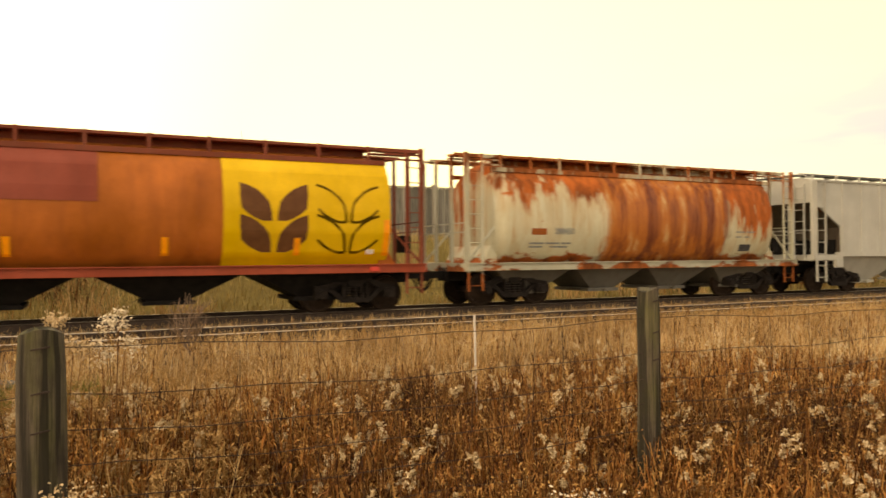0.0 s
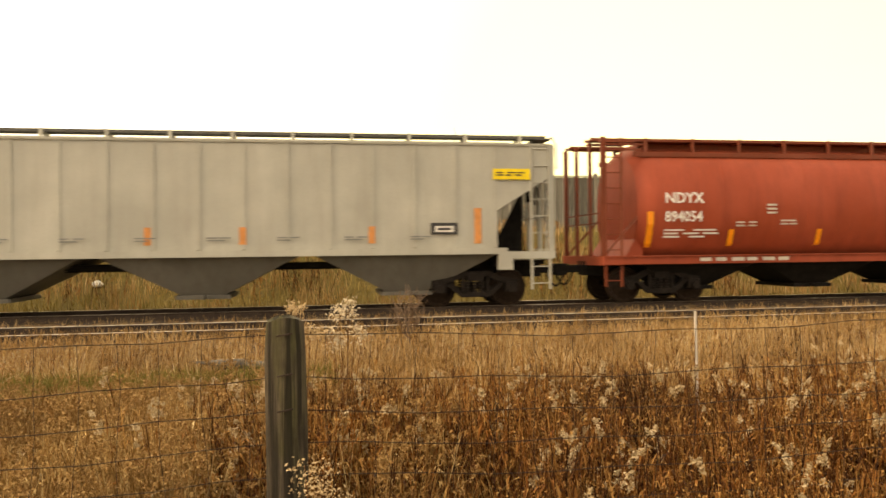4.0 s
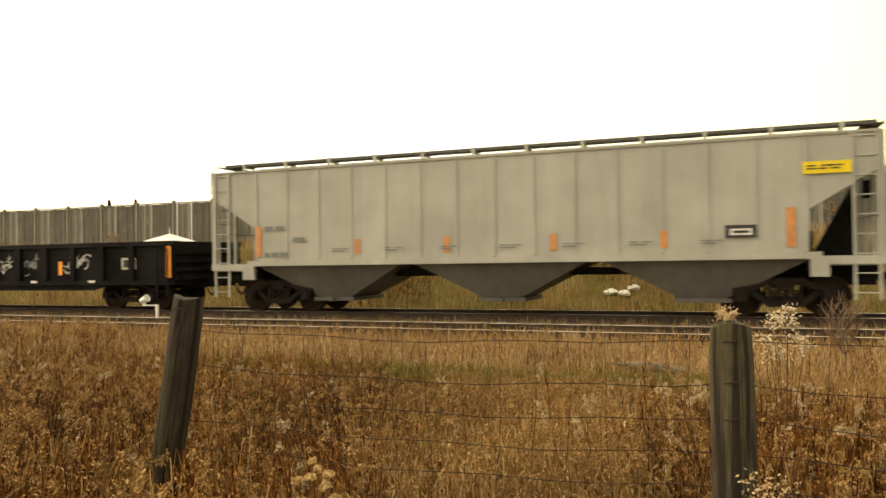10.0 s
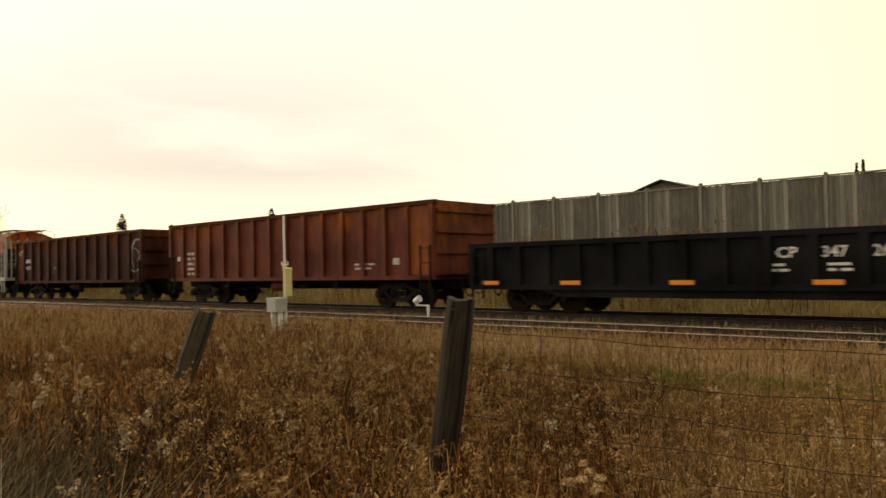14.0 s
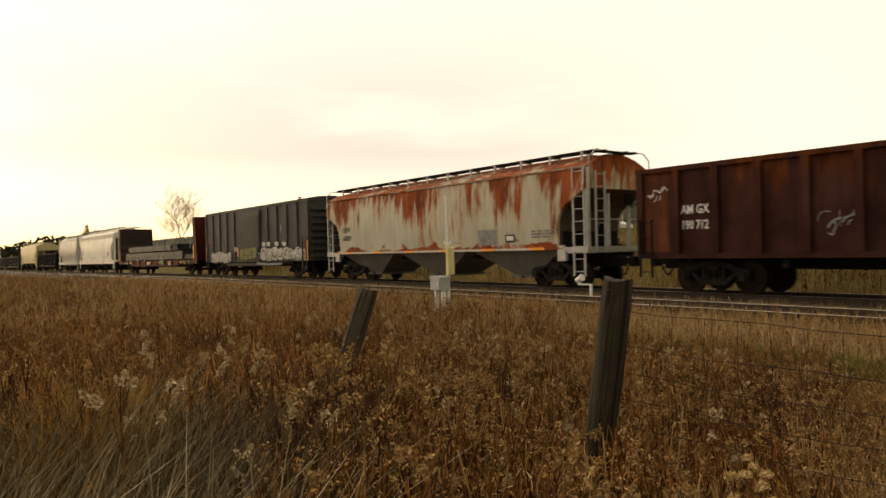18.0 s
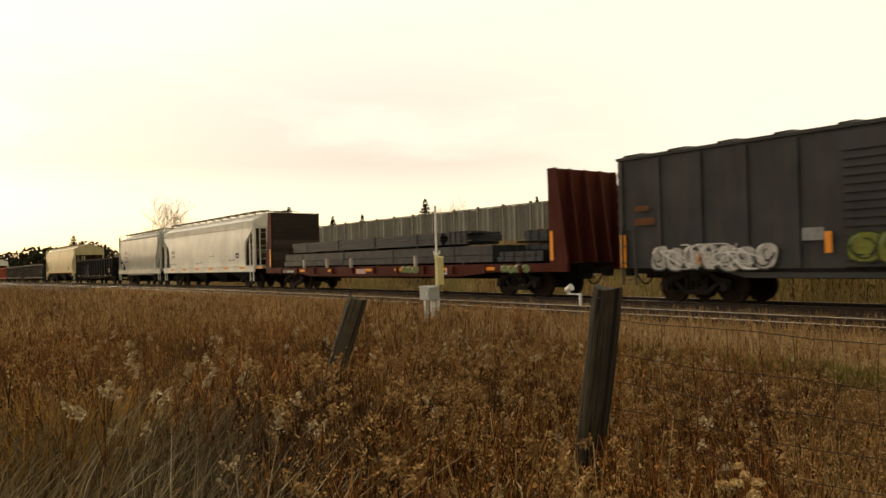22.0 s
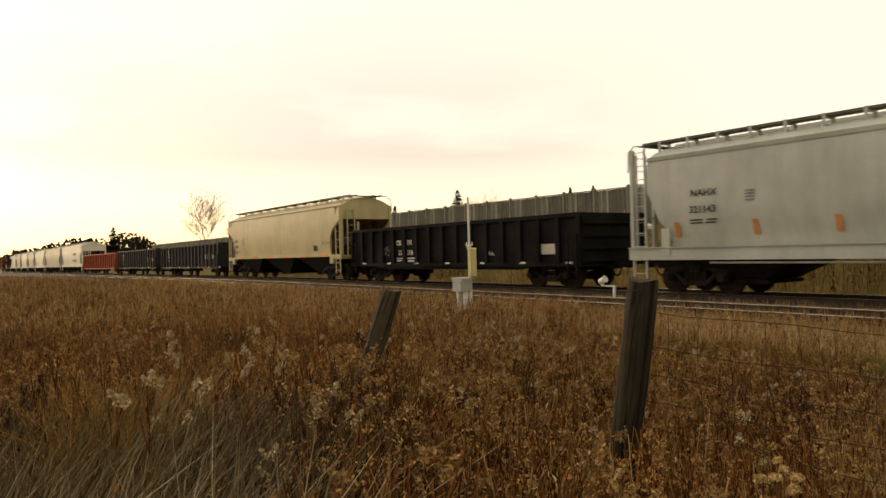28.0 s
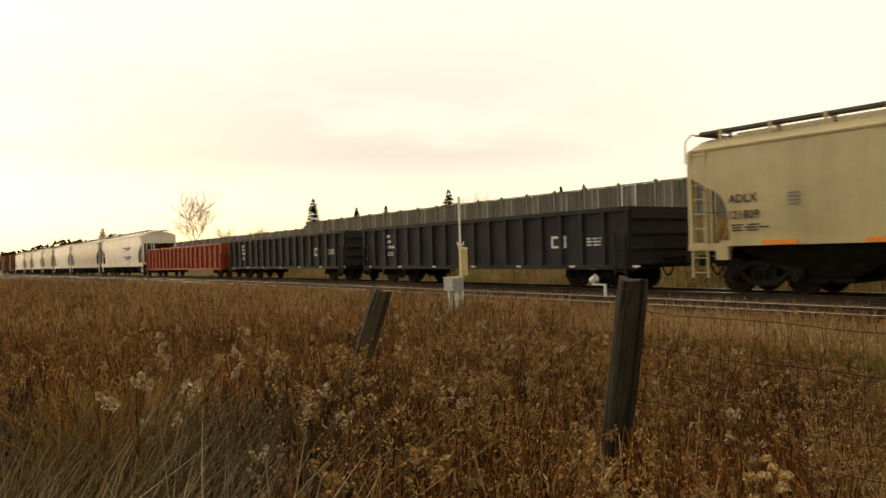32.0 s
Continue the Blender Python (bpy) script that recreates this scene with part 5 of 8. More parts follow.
    scatter("russet_weeds", "dense russet dead weed stalks", bare_t, x, y, height(x, y, 0.45, 0.85), rng, russet, tawny)
    x, y = polar(rng, 2300, 2.1, 14.0, -86, -26, 0.8)
    keep = (clumpy(x, y, 0.8, 2) > 0.42) & (y < 9.5) & open_patch(x, y)
    x, y = x[keep], y[keep]
    scatter("dun_headed_weeds", "dead weeds with dun seed heads", mid_t, x, y, height(x, y, 0.34, 0.92), rng, russet, dun)
    x, y = polar(rng, 7000, 13, 75, -88.5, -45, 1.3)
    keep = (y < 11.6) & (y > 0.3)
    x, y = x[keep], y[keep]
    scatter("distant_weeds", "russet weeds stretching along the railway", far_t, x, y, rng.uniform(0.45, 0.75, len(x)), rng, russet, dun, wide=1.6)
    # straw grass under and between, upright
    x, y = polar(rng, 90000, 1.9, 13.5, -88.5, 62, 0.9)
    az = np.degrees(np.arctan2(x, y))
    keep = (y < 11.9) & (y > 0.2) & (rng.random(len(x)) < np.where((az < -35) & (np.hypot(x, y) < 9), 0.45, np.where((np.hypot(x, y) > 5.2), 1.0, np.where(az > -5, 0.3, np.where(az > -26, 0.8, 0.4)))))
    x, y = x[keep], y[keep]
    blades("straw_grass", "long dry straw-coloured grass", x, y, height(x, y, 0.2, 0.66), rng.uniform(0.003, 0.0065, len(x)), straw, rng, 0.6)
    x, y = polar(rng, 50000, 1.9, 12.0, -88.5, 62, 0.85)
    keep = (y < 8) & (y > 0.2)
    x, y = x[keep], y[keep]
    keep = (rng.random(len(x)) < 0.25) | (np.abs(np.degrees(np.arctan2(x, y)) + 19) > 11)
    x, y = x[keep], y[keep]
    blades("brown_undergrowth", "dark brown withered undergrowth", x, y, height(x, y, 0.25, 0.75), rng.uniform(0.0025, 0.006, len(x)), russet, rng, 0.8)
    # golden band before the near track
    x = rng.uniform(-45, 27, 95000)
    y = rng.uniform(6.6, 13.1, 95000)
    keep = (clumpy(x, y, 0.5, 3) > 0.16) & ((np.abs(y - 8.9) > 0.55) | (x < -8.0) | (x > 0.0) | (rng.random(len(x)) < 0.2))
    x, y = x[keep], y[keep]
    tuft = 0.6 + 0.8 * clumpy(x, y, 1.7, 9)
    hh = rng.uniform(0.14, 0.5, len(x)) * np.where(y > 11.8, 1.15, 1) * tuft * np.where((y < 8.6) & (x > -9) & (x < 1), 0.6, 1.0)
    some = rng.random(len(x)) < 0.5
    blades("golden_grass", "golden standing grass in front of the near track", x[some], y[some], hh[some], rng.uniform(0.006, 0.013, some.sum()), amber, rng, 0.5)
    some = ~some
    blades("matted_straw", "matted straw among the golden grass", x[some], y[some], hh[some] * 0.9, rng.uniform(0.006, 0.013, some.sum()), palestraw, rng, 1.1)
    x = rng.uniform(-14, 16, 1500)
    y = rng.uniform(6.4, 11.5, 1500)
    scatter("field_weeds", "scattered dry weeds in the golden grass", mid_t, x, y, rng.uniform(0.3, 0.62, len(x)), rng, russet, dun)
    x, y = polar(rng, 30000, 12, 120, -89, -50, 1.5)
    keep = (y < 12) & (y > 0.3)
    x, y = x[keep], y[keep]
    blades("distant_grass", "dry grass far along the railway", x, y, rng.uniform(0.35, 0.65, len(x)), rng.uniform(0.02, 0.04, len(x)), straw, rng, 0.5)
    # short green strip
    x = rng.uniform(-8.5, 0.4, 22000)
    y = rng.normal(8.95, 0.34, 22000)
    blades("green_strip", "short green grass in a strip among the dry growth", x, y, rng.uniform(0.15, 0.38, len(x)), rng.uniform(0.006, 0.012, len(x)), green, rng, 0.6)
    # bleached grass near the camera, blown over towards the railway
    x, y = polar(rng, 4600, 1.8, 4.7, -90, -66, 0.9)
    blades("bleached_grass", "long bleached grass drooping over the weeds", x, y, rng.uniform(0.55, 1.2, len(x)), rng.uniform(0.004, 0.011, len(x)), pale, rng, 0.5, 0.0, (0.05, 0.26))
    x, y = polar(rng, 900, 3.9, 7.5, -88, -72, 1.0)
    blades("bleached_grass", "bleached grass thinning out among the weeds", x, y, rng.uniform(0.5, 0.95, len(x)), rng.uniform(0.004, 0.009, len(x)), pale, rng, 0.6, 0.0, (0.03, 0.2))
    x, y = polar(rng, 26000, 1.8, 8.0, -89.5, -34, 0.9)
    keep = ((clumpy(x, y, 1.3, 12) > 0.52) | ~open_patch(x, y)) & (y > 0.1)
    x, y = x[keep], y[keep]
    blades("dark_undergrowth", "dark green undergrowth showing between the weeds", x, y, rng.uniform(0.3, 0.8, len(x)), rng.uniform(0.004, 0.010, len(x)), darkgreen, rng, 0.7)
    x, y = polar(rng, 1000, 4.0, 5.2, -83, -76, 1.0)
    blades("yellow_tuft", "orange-yellow grass tuft among the weeds", x, y, rng.uniform(0.75, 1.15, len(x)), rng.uniform(0.005, 0.010, len(x)), tuft_gold, rng, 0.55)
    x, y = polar(rng, 1200, 2.0, 2.9, -66, -48, 1.0)
    blades("red_grass", "red-orange grass in front of the fence", x, y, rng.uniform(0.4, 0.7, len(x)), rng.uniform(0.004, 0.008, len(x)), ruddy, rng, 0.5)
    # growth between and behind the tracks, and on the bank
    x = rng.uniform(-70, 40, 60000)
    y = 20.9 + 9.6 * rng.random(60000) ** 1.1
    dry = (clumpy(x, y, 0.6, 14) > 0.66) & (rng.random(len(x)) < 0.8)
    blades("bank_grass", "rough golden grass on the bank below the board fence", x[dry], y[dry], rng.uniform(0.25, 0.7, dry.sum()), rng.uniform(0.012, 0.03, dry.sum()), amber, rng, 0.6)
    dry = ~dry
    blades("green_bank_grass", "short olive green grass on the bank", x[dry], y[dry], rng.uniform(0.15, 0.42, dry.sum()), rng.uniform(0.012, 0.03, dry.sum()), olive, rng, 0.7)
    x = rng.uniform(-60, 38, 2600)
    y = rng.uniform(22.5, 27.5, 2600)
    keep = (clumpy(x, y, 0.35, 5) > 0.52) & (np.hypot(x + 22.3, y - 25.2) > 3.6)
    x, y = x[keep], y[keep]
    scatter("bank_weeds", "brown weed thicket behind the railway", mid_t, x, y, rng.uniform(0.8, 1.7, len(x)), rng, russet, dun, wide=1.8)
    x = rng.uniform(-60, 34, 52000)
    y = np.where(rng.random(52000) < 0.55, rng.uniform(13.3, 17.4, 52000), rng.normal(12.8, 0.35, 52000))
    blades("track_grass", "thin dry grass between the tracks", x, y, np.where(y > 13.4, rng.uniform(0.12, 0.34, len(x)), rng.uniform(0.15, 0.46, len(x))), rng.uniform(0.006, 0.013, len(x)), amber, rng, 0.5, 0.16)


def bare_tree(name, label, x, y, z, height, spread, seed, levels=4, mat="twig", r0=0.0, tilt=0.0):
    rnd = random.Random(seed)
    g = Geo()
    crown = Geo()
    def grow(p, d, L, r, lev):
        target = g if lev == 0 else crown
        steps = 3
        for k in range(steps):
            q = p + d * (L / steps)
            target.tube(p, q, r * (1 - 0.25 * k / steps), r * (1 - 0.25 * (k + 1) / steps), n=5 if lev < 2 else 3, caps=False)
            d = (d + Vector((rnd.uniform(-1, 1), rnd.uniform(-1, 1), rnd.uniform(-0.2, 0.6))) * 0.14).normalized()
            p = q
            if lev < levels and (k > 0 or lev > 0):
                for _ in range(4 if lev == 0 else 2 if lev < 3 else 3):
                    a = rnd.uniform(0, 6.28)
                    e = (d + Vector((math.cos(a), math.sin(a), rnd.uniform(0.0, 0.7))) * spread).normalized()
                    grow(p, e, L * rnd.uniform(0.45, 0.68), r * 0.55, lev + 1)
    grow(Vector((0, 0, -0.2)), Vector((tilt, 0, 1)).normalized(), height * 0.46, r0 or height * 0.02, 0)
    t = thing(name, label, "tree", pose(x, y, z))
    part("trunk", g, MATV[mat], t)
    part("crown", crown, MATV[mat], t)
    return t


def conifer(x, y, z, height, width, seed, label="dark pointed conifer standing behind the fence"):
    rnd = random.Random(seed)
    t = thing("conifer", label, "tree", pose(x, y, z), "conifers on the skyline")
    part("trunk", Geo().tube((0, 0, 0), (0, 0, height), height * 0.02, 0.01, n=6), MATV["twig"], t)
    g = Geo()
    n = int(26 + height * 3)
    for k in range(n):
        u = k / n
        zc = height * (0.08 + 0.92 * u)
        rr = width * 0.5 * (1 - u) ** 0.85 * rnd.uniform(0.65, 1.15) + 0.06
        for j in range(15):
            a = rnd.uniform(0, 6.28)
            L = rr * rnd.uniform(0.6, 1.1)
            dx, dy = math.cos(a), math.sin(a)
            w = L * 0.34 + 0.12
            dz = -0.22 * L + rnd.uniform(-0.1, 0.15)
            g.add([(0, 0, zc), (dx * L * 0.6 - dy * w, dy * L * 0.6 + dx * w, zc + dz * 0.4), (dx * L, dy * L, zc + dz + 0.1), (dx * L * 0.6 + dy * w, dy * L * 0.6 - dx * w, zc + dz * 0.4)], [(0, 1, 2), (0, 2, 3)])
    part("crown", g, MATV["needle"], t)
    return t


def broad_tree(x, y, z, height, width, seed, label="distant rounded dark tree on the skyline"):
    rnd = random.Random(seed)
    t = thing("skyline_tree", label, "tree", pose(x, y, z), "trees on the skyline")
    part("trunk", Geo().tube((0, 0, 0), (0, 0, height * 0.6), height * 0.03, 0.05, n=6), MATV["twig"], t)
    g = Geo()
    for k in range(420):
        a, b = rnd.uniform(0, 6.28), math.acos(rnd.uniform(-1, 1))
        q = rnd.random() ** 0.45
        c = Vector((width / 2 * q * math.sin(b) * math.cos(a), width / 2 * q * math.sin(b) * math.sin(a), height * 0.58 + height * 0.42 * q * math.cos(b)))
        u = Vector((rnd.uniform(-1, 1), rnd.uniform(-1, 1), rnd.uniform(-1, 1))).normalized()
        w = u.orthogonal().normalized()
        s = width * 0.06
        g.add([c + u * s, c + w * s * 0.6, c - u * s, c - w * s * 0.6], [(0, 1, 2, 3)])
    part("crown", g, MATV["needle"], t)
    return t


def seed_plant(name, label, x, y, height, seed, heads, spread, mat_head, mat_stem, flake=0.011, per=80):
    """One plant that stands out: branching stems with plumes of fluff."""
    rnd = random.Random(seed)
    t = thing(name, label, "weed", pose(x, y, GROUND_Z))
    st, plumes = Geo(), []
    for k in range(heads):
        hd = Geo()
        a = rnd.uniform(0, 6.28)
        r = spread * rnd.random() ** 0.6
        top = Vector((r * math.cos(a), r * math.sin(a) * 0.7, height * rnd.uniform(0.8, 1.0) - 0.25 * r))
        mid = Vector((top.x * 0.35, top.y * 0.35, top.z * 0.6))
        st.tube((0.02 * math.cos(a), 0.02 * math.sin(a), 0), mid, 0.005, 0.004, n=4, caps=False)
        st.tube(mid, top, 0.004, 0.002, n=4, caps=False)
        for _ in range(per):
            c = top + Vector((rnd.gauss(0, 0.03), rnd.gauss(0, 0.03), rnd.gauss(-0.01, 0.022)))
            u = Vector((rnd.uniform(-1, 1), rnd.uniform(-1, 1), rnd.uniform(-1, 1))).normalized()
            w = u.orthogonal().normalized()
            s = flake * rnd.uniform(0.5, 1.2)
            hd.add([c + u * s, c + w * s * 0.5, c - u * s, c - w * s * 0.5], [(0, 1, 2), (0, 2, 3)])
        plumes.append(hd)
    tagged(part("stem", st, mat_stem, t), kind="stuff")
    for hd in plumes:
        tagged(part("seed_plume", hd, mat_head, t), kind="stuff")
    return t


def umbel_plant(name, label, x, y, height, seed, heads, spread, mat_head, mat_stem):
    """A branching plant whose stems end in small domes of fluff."""
    rnd = random.Random(seed)
    t = thing(name, label, "weed", pose(x, y, GROUND_Z))
    part("stem", Geo().tube((0, 0, 0), (0, 0, height * 0.72), 0.005, 0.0035, n=5, caps=False), mat_stem, t)
    for k in range(heads):
        a = 2.4 * k + rnd.uniform(-0.3, 0.3)
        r = spread * math.sqrt((k + 0.4) / heads)
        top = Vector((r * math.cos(a), r * math.sin(a), height * (1.0 - 0.14 * (r / spread) ** 2) - rnd.uniform(0, 0.05)))
        part("branch", Geo().tube((0, 0, height * rnd.uniform(0.5, 0.72)), top, 0.003, 0.002, n=4, caps=False), mat_stem, t)
        hd = Geo()
        w = rnd.uniform(0.013, 0.020)
        for _ in range(150):
            b, q = rnd.uniform(0, 6.28), rnd.random() ** 0.5
            c = top + Vector((w * q * math.cos(b), w * q * math.sin(b), w * 0.62 * math.sqrt(1 - q * q) + rnd.gauss(0, 0.003)))
            u = Vector((rnd.uniform(-1, 1), rnd.uniform(-1, 1), rnd.uniform(-1, 1))).normalized()
            v = u.orthogonal().normalized()
            f = rnd.uniform(0.003, 0.006)
            hd.add([c + u * f, c + v * f * 0.7, c - u * f, c - v * f * 0.7], [(0, 1, 2), (0, 2, 3)])
        tagged(part("seed_dome", hd, mat_head, t), kind="stuff")
    return t


MATV = {
    "twig": plain("grey_brown_twigs", (0.16, 0.11, 0.075), 0.9, 0, 0.3, 6, 0),
    "goldtwig": plain("sunlit_thin_twigs", (0.50, 0.40, 0.27), 0.9, 0, 0.3, 6, 0),
    "needle": islands("dark_conifer_needles", [(0.02, 0.022, 0.012), (0.035, 0.035, 0.018), (0.05, 0.045, 0.02)]),
    "plume": islands("pale_plume_fluff", [(0.48, 0.38, 0.25), (0.62, 0.53, 0.38), (0.55, 0.44, 0.28)], trans=-1),
    "goldplume": islands("gold_plume_fluff", [(0.36, 0.25, 0.13), (0.50, 0.37, 0.21), (0.44, 0.31, 0.16)], trans=-1),
    "umbel": islands("golden_dome_fluff", [(0.36, 0.22, 0.08), (0.52, 0.35, 0.15), (0.64, 0.47, 0.24)], trans=-1),
    "stem": plain("dry_weed_stem", (0.14, 0.07, 0.03), 0.9, 0, 0.3, 9, 0),
}


def at_az(az, dist):
    return dist * math.sin(radians(az)), dist * math.cos(radians(az))


def build_trees():
    # twigs above the wall
    bare_tree("bare_tree", "thin bare saplings above the board fence", 6.1, 28.4, 1.7, 4.75, 0.5, 3, 3, "goldtwig", 0.03)
    # skyline: x, y, height of the tip, width, seed
    for x, y, top, w, s in ((-147.3, 28.5, 7.5, 4.5, 1), (-85.6, 41.4, 8.5, 4.2, 2), (-83.0, 46.2, 7.2, 3.0, 3), (-78.6, 47.9, 7.2, 2.0, 4), (-68.6, 50.3, 8.4, 4.2, 5), (-56.7, 56.5, 7.9, 1.3, 6),
                             (-55.0, 58.2, 8.0, 1.3, 7), (-14.6, 73.5, 9.9, 1.1, 8), (-14.1, 73.6, 10.2, 1.1, 9), (-8.1, 74.5, 9.6, 1.0, 10), (-4.3, 74.8, 9.4, 1.0, 11)):
        base = drop(max(x, -200)) * 0.6
        conifer(x, y, base, top - base, w * 1.7, s)
    for x, y, top, w, s in ((-156.5, 33.4, 6.9, 8, 21), (-161.0, 36.0, 6.0, 8, 22), (-168.2, 25.1, 6.2, 8, 23), (-176.0, 29.5, 6.4, 9, 27), (-80.8, 46.8, 6.4, 2.6, 24), (-190.0, 24.0, 5.4, 10, 25), (-215.0, 22.0, 4.6, 13, 26)):
        base = drop(max(x, -200)) * 0.6 - 0.5
        broad_tree(x, y, base, top - base, w, s)
    for x, y, top, s, lab in ((-119.4, 37.2, 13.3, 31, "tall bare poplar lit by the low sun"), (-69.6, 53.9, 9.0, 32, "bare round tree behind the board fence"), (-122.7, 43.0, 7.6, 33, "low bare tree on the skyline"),
                              (-120.9, 47.8, 7.5, 34, "low bare tree on the skyline"), (-114.7, 49.7, 6.1, 35, "low bare tree on the skyline"), (-117.0, 46.5, 6.4, 37, "low bare tree on the skyline")):
        base = drop(max(x, -200)) * 0.6
        bare_tree("bare_tree", lab, x, y, base, top - base, 0.85, s, 4, "goldtwig", (top - base) * 0.0055)
    # plants that stand out
    seed_plant("seed_plant", "tall weed with pale plumes behind the fence post", 0.31, 4.72, 1.38, 41, 9, 0.14, MATV["plume"], MATV["stem"])
    seed_plant("seed_plant", "tall russet weed beside the fence post", 0.05, 4.75, 1.42, 42, 7, 0.12, MATV["goldplume"], MATV["stem"])
    seed_plant("seed_plant", "white-headed weed at the foot of the fence post", 0.14, 2.85, 0.93, 43, 7, 0.12, MATV["goldplume"], MATV["stem"], 0.008, 60)
    umbel_plant("gold_seed_plant", "golden branching seed plant with domed fluffy heads", -1.20, 1.97, 1.07, 44, 12, 0.085, MATV["umbel"], MATV["stem"])
    seed_plant("seed_plant", "low weed with pale seed heads", 1.9, 2.2, 0.82, 45, 12, 0.25, MATV["plume"], MATV["stem"], 0.009)
    bare_tree("bare_shrub", "small bare shrub at the track edge", 1.65, 12.2, -0.35, 1.5, 0.8, 7, 3, "twig", 0.02)


# ---- the train's cars, in order from its front ----
CYL = [(0.55, 1.02), (1.05, 1.16), (1.36, 1.5), (1.535, 2.0), (1.57, 2.5), (1.53, 2.95), (1.40, 3.42), (1.14, 3.78), (0.72, 3.98), (0.3, 4.05), (0.0, 4.06)]
RIB = [(1.50, 1.40), (1.50, 3.95), (1.25, 4.02), (0.7, 4.08), (0.0, 4.11)]
ROUND = [(0, 0), (0.015, 0.40), (0.05, 0.52), (0.12, 0.62), (0.25, 0.71), (1, 1)]
SHORT = [(0, 0), (0.015, 0.42), (1, 1)]
STEEP = [(0, 0), (0.015, 0.53), (1, 1)]
SMO = [(1.50, 1.28), (1.555, 1.9), (1.57, 2.6), (1.55, 3.2), (1.52, 3.52), (1.50, 3.88), (1.2, 4.03), (0.7, 4.17), (0.0, 4.23)]
TALL = [(1.50, 1.28), (1.555, 1.9), (1.57, 2.6), (1.55, 3.2), (1.52, 3.60), (1.50, 3.95), (1.2, 4.12), (0.72, 4.36), (0.0, 4.44)]
LINE = [(0, 0), (0.5, 0.42), (1, 1)]


LEAF = [(-0.80, 3.09), (-0.60, 3.03), (-0.41, 2.93), (-0.25, 2.79), (-0.13, 2.64), (-0.08, 2.42), (-0.06, 2.19), (-0.27, 2.19), (-0.45, 2.26), (-0.62, 2.36), (-0.77, 2.50), (-0.80, 2.80)]


def wheat_panel(car, side, x0):
    """The yellow panel with two brown leaves and the outlined ear of grain, as plain shapes."""
    pn = patch(car, side, x0, x0 + 4.1, 1.18, 3.78, "yellow", "yellow_panel", "yellow painted panel with grain emblem", 0.016, 14)
    lf, ln = Geo(), Geo()
    cx, c2 = x0 + 1.18, x0 + 3.0
    for s in (-1, 1):
        for dz in (0.0, -0.74):
            pts = [(cx - s * px, pz + dz + 0.06) for px, pz in LEAF]
            fan(lf, side, pts if s < 0 else pts[::-1], 0.022)
            pts = [(c2 - s * px, pz + dz + 0.06) for px, pz in LEAF]
            n = len(pts)
            for k in range(n):
                (ax, az), (bx, bz) = pts[k], pts[(k + 1) % n]
                if abs(ax - c2) > 0.7 and abs(bx - c2) > 0.7:
                    continue
                q = math.hypot(bx - ax, bz - az)
                nx, nz = -(bz - az) / q * 0.032, (bx - ax) / q * 0.032
                quad = [(ax - nx, az - nz), (bx - nx, bz - nz), (bx + nx, bz + nz), (ax + nx, az + nz)]
                ln.add([(x, -(side.at(z) + 0.022 + 0.0003 * k), z) for x, z in quad], [(3, 2, 1, 0), (0, 1, 2, 3)])
    part("leaf_emblem", lf, "leaf", pn)
    tagged(part("grain_outline", ln, "olive", pn), kind="stuff")

QPR = [(1.36, 1.30), (1.46, 1.7), (1.57, 2.12), (1.575, 2.6), (1.55, 3.3), (1.52, 3.72), (1.48, 3.94), (1.1, 4.14), (0.6, 4.30), (0.0, 4.36)]


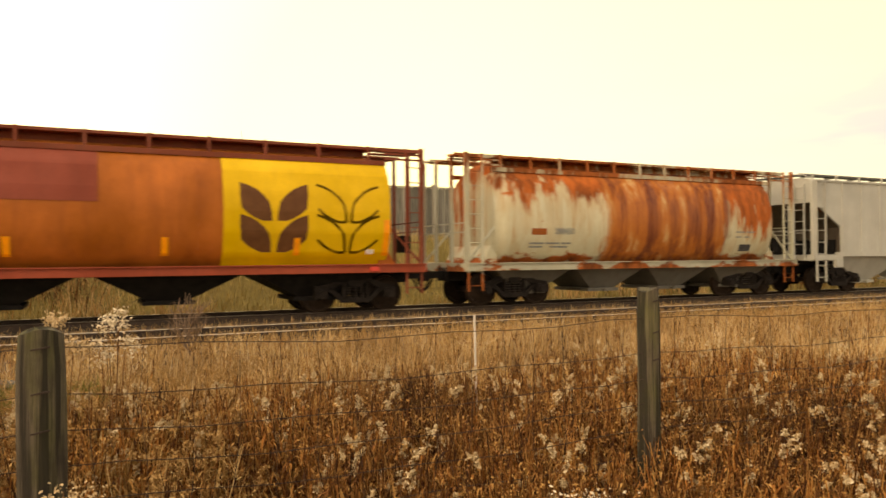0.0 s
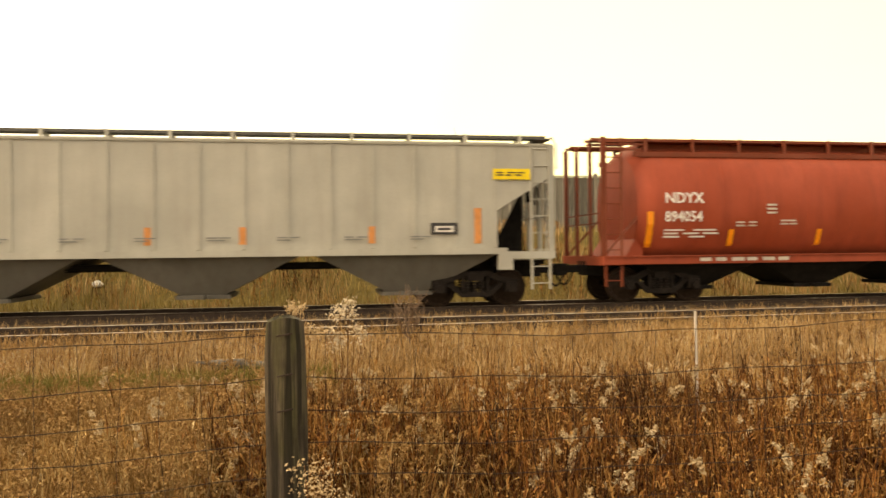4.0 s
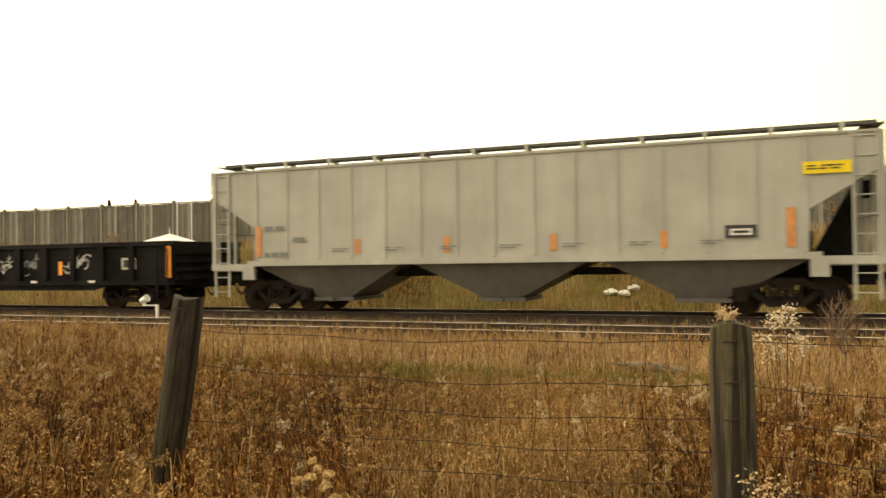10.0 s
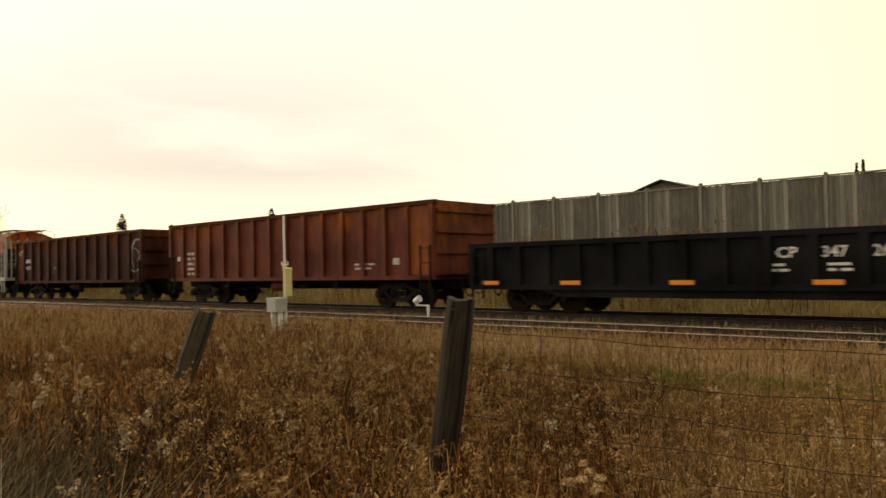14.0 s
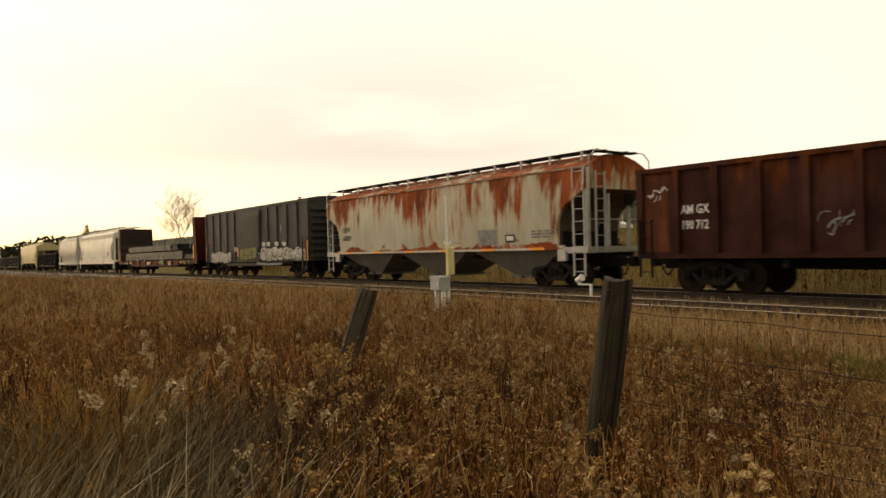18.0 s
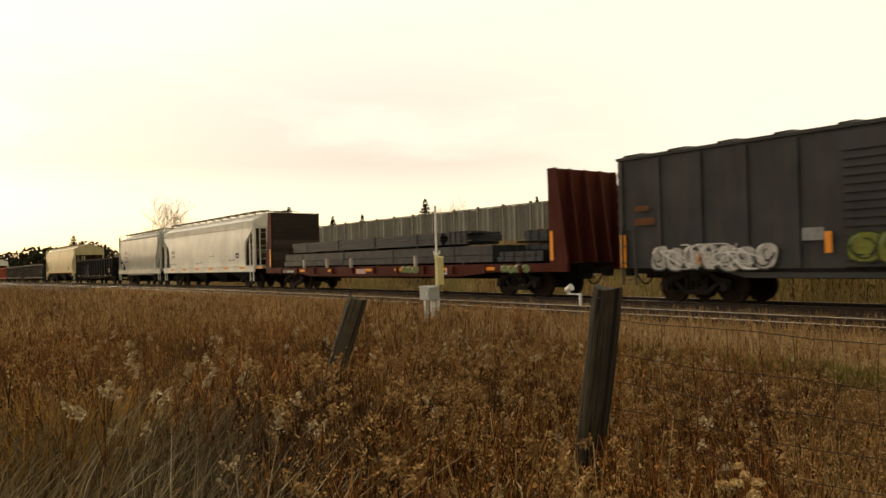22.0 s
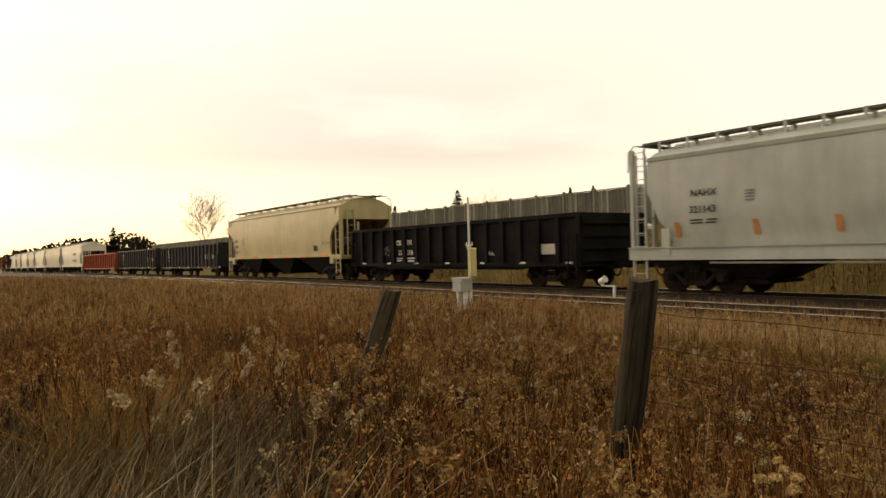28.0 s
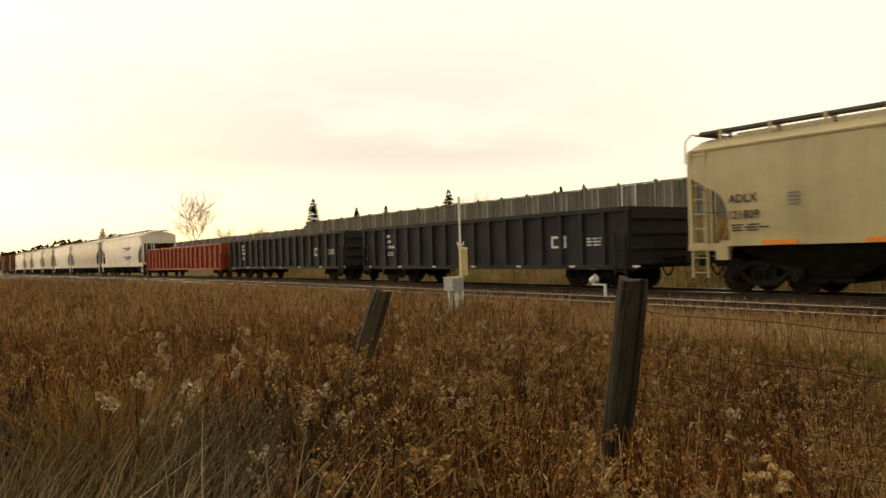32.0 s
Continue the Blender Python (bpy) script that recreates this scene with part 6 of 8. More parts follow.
def cyl_hopper(name, xl, xr, label, mat, roof, sillmat, nbay=4, plat=0.95, under="under"):
    car, L = start_car(name, xl, xr, label)
    side = Side([p for p in CYL if p[1] <= 3.9])
    BL = L - 2 * plat
    # drum with slightly dished ends
    g = Geo()
    h = BL / 2
    ring = lambda x, s, dz=0.0: [(x, y * s, 1.02 + (z - 1.02) * s + (1 - s) * 1.2) for y, z in full_profile(CYL)]
    g.loft([ring(-h, 0.86), ring(-h + 0.22, 0.985), ring(-h + 0.5, 1), ring(0, 1), ring(h - 0.5, 1), ring(h - 0.22, 0.985), ring(h, 0.86)])
    part("body", g, mat, car, smooth=40)
    # weld seams
    for k in range(1, 6):
        w = Geo()
        x = -h + BL * k / 6
        pr = full_profile(CYL)
        w.loft([[(x - 0.02, y * 1.006, 2.6 + (z - 2.6) * 1.004) for y, z in pr], [(x + 0.02, y * 1.006, 2.6 + (z - 2.6) * 1.004) for y, z in pr]])
        part("seam_band", w, mat, car, smooth=40)
    tr = Geo()                                      # roof trough and hatch rim
    tr.prism_x([(-0.66, 3.94), (0.66, 3.94), (0.60, 4.17), (-0.60, 4.17)], -h + 0.4, h - 0.4)
    part("hatch_trough", tr, roof, car)
    for s in (-1, 1):
        e = Geo()
        e.box(-h, h, s * 1.16 - 0.05, s * 1.16 + 0.05, 3.74, 3.86)
        part("roof_edge", e, roof, car)
    run_board(car, BL, 4.19, roof, y=-0.78, w=0.42, over=plat + 0.1, posts=11)
    run_board(car, BL, 4.19, roof, y=0.78, w=0.42, over=plat + 0.1, posts=11)
    sill(car, L, 1.0, 1.19, 1.5, sillmat)
    step = BL / nbay
    bays(car, [-h + step * (k + 0.5) for k in range(nbay)], 1.06, 0.42, step * 0.98, 0.9, under, 1.3)
    for s in (-1, 1):
        xe = s * (L / 2 - 0.06)
        xa, xb = sorted((xe, s * (h - 0.1)))
        for q in (-1, 1):
            part("end_post", Geo().box(xe - 0.05, xe + 0.05, q * 1.38 - 0.05, q * 1.38 + 0.05, 1.0, 4.2), roof, car)
            part("end_post", Geo().box(xe - 0.04, xe + 0.04, q * 0.5 - 0.04, q * 0.5 + 0.04, 1.0, 4.2), roof, car)
            part("end_brace", Geo().bar((xe, q * 1.38, 1.2), (s * (h - 0.2), q * 1.3, 2.4), 0.05), roof, car)
        for z in (2.05, 2.3):
            part("end_rail", Geo().bar((xe, -1.38, z), (xe, 1.38, z), 0.028), roof, car)
        part("end_beam", Geo().box(xe - 0.06, xe + 0.06, -1.45, 1.45, 0.98, 1.2), sillmat, car)
        part("end_deck", Geo().box(min(xe, s * h), max(xe, s * h), -1.4, 1.4, 1.12, 1.16), sillmat, car)
        for k in range(4):                          # roof end platform
            part("platform_slat", Geo().box(xa, xb, -1.0 + k * 0.55, -0.75 + k * 0.55, 4.13, 4.165), roof, car)
        for z in (3.86, 3.99):
            part("roof_step", Geo().box(xa, xb, -1.42, -1.38, z, z + 0.05), roof, car)
        sh = Geo()                                   # slope sheet under the drum's end
        sh.add([(s * h * 0.97, -1.2, 2.0), (s * h * 0.97, 1.2, 2.0), (s * (h + 0.25), 1.2, 1.2), (s * (h + 0.25), -1.2, 1.2), (s * h * 0.97, -1.2, 1.2), (s * h * 0.97, 1.2, 1.2)],
               [(0, 1, 2, 3), (4, 5, 1, 0), (4, 3, 2, 5), (0, 3, 4), (1, 5, 2)])
        part("end_slope", sh, mat, car)
        ladder(car, xe - s * 0.24, -1.45, 0.45, 4.17, 0.42, roof)
        if s > 0:
            b = Geo()
            b.box(xe - 0.35, xe - 0.1, -0.9, -0.5, 1.5, 1.95)
            part("brake_gear_box", b, "under", car)
    running_gear(car, L / 2, 1.75)
    return car, side, L


def box_hopper(name, xl, xr, label, mat, half, cut=2.05, zhi=3.7, curve=STEEP, ribs=0, nbay=3, baymat="under", fullsill=False, roofmat=None, framemat=None, inset=1.9, boardmat=None, eave=(3.88,), deck=0.0, slope="slopeshade", bayw=0.0):
    car, L = start_car(name, xl, xr, label)
    side = Side([p for p in half if p[1] <= half[0][1] + 2.7])
    hopper_body(car, half, L - 0.1 - 2 * deck, cut, zhi, mat, curve)
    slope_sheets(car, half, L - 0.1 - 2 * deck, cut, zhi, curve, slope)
    zb = half[0][1]
    topz = half[-1][1]
    if ribs:
        span = L - 2 * cut - 0.3
        for s in (-1, 1):
            for k in range(ribs):
                x = -L / 2 + 0.5 + (L - 1.0) * k / (ribs - 1)
                u = max(0.0, (abs(x) - (L / 2 - cut)) / cut)
                z0 = zb + (zhi - zb) * (float(np.interp(u, [q[0] for q in curve], [q[1] for q in curve])) if u > 0 else 0) + 0.05
                if z0 > half[1][1] - 0.2:
                    continue
                g = Geo()
                g.prism_x([(s * 1.495, z0), (s * 1.525, z0 + 0.02), (s * 1.525, half[1][1] - 0.04), (s * 1.495, half[1][1] - 0.02)][::s], x - 0.04, x + 0.04)
                part("side_rib", g, mat, car)
    for s in (-1, 1):                                # eave rails
        for ez in ((half[1][1],) if ribs else eave):
            e = Geo()
            yy = float(np.interp(ez, [p[1] for p in half], [p[0] for p in half]))
            e.prism_x([(s * (yy - 0.02), ez - 0.035), (s * (yy + 0.035), ez - 0.03), (s * (yy + 0.045), ez + 0.02), (s * (yy - 0.02), ez + 0.03)][::s], -L / 2 + 0.05 + deck, L / 2 - 0.05 - deck)
            part("eave_rail", e, mat if len(eave) > 1 else roofmat or mat, car)
    hg = Geo()
    hg.prism_x([(-0.4, topz - 0.04), (0.4, topz - 0.04), (0.34, topz + 0.07), (-0.34, topz + 0.07)], -L / 2 + 0.8, L / 2 - 0.8)
    part("hatch_cover", hg, roofmat or mat, car)
    for q in (-1, 1):
        run_board(car, L - 0.6, topz + 0.11, boardmat or "boardgrey", y=q * 0.72, w=0.42, over=0.28, posts=12, bracket=framemat or mat)
        pl = Geo()                                   # roof end platform with a bent grab rail at its corner
        xe = q * (L / 2 - 0.3)
        pl.box(min(xe, xe + q * 0.42), max(xe, xe + q * 0.42), -0.95, 0.95, topz + 0.06, topz + 0.085)
        part("roof_platform", pl, boardmat or "boardgrey", car)
        for y in (-1, 1):
            gr = Geo()
            xg = q * (L / 2 + 0.06)
            gr.polytube([(xg, y * 0.9, topz + 0.09), (xg, y * 1.2, topz + 0.07), (xg, y * 1.46, topz - 0.14), (xg, y * 1.5, topz - 0.75)], 0.022, 6)
            part("grab_rail", gr, framemat or mat, car)
    if fullsill:
        sill(car, L, 0.98, 1.32, 1.53, mat)
    else:
        sill(car, L, 1.02, 1.12, 0.6, "under")
        for s in (-1, 1):
            g = Geo()
            g.box(-L / 2 + cut - 0.2, L / 2 - cut + 0.2, s * 1.5 - 0.07, s * 1.5 + 0.07, zb - 0.1, zb + 0.05)
            part("side_sill", g, mat, car)
            for q in (-1, 1):
                g = Geo()
                x0, x1 = sorted((q * (L / 2 - cut + 0.2), q * L / 2))
                g.box(x0, x1, s * 1.5 - 0.05, s * 1.5 + 0.05, 1.18, 1.36)
                part("end_sill", g, framemat or mat, car)
                g = Geo()
                xc = q * (L / 2 - cut + 0.15)
                g.box(xc - 0.18, xc + 0.18, s * 1.5 - 0.08, s * 1.5 + 0.04, 0.92, 1.3)
                part("jacking_pad", g, framemat or mat, car)
    span = L - 2 * cut + 0.4
    step = span / nbay
    bays(car, [-span / 2 + step * (k + 0.5) for k in range(nbay)], zb - 0.02 if not fullsill else 1.0, 0.42, bayw or step * 0.98, 1.0, baymat, 1.42 if not fullsill else 1.3)
    for s in (-1, 1):
        end_frame(car, s * (L / 2 - 0.06), 1.18, half[1][1] if ribs else topz - 0.1 if deck else 3.85, framemat or mat, brake=s > 0)
        # vertical end bulkhead between the slope sheet and the underframe
        g = Geo()
        xk = s * (L / 2 - cut - deck)
        g.box(xk - 0.04, xk + 0.04, -1.3, 1.3, 1.0, zb + 0.5)
        g.add([(s * (L / 2 - 0.4 - deck), -0.05, 1.1), (s * (L / 2 - 0.4 - deck), 0.05, 1.1), (s * (L / 2 - 0.4 - deck), 0.05, zhi - 0.25), (s * (L / 2 - 0.4 - deck), -0.05, zhi - 0.25), (xk, -0.05, 1.1), (xk, 0.05, 1.1)],
              [(0, 1, 2, 3), (0, 3, 4), (1, 5, 2), (3, 2, 5, 4), (0, 4, 5, 1)])
        part("end_bulkhead", g, "under", car)
    running_gear(car, L / 2, inset)
    return car, side, L


def gondola(name, xl, xr, label, mat, z0, z1, ribs, belly=0.0, capmat=None, ribw=0.09, phase=0.0, inset=2.1):
    car, L = start_car(name, xl, xr, label)
    Y = 1.5
    side = Side([(Y, z0), (Y, z1)])
    h = L / 2
    for s in (-1, 1):
        g = Geo()
        ya, yb = sorted((s * Y, s * (Y - 0.06)))
        if belly:
            k = 0.30
            poly = [(-h, z0 + belly), (-h * (1 - k) , z0 + belly), (-h * (1 - k) + 0.7, z0), (h * (1 - k) - 0.7, z0), (h * (1 - k), z0 + belly), (h, z0 + belly), (h, z1), (-h, z1)]
        else:
            poly = [(-h, z0), (h, z0), (h, z1), (-h, z1)]
        g.prism(poly, ya, yb)
        part("side_wall", g, mat, car)
        c = Geo()
        c.box(-h - 0.03, h + 0.03, s * Y - 0.10, s * Y + 0.10, z1, z1 + 0.13)
        part("top_chord", c, capmat or mat, car)
        b = Geo()
        ya, yb = sorted((s * (Y + 0.002), s * (Y + 0.09)))
        b.box(-h, h, ya, yb, z0 + belly, z0 + belly + 0.14)
        part("bottom_chord", b, mat, car)
        for k in range(ribs):
            x = -h + 0.12 + (L - 0.24) * k / (ribs - 1) + (phase if 0 < k < ribs - 1 else 0.0)
            r = Geo()
            ya, yb = sorted((s * (Y + 0.002), s * (Y + 0.12)))
            zl = z0 + belly + 0.14
            r.prism([(x - ribw, zl), (x + ribw, zl), (x + ribw, z1), (x - ribw, z1)], ya, yb)
            part("side_post", r, mat, car)
        e = Geo()
        xa, xb = sorted((s * h, s * (h - 0.07)))
        e.box(xa, xb, -Y + 0.06, Y - 0.06, z0 + belly, z1)
        e.box(min(s * h, s * (h - 0.1)), max(s * h, s * (h - 0.1)), -Y, Y, z1 + 0.002, z1 + 0.12)
        ew = part("end_wall", e, mat, car)
        for q in range(4):
            zz = z0 + belly + 0.2 + (z1 - z0 - belly - 0.4) * q / 3
            xa2, xb2 = sorted((s * (h + 0.002), s * (h + 0.10)))
            part("end_rib", Geo().box(xa2, xb2, -Y, Y, zz - 0.05, zz + 0.05), mat, ew)
        ladder(car, s * (h - 0.35), -Y - 0.15, 0.45, z0 + belly + 1.1, 0.4, "under" if z0 > 0.9 else mat)
    f = Geo()
    f.box(-h, h, -Y + 0.06, Y - 0.06, z0 + belly + 0.02, z0 + belly + 0.1)
    part("floor", f, "under", car)
    g = Geo()
    g.box(-h, h, -0.32, 0.32, 0.66, z0 + belly)
    part("center_sill", g, "under", car)
    if z0 > 0.9:                                   # air reservoir and brake cylinder hang under the high cars
        part("air_reservoir", Geo().tube((-0.9, -1.05, 0.78), (0.1, -1.05, 0.78), 0.19, n=12), mat, car, smooth=40)
        part("brake_cylinder", Geo().tube((0.5, -0.9, 0.8), (1.1, -0.9, 0.8), 0.13, n=12), "under", car, smooth=40)
        for x in (-3.6, 3.2):
            part("cross_bearer", Geo().box(x - 0.09, x + 0.09, -1.45, 1.45, 0.74, z0 - 0.004), "under", car)
    running_gear(car, h, inset)
    return car, side, L


def boxcar(name, xl, xr, label, mat):
    car, L = start_car(name, xl, xr, label)
    h, Y, z0, z1 = L / 2, 1.5, 1.0, 4.12
    side = Side([(Y, z0 - 0.4), (Y, z1)])
    for s in (-1, 1):
        g = Geo()
        ya, yb = sorted((s * Y, s * (Y - 0.08)))
        g.prism([(-h, z0 - 0.02), (-h + 2.9, z0 - 0.02), (-h + 3.9, z0 - 0.28), (h - 3.9, z0 - 0.28), (h - 2.9, z0 - 0.02), (h, z0 - 0.02), (h, z1), (-h, z1)], ya, yb)
        part("side_wall", g, mat, car)
        for k in range(13):
            x = -h + 0.1 + (L - 0.2) * k / 12
            if abs(x) < 1.5:
                continue
            r = Geo()
            ya, yb = sorted((s * (Y + 0.002), s * (Y + 0.07)))
            r.prism([(x - 0.07, z0), (x + 0.07, z0), (x + 0.07, z1 - 0.05), (x - 0.07, z1 - 0.05)], ya, yb)
            part("side_post", r, mat, car)
        d = Geo()                                   # ribbed sliding door
        ya, yb = sorted((s * (Y + 0.004), s * (Y + 0.10)))
        d.box(-1.55, 1.55, ya, yb, z0 - 0.02, z1 - 0.1)
        door = part("door", d, mat, car, "ribbed sliding door")
        for k in range(14):
            z = z0 + 0.12 + k * 0.19
            r = Geo()
            ya, yb = sorted((s * (Y + 0.102), s * (Y + 0.15)))
            r.box(-1.48, 1.48, ya, yb, z, z + 0.08)
            part("door_rib", r, mat, door)
        t = Geo()
        t.box(-h * 0.75, h * 0.75, s * Y - 0.02, s * Y + 0.13, z0 - 0.14, z0 - 0.05)
        part("door_track", t, "under", car)
        e = Geo()
        xa, xb = sorted((s * h, s * (h - 0.08)))
        e.box(xa, xb, -Y + 0.08, Y - 0.08, z0 - 0.02, z1)
        ribs_of_end = []
        for k in range(8):
            z = z0 + 0.18 + k * 0.35
            xa, xb = sorted((s * (h + 0.002), s * (h + 0.14)))
            ribs_of_end.append(Geo().prism_x([(-Y + 0.1, z), (Y - 0.1, z), (Y - 0.1, z + 0.15), (-Y + 0.1, z + 0.15)], xa, xb))
        ew = part("end_wall", e, mat, car)
        for r in ribs_of_end:
            part("end_rib", r, mat, ew)
        ladder(car, s * (h - 0.4), -Y - 0.12, 0.5, 2.2, 0.45, mat)
    roof = Geo()
    prof = [(-Y - 0.06, z1), (-Y - 0.06, z1 + 0.08), (-0.9, z1 + 0.2), (0, z1 + 0.26), (0.9, z1 + 0.2), (Y + 0.06, z1 + 0.08), (Y + 0.06, z1)]
    roof.prism_x(list(reversed(prof)), -h - 0.04, h + 0.04)
    part("roof", roof, mat, car)
    for k in range(11):
        x = -h + 0.3 + (L - 0.6) * k / 10
        r = Geo()
        r.prism_x([(y, z + 0.05) for y, z in reversed(prof[1:-1])] + [(y, z - 0.02) for y, z in prof[1:-1]], x - 0.06, x + 0.06)
        part("roof_rib", r, mat, car)
    g = Geo()
    g.box(-h, h, -0.32, 0.32, 0.66, z0)
    g.box(-h, h, -1.4, 1.4, z0 - 0.06, z0 - 0.025)
    part("underframe", g, "under", car)
    running_gear(car, h, 2.2, (0.9, 0.9))
    return car, side, L


def bulkhead_flat(name, xl, xr, label):
    car, L = start_car(name, xl, xr, label)
    h = L / 2
    side = Side([(1.5, 0.6), (1.5, 1.6)])
    for s in (-1, 1):
        g = Geo()
        ya, yb = sorted((s * 1.5, s * 1.38))
        g.prism([(-h - 0.5, 0.88), (-h + 3, 0.88), (-h + 5, 0.72), (h - 5, 0.72), (h - 3, 0.88), (h + 0.5, 0.88), (h + 0.5, 1.16), (-h - 0.5, 1.16)], ya, yb)
        part("side_sill", g, "flatred", car)
        for k in range(11):
            x = -h + 1.6 + (L - 3.2) * k / 10
            p = Geo()
            ya, yb = sorted((s * 1.502, s * 1.60))
            p.box(x - 0.07, x + 0.07, ya, yb, 0.84, 1.12)
            part("stake_pocket", p, "flatred", car)
    d = Geo()
    for k in range(44):
        x = -h + 0.1 + (L - 0.2) * k / 44
        d.box(x, x + (L - 0.2) / 44 - 0.02, -1.38, 1.38, 1.08, 1.15)
    part("deck", d, "bulkwood", car)
    for s in (-1, 1):
        g = Geo()
        g.box(min(s * (h - 0.12), s * (h - 0.05)), max(s * (h - 0.12), s * (h - 0.05)), -1.44, 1.44, 1.16, 4.25)
        b = part("bulkhead", g, "flatred", car, "tall red-brown end bulkhead with plank lining")
        for q in (-1, 1):                            # tapered side plates
            g = Geo()
            y0, y1 = sorted((q * 1.5, q * 1.44))
            x_in, x_out = s * (h - 0.25), s * (h + 0.55)
            poly = [(x_in, 1.16), (x_out, 1.16), (s * (h + 0.12), 4.25), (x_in, 4.25)]
            if s < 0:
                poly.reverse()
            g.prism(poly, y0, y1)
            part("side_plate", g, "flatred", b)
        for y in (-0.75, 0.0, 0.75):
            g = Geo()
            poly = [(s * (h - 0.1), 1.16), (s * (h + 0.45), 1.16), (s * (h + 0.08), 4.25), (s * (h - 0.1), 4.25)]
            if s < 0:
                poly.reverse()
            g.prism(poly, y - 0.05, y + 0.05)
            part("brace", g, "flatred", b)
        w = Geo()
        for k in range(14):
            z = 1.18 + k * 0.218
            xa, xb = sorted((s * (h - 0.30), s * (h - 0.125)))
            w.box(xa, xb, -1.43, 1.43, z, z + 0.205)
        part("plank_lining", w, "bulkwood", b)
    g = Geo()
    g.box(-h, h, -0.35, 0.35, 0.6, 1.07)
    part("center_sill", g, "under", car)
    running_gear(car, h, 2.2, (1.0, 1.0))
    return car, side, L


def tapes(car, side, mat, z, h, xs, ze, he, ends):
    """Reflective strips: short ones along the side, tall ones near its ends."""
    for x in xs:
        tape(car, side, x, z, h, 0.15, mat)
    for x in ends:
        tape(car, side, x, ze, he, 0.17, mat)


def build_train():
    # A: ribbed pale hopper ahead of the rusty one
    c, s, L = box_hopper("covered_hopper", 22.9, 38.5, "pale grey ribbed covered hopper car on the far track", "hopgrey", RIB, cut=1.4, zhi=3.2, curve=STEEP, ribs=15, baymat="hopgrey")
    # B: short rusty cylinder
    c, s, L = cyl_hopper("cylindrical_hopper", 9.3, 22.0, "pale green cylindrical hopper car streaked with orange rust", "rusty_c", "rusty_a", "rusty_a", 4, 0.95, "bayshade")
    letter(c, s, "388450", -3.55, 2.0, 0.26, "greyink", off=0.02, squeeze=0.85)
    bars(c, s, -4.35, 1.72, [(1.6, 3), (1.4, 2)], "greyink", 0.05, 2)
    patch(c, s, -4.32, -3.82, 1.98, 2.16, "gonrust", "stencil_patch")
    patch(c, s, 3.75, 4.25, 1.5, 1.72, "ink", "stencil_panel", off=0.02, n=2)
    bars(c, s, 3.5, 2.1, [(0.9, 2), (0.0001, 1), (0.8, 2)], "greyink", 0.04, 6)
    for x in (-2.2, 0.3, 2.4):
        patch(c, s, x, x + 0.3, 1.03, 1.16, "gonrust", "rust_patch", off=0.45, n=1)
    # C, D, F: red government hoppers
    for xl, xr, lab, num, kind in ((-7.8, 8.1, "red and orange cylindrical grain hopper with a yellow emblem panel", "894365", 1),
                                   (-25.0, -9.1, "red oxide cylindrical grain hopper car with white stencils", "894054", 0),
                                   (-60.7, -44.13, "orange-brown cylindrical grain hopper with yellow emblem panel and graffiti", "894020", 2)):
        c, s, L = cyl_hopper("cylindrical_hopper", xl, xr, lab, ("red", "rustorange", "rustbrown")[kind], "redroof", "red", 4, 0.98)
        h = L / 2
        e = h - 1.0
        ink = "white" if kind < 2 else "cream"
        x0 = (-6.33, -6.17, -6.54)[kind]
        letter(c, s, "NDYX", x0, 2.54, 0.37, ink, off=0.024)
        letter(c, s, num, x0, 2.07, 0.37, ink, off=0.024, squeeze=0.92)
        bars(c, s, x0, 1.83, [(1.6, 2), (1.6, 3), (1.4, 2)], ink, 0.042, 3, 0.024)
        bars(c, s, x0 + 1.95, 2.02, [(0.7, 2), (0.7, 2)], "cream", 0.042, 4, 0.024)
        bars(c, s, x0 + 3.2, 2.06, [(0.55, 1), (0.5, 2)], "cream", 0.042, 5, 0.024)
        for k in range(3):
            patch(c, s, x0 + 2.8, x0 + 3.08, 2.26 + k * 0.1, 2.31 + k * 0.1, "cream", "stencil_mark", off=0.024, n=1)
        tm = "amber" if kind else "orange"
        if kind == 1:
            tapes(c, s, tm, 1.44, 0.42, (-4.33, -1.45, 1.6, 4.58), 1.42, 0.9, (-6.5, 6.86))
        elif kind == 0:
            tapes(c, s, tm, 1.44, 0.42, (-4.48, -1.98, 1.45, 4.15), 1.42, 0.9, (-6.72, 6.62))
        else:
            tapes(c, s, tm, 1.44, 0.42, (-3.83, -0.9, 1.42, 4.25), 1.42, 0.9, (-6.75, 7.02))
        if kind:
            # repainted areas over the rear half, and the yellow emblem panel
            if kind == 1:
                patch(c, s, -e, 0.25, 2.62, 3.74, "oxide", "repainted_area", "darker red repainted area", 0.013, 10)
                patch(c, s, -e, -4.2, 1.18, 2.62, "maroon", "repainted_area", "dark maroon repainted area", 0.013, 8)
            else:
                patch(c, s, -e, 0.1, 2.6, 3.27, "maroon", "repainted_area", "maroon repainted band", 0.013, 8)
                patch(c, s, -e, -3.6, 1.18, 2.6, "maroon", "repainted_area", "dark maroon repainted area", 0.013, 8)
                patch(c, s, -3.6, -1.6, 1.18, 2.1, "red", "repainted_area", "red repainted area", 0.013, 8)
            wheat_panel(c, s, 2.85 if kind == 1 else 2.95)
        if kind == 0:
            patch(c, s, 0.72, 0.95, 1.02, 1.17, "white", "stencil_mark", off=0.42, n=1)
            bars(c, Side([(1.5, 0.9), (1.5, 1.3)]), -5.4, 1.06, [(2.6, 6)], "cream", 0.09, 7, 0.09)
